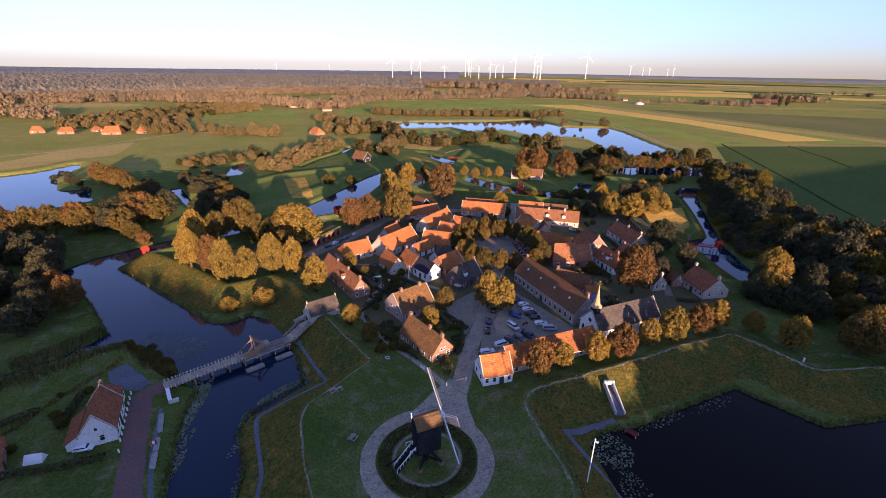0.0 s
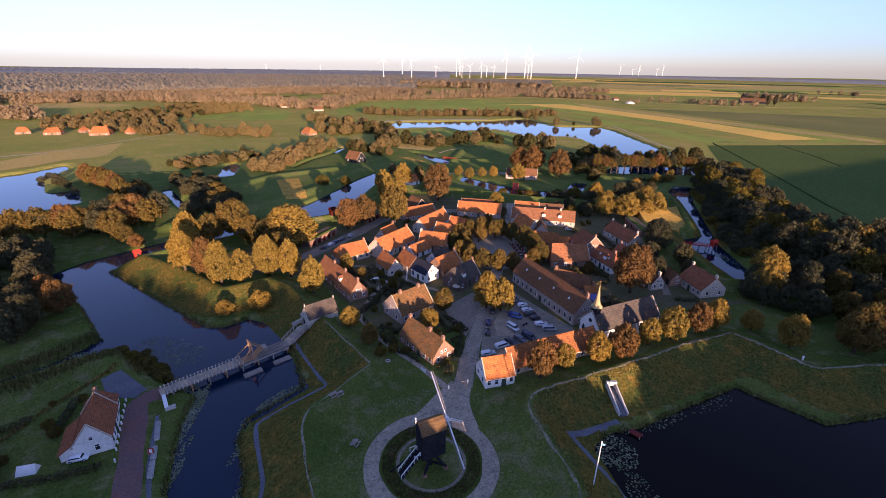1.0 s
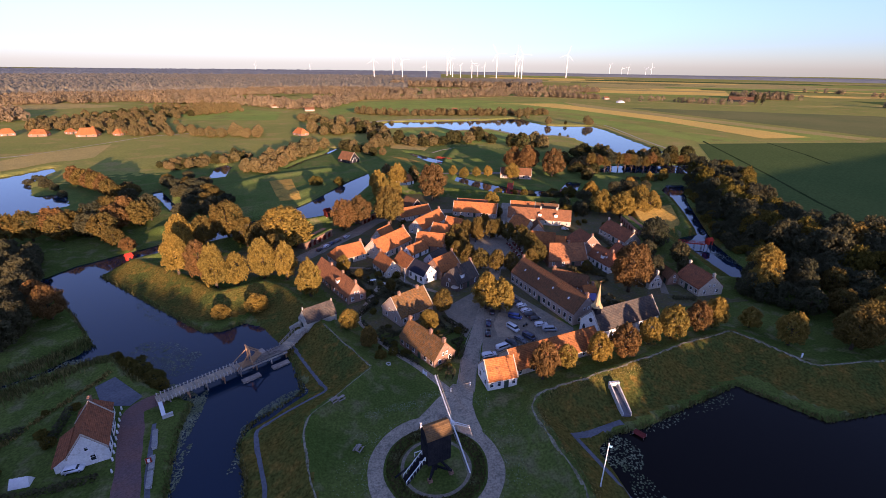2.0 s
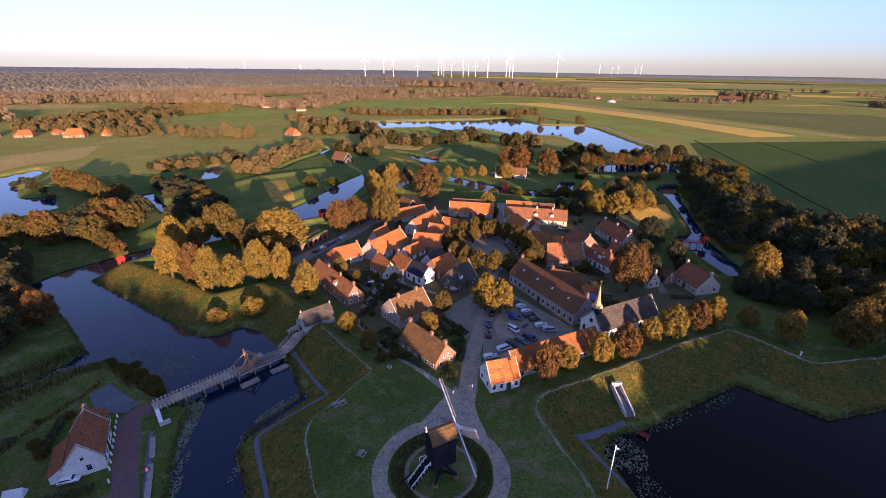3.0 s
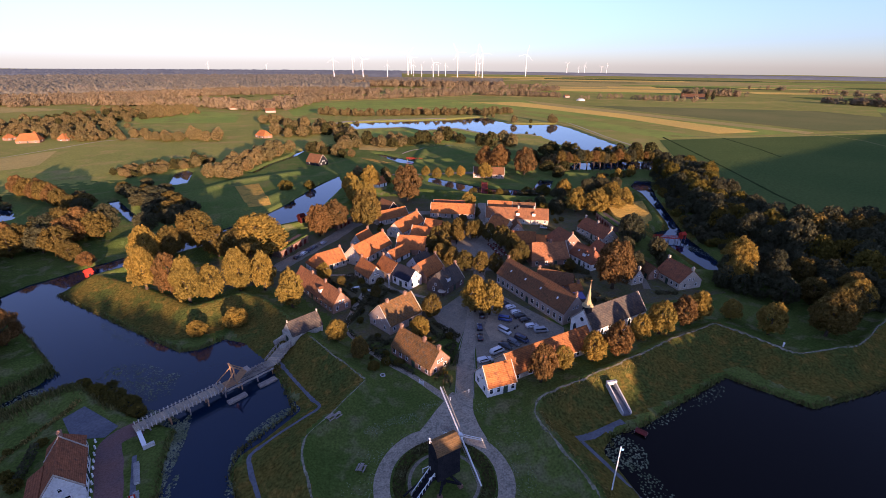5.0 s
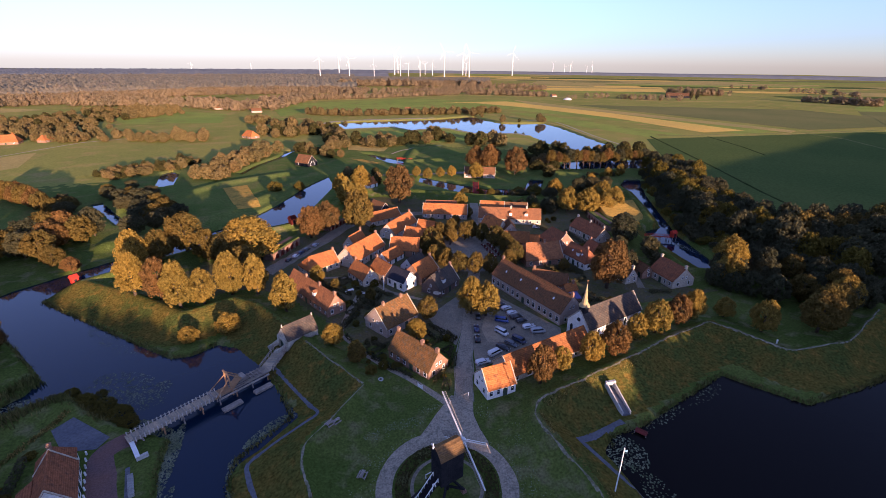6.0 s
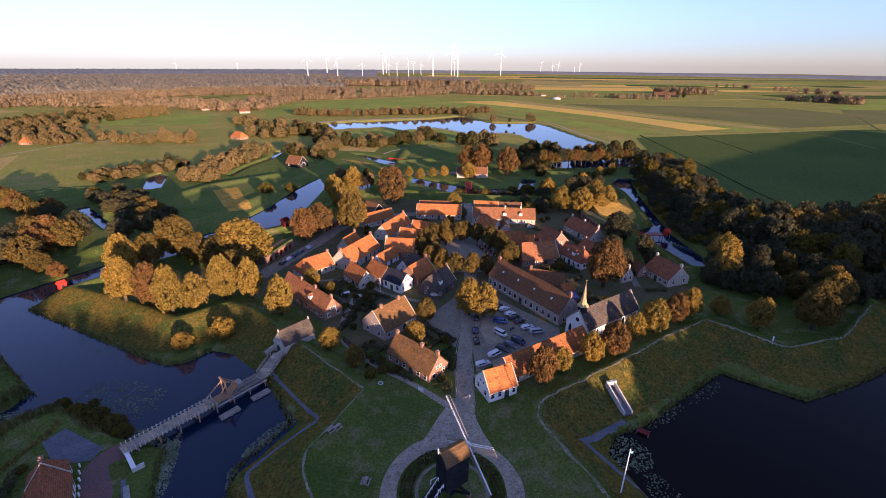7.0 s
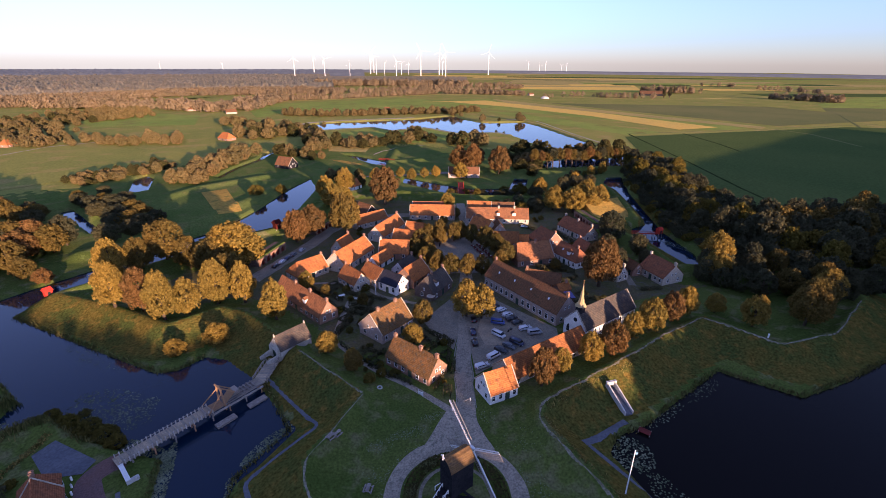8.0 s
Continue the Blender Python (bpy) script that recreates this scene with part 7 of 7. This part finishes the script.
part("frame", Shape().bar((-0.6, 0, 0.45), (0.6, 0, 0.7), 0.25).box(-0.7, -0.18, 0.7, 0.1, 0.18, 0.85).bar((0.75, 0, 0.4), (0.5, 0, 1.1), 0.1).bar((0.5, -0.4, 1.1), (0.5, 0.4, 1.1), 0.06).mesh("frame", P_BLACK), bike)
for x in (-0.75, 0.75):
    part("wheel", WHEEL, bike, pose(x, 0, 0.32))

# ---- wind turbines ----
TOWER = Shape().tube((0, 0, 0), (0, 0, 1), 0.028, 0.014, 14).mesh("tower", M_STEEL, True)
NACELLE = Shape().box(-4, -2, -2, 6, 2, 2).tube((-6.5, 0, 0), (-4, 0, 0), 1.2, 1.9, 10).mesh("nacelle", M_STEEL)
BLADE = Shape().add([(-5.6, -0.8, 0), (-5.2, -0.8, 0), (-5.2, 1.0, 0), (-5.6, 1.0, 0), (-5.7, -0.9, 9), (-5.4, -0.9, 9), (-5.4, 1.2, 9), (-5.7, 1.2, 9), (-5.6, -0.3, 44), (-5.4, -0.3, 44), (-5.4, 0.5, 44), (-5.6, 0.5, 44)],
                    [(0, 1, 5, 4), (1, 2, 6, 5), (2, 3, 7, 6), (3, 0, 4, 7), (4, 5, 9, 8), (5, 6, 10, 9), (6, 7, 11, 10), (7, 4, 8, 11), (8, 9, 10, 11)]).mesh("blade", M_STEEL)
for i, (x, y, hub) in enumerate(((94, 2568, 96), (253, 3340, 135), (237, 2502, 94), (434, 2968, 70), (659, 3464, 141), (766, 3872, 122), (637, 3151, 70), (663, 3023, 72), (652, 2674, 84), (874, 3213, 72), (845, 3300, 70), (880, 2947, 146), (1118, 3276, 148), (1080, 3100, 80), (1015, 2856, 141), (1480, 3220, 150), (2310, 4100, 90), (2400, 4040, 66), (2450, 4020, 78), (2570, 3930, 66), (2620, 3920, 82), (-880, 4550, 60), (-420, 4700, 60))):
    big = hub / 110
    ob = thing("wind_turbine", x, y, at(x, y), 60 + (i * 37) % 50, "tall white wind turbine on the horizon", "wind turbine", "wind turbines on the horizon")
    part("tower", TOWER, ob, Matrix.Diagonal((hub * 0.9, hub * 0.9, hub, 1)))
    part("nacelle", NACELLE, ob, pose(0, 0, hub) @ Matrix.Scale(big, 4))
    for k in range(3):
        part("blade", BLADE, ob, pose(0, 0, hub, 120 * k + i * 41) @ Matrix.Diagonal((big, big * 0.6, big, 1)))

# ---- small things ----
pole = thing("flagpole", 35.7, 56.6, at(35.7, 56.6), 0, "tall white flagpole with a small blue flag", "flagpole")
part("pole", Shape().tube((0, 0, -0.2), (0, 0, 10.5), 0.13, 0.08, 10).tube((0, 0, 10.5), (0, 0, 10.75), 0.14, 0.1, 10).mesh("pole", M_PAINT), pole)
fl = Shape()
for i in range(6):
    x0, x1 = i * 0.28, (i + 1) * 0.28
    y0, y1 = 0.10 * math.sin(i * 1.3), 0.10 * math.sin((i + 1) * 1.3)
    fl.add([(x0, y0, 9.3 - i * 0.08), (x1, y1, 9.22 - i * 0.08), (x1, y1, 10.3 - i * 0.12), (x0, y0, 10.4 - i * 0.12), (x0, y0 + 0.03, 9.3 - i * 0.08), (x1, y1 + 0.03, 9.22 - i * 0.08), (x1, y1 + 0.03, 10.3 - i * 0.12), (x0, y0 + 0.03, 10.4 - i * 0.12)], [(0, 1, 2, 3), (7, 6, 5, 4), (3, 2, 6, 7), (0, 4, 5, 1)])
part("flag", fl.mesh("flag", material("flag_blue", (0.05, 0.18, 0.36), (0.22, 0.36, 0.45), 1.5, 6.0)), pole, Matrix.Translation((0, 0, 4.6)) @ Matrix.Diagonal((0.5, 0.5, 0.55, 1)), "pale blue flag")
def bench(x, y, rz, label="weathered wooden picnic bench on the grass"):
    ob = thing("bench", x, y, at(x, y), rz, label, "bench")
    part("tabletop", Shape().box(-0.9, -0.35, 0.7, 0.9, 0.35, 0.76).mesh("tabletop", M_OLDWOOD), ob)
    for sy in (-0.75, 0.75):
        part("seat", Shape().box(-0.9, sy - 0.14, 0.42, 0.9, sy + 0.14, 0.47).mesh("seat", M_OLDWOOD), ob)
    for sx in (-0.65, 0.65):
        part("leg", Shape().bar((sx, -0.7, 0), (sx, -0.2, 0.7), 0.09).bar((sx, 0.7, 0), (sx, 0.2, 0.7), 0.09).bar((sx, -0.85, 0.4), (sx, 0.85, 0.4), 0.09).mesh("leg", M_OLDWOOD), ob)
bench(-14.2, 87.2, 35)
bench(-12.8, 87.9, 35)
bench(-9.0, 74.0, 60, "dark red wooden picnic bench on the grass")
boom = thing("barrier", 13.4, 88.4, at(13.4, 88.4), 16, "thin pale barrier pole across the street", "barrier")
part("pole", Shape().bar((0, 0, 0.95), (5.4, 0, 0.95), 0.06).mesh("pole", M_OLDWOOD), boom)
for x in (0, 5.4):
    part("post", Shape().box(x - 0.1, -0.1, -0.2, x + 0.1, 0.1, 1.05).mesh("post", M_PAINT), boom)
BOLLARD = Shape().tube((0, 0, -0.2), (0, 0, 0.85), 0.2, 0.17, 10).tube((0, 0, 0.85), (0, 0, 0.98), 0.17, 0.06, 10).mesh("bollard", M_PAINT)
for i in range(9):
    f = i / 8
    x, y = -62.9 + 5.0 * f, 96.0 - 15.5 * f
    ob = new("bollard", BOLLARD)
    ob.matrix_basis = pose(x, y, at(x, y))
    tagged(ob, "short white bollard beside the brick road", "bollard", "bollards along the road")
ob = copy_thing(ob, pose(-56.7, 77.4, at(-56.7, 77.4)))
for x, y, rz, L, label in ((-52.6, 87.6, -72, 5.5, "pale stone wall beside the road"), (-50.4, 80.2, -74, 3.6, "pale stone wall beside the road"), (-49.3, 76.2, -74, 4.0, "pale stone wall beside the road")):
    ob = thing("low_wall", x, y, at(x, y), rz, label, "wall")
    part("wall", Shape().box(0, -0.45, -0.4, L, 0.45, 0.5).mesh("wall", M_CONCRETE), ob)
    part("cap", Shape().box(-0.06, -0.5, 0.5, L + 0.06, 0.5, 0.58).mesh("cap", M_STONE), ob)
board = thing("notice_board", -50.2, 78.2, at(-50.2, 78.2), 15, "red and white notice board on posts", "sign")
part("board", Shape().box(-0.6, -0.05, 0.7, 0.6, 0.05, 1.9).mesh("board", M_REDWOOD), board)
part("panel", Shape().box(-0.25, -0.07, 0.85, 0.25, 0.07, 1.75).mesh("panel", M_PAINT), board)
for x in (-0.55, 0.55):
    part("post", Shape().box(x - 0.06, -0.06, -0.2, x + 0.06, 0.06, 1.95).mesh("post", M_OLDWOOD), board)
tent = thing("tent", -72.2, 77.4, at(-72.2, 77.4), 6, "small white tent on the lawn", "tent")
part("canopy", Shape().add([(-1.7, -1.1, 0), (1.7, -1.1, 0), (1.7, 1.1, 0), (-1.7, 1.1, 0), (-1.5, 0, 1.7), (1.5, 0, 1.7)], [(0, 1, 5, 4), (2, 3, 4, 5), (1, 2, 5), (3, 0, 4), (3, 2, 1, 0)]).mesh("canopy", M_PAINT), tent)
part("guy_pole", Shape().tube((0, 0, 0), (0, 0, 1.75), 0.04, n=6).mesh("guy_pole", M_PAINT), tent)
marker = thing("post", 109.5, 84.0, at(109.5, 84.0), 0, "small white marker post on the rampart", "post")
part("shaft", Shape().box(-0.14, -0.14, -0.2, 0.14, 0.14, 1.2).box(-0.2, -0.2, 1.2, 0.2, 0.2, 1.4).mesh("shaft", M_PAINT), marker)
info = thing("tall_post", 8.8, 153.2, at(8.8, 153.2), 0, "tall pale wooden post in the garden", "post")
part("shaft", Shape().box(-0.25, -0.25, -0.2, 0.25, 0.25, 5.0).box(-0.3, -0.3, 5.0, 0.3, 0.3, 5.2).mesh("shaft", M_OLDWOOD), info)
table = thing("garden_table", -3.5, 153.8, at(-3.5, 153.8), 20, "white garden table on the lawn", "table")
part("tabletop", Shape().box(-1.6, -0.6, 0.7, 1.6, 0.6, 0.78).mesh("tabletop", M_PAINT), table)
for x in (-1.4, 1.4):
    for y in (-0.45, 0.45):
        part("leg", Shape().box(x - 0.06, y - 0.06, 0, x + 0.06, y + 0.06, 0.7).mesh("leg", M_PAINT), table)
dome = thing("storage_dome", 588, 985, at(588, 985), 0, "white round storage dome in the fields", "dome")
dm = Shape()
lv = [[(10 * math.cos(p) * math.cos(a), 10 * math.cos(p) * math.sin(a), 5 * math.sin(p)) for a in np.arange(16) * math.tau / 16] for p in np.radians([0, 25, 50, 75, 89])]
dm.add([p for r in lv for p in r], [(k * 16 + i, k * 16 + (i + 1) % 16, (k + 1) * 16 + (i + 1) % 16, (k + 1) * 16 + i) for k in range(4) for i in range(16)])
part("cover", dm.mesh("cover", M_CONCRETE, True), dome)
part("rim", Shape().tube((0, 0, -0.2), (0, 0, 1.2), 10.2, n=20).mesh("rim", M_CONCRETE), dome)

# garden gates, a ring of stones, a pole and a bench
def garden_gate(x, y, rz):
    ob = thing("garden_gate", x, y, at(x, y), rz, "small white picket gate in a garden hedge", "gate", "garden gates")
    for sx in (-0.7, 0.7):
        part("gate_post", Shape().box(sx - 0.09, -0.09, -0.2, sx + 0.09, 0.09, 1.25).mesh("gate_post", M_PAINT), ob)
    for k in range(6):
        part("picket", Shape().box(-0.56 + k * 0.2, -0.03, 0.12, -0.46 + k * 0.2, 0.03, 1.05).mesh("picket", M_PAINT), ob)
    for z in (0.3, 0.85):
        part("rail", Shape().box(-0.62, -0.05, z, 0.62, 0.05, z + 0.09).mesh("rail", M_PAINT), ob)
garden_gate(1.0, 107.4, -60)
garden_gate(8.1, 96.2, -58)
stones = thing("planter", -0.9, 101.3, at(-0.9, 101.3), 0, "round white-rimmed planter on the lawn", "planter")
for k in range(12):
    part("rim_stone", Shape().box(-0.16, -0.13, -0.05, 0.16, 0.13, 0.22).mesh("rim_stone", M_CONCRETE), stones, pose(0.55 * math.cos(k * 0.5236), 0.55 * math.sin(k * 0.5236), 0, 0, 0, 30 * k + 90))
part("soil", Shape().tube((0, 0, -0.05), (0, 0, 0.14), 0.45, n=12).mesh("soil", M_GARDEN), stones)
pole = thing("pole", 8.2, 149.6, at(8.2, 149.6), 0, "slim white wooden pole in a garden", "pole")
part("shaft", Shape().tube((0, 0, -0.3), (0, 0, 5.2), 0.1, 0.07, 8).mesh("shaft", M_PAINT), pole)
part("knob", Shape().tube((0, 0, 5.2), (0, 0, 5.4), 0.12, 0.05, 8).mesh("knob", M_PAINT), pole)
bench = thing("bench", 1.1, 150.5, at(1.1, 150.5), -35, "white garden bench on a lawn", "bench")
part("seat", Shape().box(-0.9, -0.25, 0.42, 0.9, 0.25, 0.48).mesh("seat", M_PAINT), bench)
part("backrest", Shape().box(-0.9, 0.22, 0.55, 0.9, 0.28, 0.95).mesh("backrest", M_PAINT), bench)
for sx in (-0.8, 0.8):
    for sy in (-0.2, 0.22):
        part("leg", Shape().box(sx - 0.05, sy - 0.05, -0.05, sx + 0.05, sy + 0.05, 0.42 if sy < 0 else 0.95).mesh("leg", M_PAINT), bench)

# the terrace on the square: red tables, pale seats, closed parasols
def terrace_set(x, y, rz):
    ob = thing("terrace_table", x, y, at(x, y) + 0.1, rz, "red terrace table with two red benches", "table", "terrace tables on the square")
    part("tabletop", Shape().box(-0.6, -0.4, 0.7, 0.6, 0.4, 0.75).mesh("tabletop", M_DULLRED), ob)
    for sx in (-0.5, 0.5):
        part("leg", Shape().bar((sx, -0.3, 0), (sx, 0.3, 0.7), 0.06).bar((sx, 0.3, 0), (sx, -0.3, 0.7), 0.06).mesh("leg", M_BLACKWOOD), ob)
    for sy in (-0.75, 0.75):
        part("seat", Shape().box(-0.6, sy - 0.15, 0.42, 0.6, sy + 0.15, 0.48).box(-0.6, sy * 1.2 - 0.03, 0.45, 0.6, sy * 1.2 + 0.03, 0.9).mesh("seat", M_DULLRED), ob)
    part("tray", Shape().box(-0.25, -0.18, 0.75, 0.25, 0.18, 0.8).mesh("tray", M_PAINT), ob)
for i in range(5):
    for j in range(2):
        terrace_set(58.5 + j * 2.6, 168.5 + i * 3.2, 10 + (i * 7 + j * 13) % 20)
for x, y in ((40.4, 185.6), (44.0, 185.0)):
    ob = thing("parasol", x, y, at(x, y) + 0.1, 0, "tall closed dark parasol on the square", "parasol")
    part("pole", Shape().tube((0, 0, 0), (0, 0, 3.1), 0.05, n=8).mesh("pole", M_OLDWOOD), ob)
    part("canopy", Shape().tube((0, 0, 0.9), (0, 0, 2.9), 0.32, 0.1, 10).mesh("canopy", M_BLACKWOOD), ob)
    part("base", Shape().tube((0, 0, 0), (0, 0, 0.12), 0.35, n=12).mesh("base", M_STONE), ob)

sunshade = thing("parasol", 25.4, 141.0, at(25.4, 141.0), 0, "open pale round parasol beside a house", "parasol")
part("pole", Shape().tube((0, 0, 0), (0, 0, 2.5), 0.04, n=8).mesh("pole", M_OLDWOOD), sunshade)
part("canopy", Shape().tube((0, 0, 2.1), (0, 0, 2.55), 1.5, 0.08, 12).mesh("canopy", M_CREAM), sunshade)

# ---- reeds, clover and lily pads ----
def blades(name, lines, width, per_metre, high, mat, label, category, off=0.0):
    """Upright tufts along lines, wandering within width."""
    rng = np.random.RandomState(23)
    out = []
    for line in lines:
        for (x0, y0), (x1, y1) in zip(line, line[1:]):
            L = math.hypot(x1 - x0, y1 - y0)
            n = int(L * per_metre)
            t, o = rng.uniform(0, 1, n), rng.normal(off, width / 2, n)
            clump = 0.5 + 0.5 * np.sin(t * L * 0.9 + x0) * np.sin(t * L * 0.37 + y0)
            keep = rng.uniform(0, 1, n) < 0.35 + clump
            t, o = t[keep], o[keep]
            x, y = x0 + (x1 - x0) * t - (y1 - y0) / L * o, y0 + (y1 - y0) * t + (x1 - x0) / L * o
            z = np.maximum(ground(x, y), WATER) - 0.05
            a, w, hh = rng.uniform(0, math.tau, len(x)), rng.uniform(0.06, 0.16, len(x)), high * rng.uniform(0.5, 1.2, len(x))
            lx, ly = rng.normal(0, 0.18, len(x)), rng.normal(0, 0.18, len(x))
            dx, dy = np.cos(a) * w, np.sin(a) * w
            out.append(np.stack([np.stack([x - dx, y - dy, z], 1), np.stack([x + dx, y + dy, z], 1), np.stack([x + dx * 0.6 + lx, y + dy * 0.6 + ly, z + hh], 1), np.stack([x - dx * 0.6 + lx, y - dy * 0.6 + ly, z + hh], 1)], 1).reshape(-1, 3))
    return tagged(new(name, cloud_mesh(name, np.concatenate(out), mat, 4)), label, category, kind="stuff")


blades("reeds", [[(44, 68), (46, 71), (56, 72), (71, 76.5), (88, 81.3), (90, 78), (99, 66.2), (118, 66.6), (150, 70)], [(-34.4, 81.5), (-33.6, 87.2), (-22.6, 96.8), (-24.4, 103), (-26.8, 112), (-30.6, 119)], [(-30, 50), (-30.6, 70.8), (-34.4, 81.5)],
                 [(-44, 50), (-43.9, 66), (-46.8, 79), (-48.5, 88), (-48.4, 97)], [(-44, 133.5), (-49.6, 129.4), (-55, 129.6), (-76.5, 149.7), (-104.8, 176.7)], [(-126, 176), (-113.6, 163), (-99.4, 147), (-85, 128)]],
       0.7, 16, 0.7, M_REED, "dark green reeds along the moat's edge", "reeds")
blades("bank_growth", [[(-96, 100), (-93.7, 103.4), (-88.2, 105.4), (-83.7, 109.5), (-78.8, 112.8), (-75.6, 115.6), (-70, 115), (-62, 107)], [(-100, 112), (-95, 115), (-89.3, 121), (-85, 128)]], 2.2, 60, 1.3, M_REED, "rough reeds and weeds on the bank", "weeds")
blades("dry_grass", [[(-84, 84), (-82.8, 87.1), (-80, 94.5), (-75.7, 103.1), (-71.6, 111.2)]], 0.8, 40, 0.5, M_DRY, "yellowish dry grass along a bank", "grass")
blades("tall_grass", [[(34, 80.5), (45, 83.5), (58.6, 86.6), (68, 89.4)], [(31.5, 78), (31.4, 70), (33, 62), (34, 52)]], 1.2, 22, 0.3, M_DRY, "tall dry grass below the rampart's crest", "grass")
rng = np.random.RandomState(44)
cl = []
for cx, cy, rx, ry, n in ((2, 85, 5, 1.6, 260), (8.5, 88, 3, 1.3, 110), (-4.8, 83.5, 3, 2, 120), (24, 74, 4, 5, 90), (22, 62, 3, 6, 90), (-10, 66, 4, 6, 80), (-7.5, 76, 3, 3, 70), (20, 84, 2, 3, 60)):
    a, q = rng.uniform(0, math.tau, n), rng.uniform(0, 1, n) ** 0.7
    x, y = cx + rx * q * np.cos(a), cy + ry * q * np.sin(a)
    cl.append(np.stack([x, y, ground(x, y) + 0.12], 1))
# along the ring path's worn edges
a = rng.uniform(0, math.tau, 600)
r = np.where(rng.uniform(0, 1, 600) < 0.8, 14.2, 10.1) + rng.normal(0, 0.3, 600)
x, y = RING_X + r * np.cos(a), RING_Y + r * np.sin(a)
cl.append(np.stack([x, y, ground(x, y) + 0.12], 1))
cl = np.concatenate(cl)
tagged(new("white_clover", cloud_mesh("white_clover", leaf_cloud(cl, np.tile([[0, 0, 1.0]], (len(cl), 1)), 0.1, rng), M_CLOVER)), "white clover and pale gravel flecks in the lawn", "clover", kind="stuff")

def pads(name, spots, label):
    rng = np.random.RandomState(12)
    v, f = [], []
    for cx, cy, rx, ry, rz, n in spots:
        c, s = math.cos(radians(rz)), math.sin(radians(rz))
        for _ in range(n):
            a, q = rng.uniform(0, math.tau), math.sqrt(rng.uniform(0, 1))
            u, w = rx * q * math.cos(a), ry * q * math.sin(a)
            x, y = cx + u * c - w * s, cy + u * s + w * c
            if at(x, y) > WATER - 0.05:
                continue
            r = rng.uniform(0.08, 0.24)
            k = len(v)
            v += [(x + r * math.cos(b), y + r * math.sin(b), WATER + 0.025 + rng.uniform(0, 0.02)) for b in np.arange(6) * math.tau / 6 + a]
            f.append(tuple(range(k, k + 6)))
    tagged(new(name, mesh_of(name, v, f, M_PAD)), label, "water plants", kind="stuff")
pads("lily_pads", [(-61, 112, 11, 4.0, 40, 330), (-66, 120, 9, 6, 0, 160), (-30.5, 66, 1.4, 12, 0, 260), (-32.8, 80, 1.2, 6, -20, 160), (-47.6, 91, 1.0, 9, -6, 330), (-46.2, 76, 0.9, 9, -12, 150), (-23.2, 102, 0.9, 9, 14, 170), (-93, 112, 13, 4, 40, 1100), (-47.2, 88, 1.5, 14, -4, 900), (-52, 101, 7, 2.2, -40, 700), (-45.6, 70, 1.3, 8, -10, 400), (-33.4, 82, 1.6, 6, 8, 420), (-28, 94, 6, 1.6, 42, 420), (-62, 118, 12, 6, -40, 420), (-72, 143, 14, 3.5, -43, 160), (46, 66, 4.5, 5, 0, 420), (62, 72.5, 7, 1.4, 15, 90), (46, 54, 3, 7, 0, 200), (78, 76, 8, 1.6, 15, 70), (151, 152, 3, 12, 20, 420)], "floating lily pads in the moat")
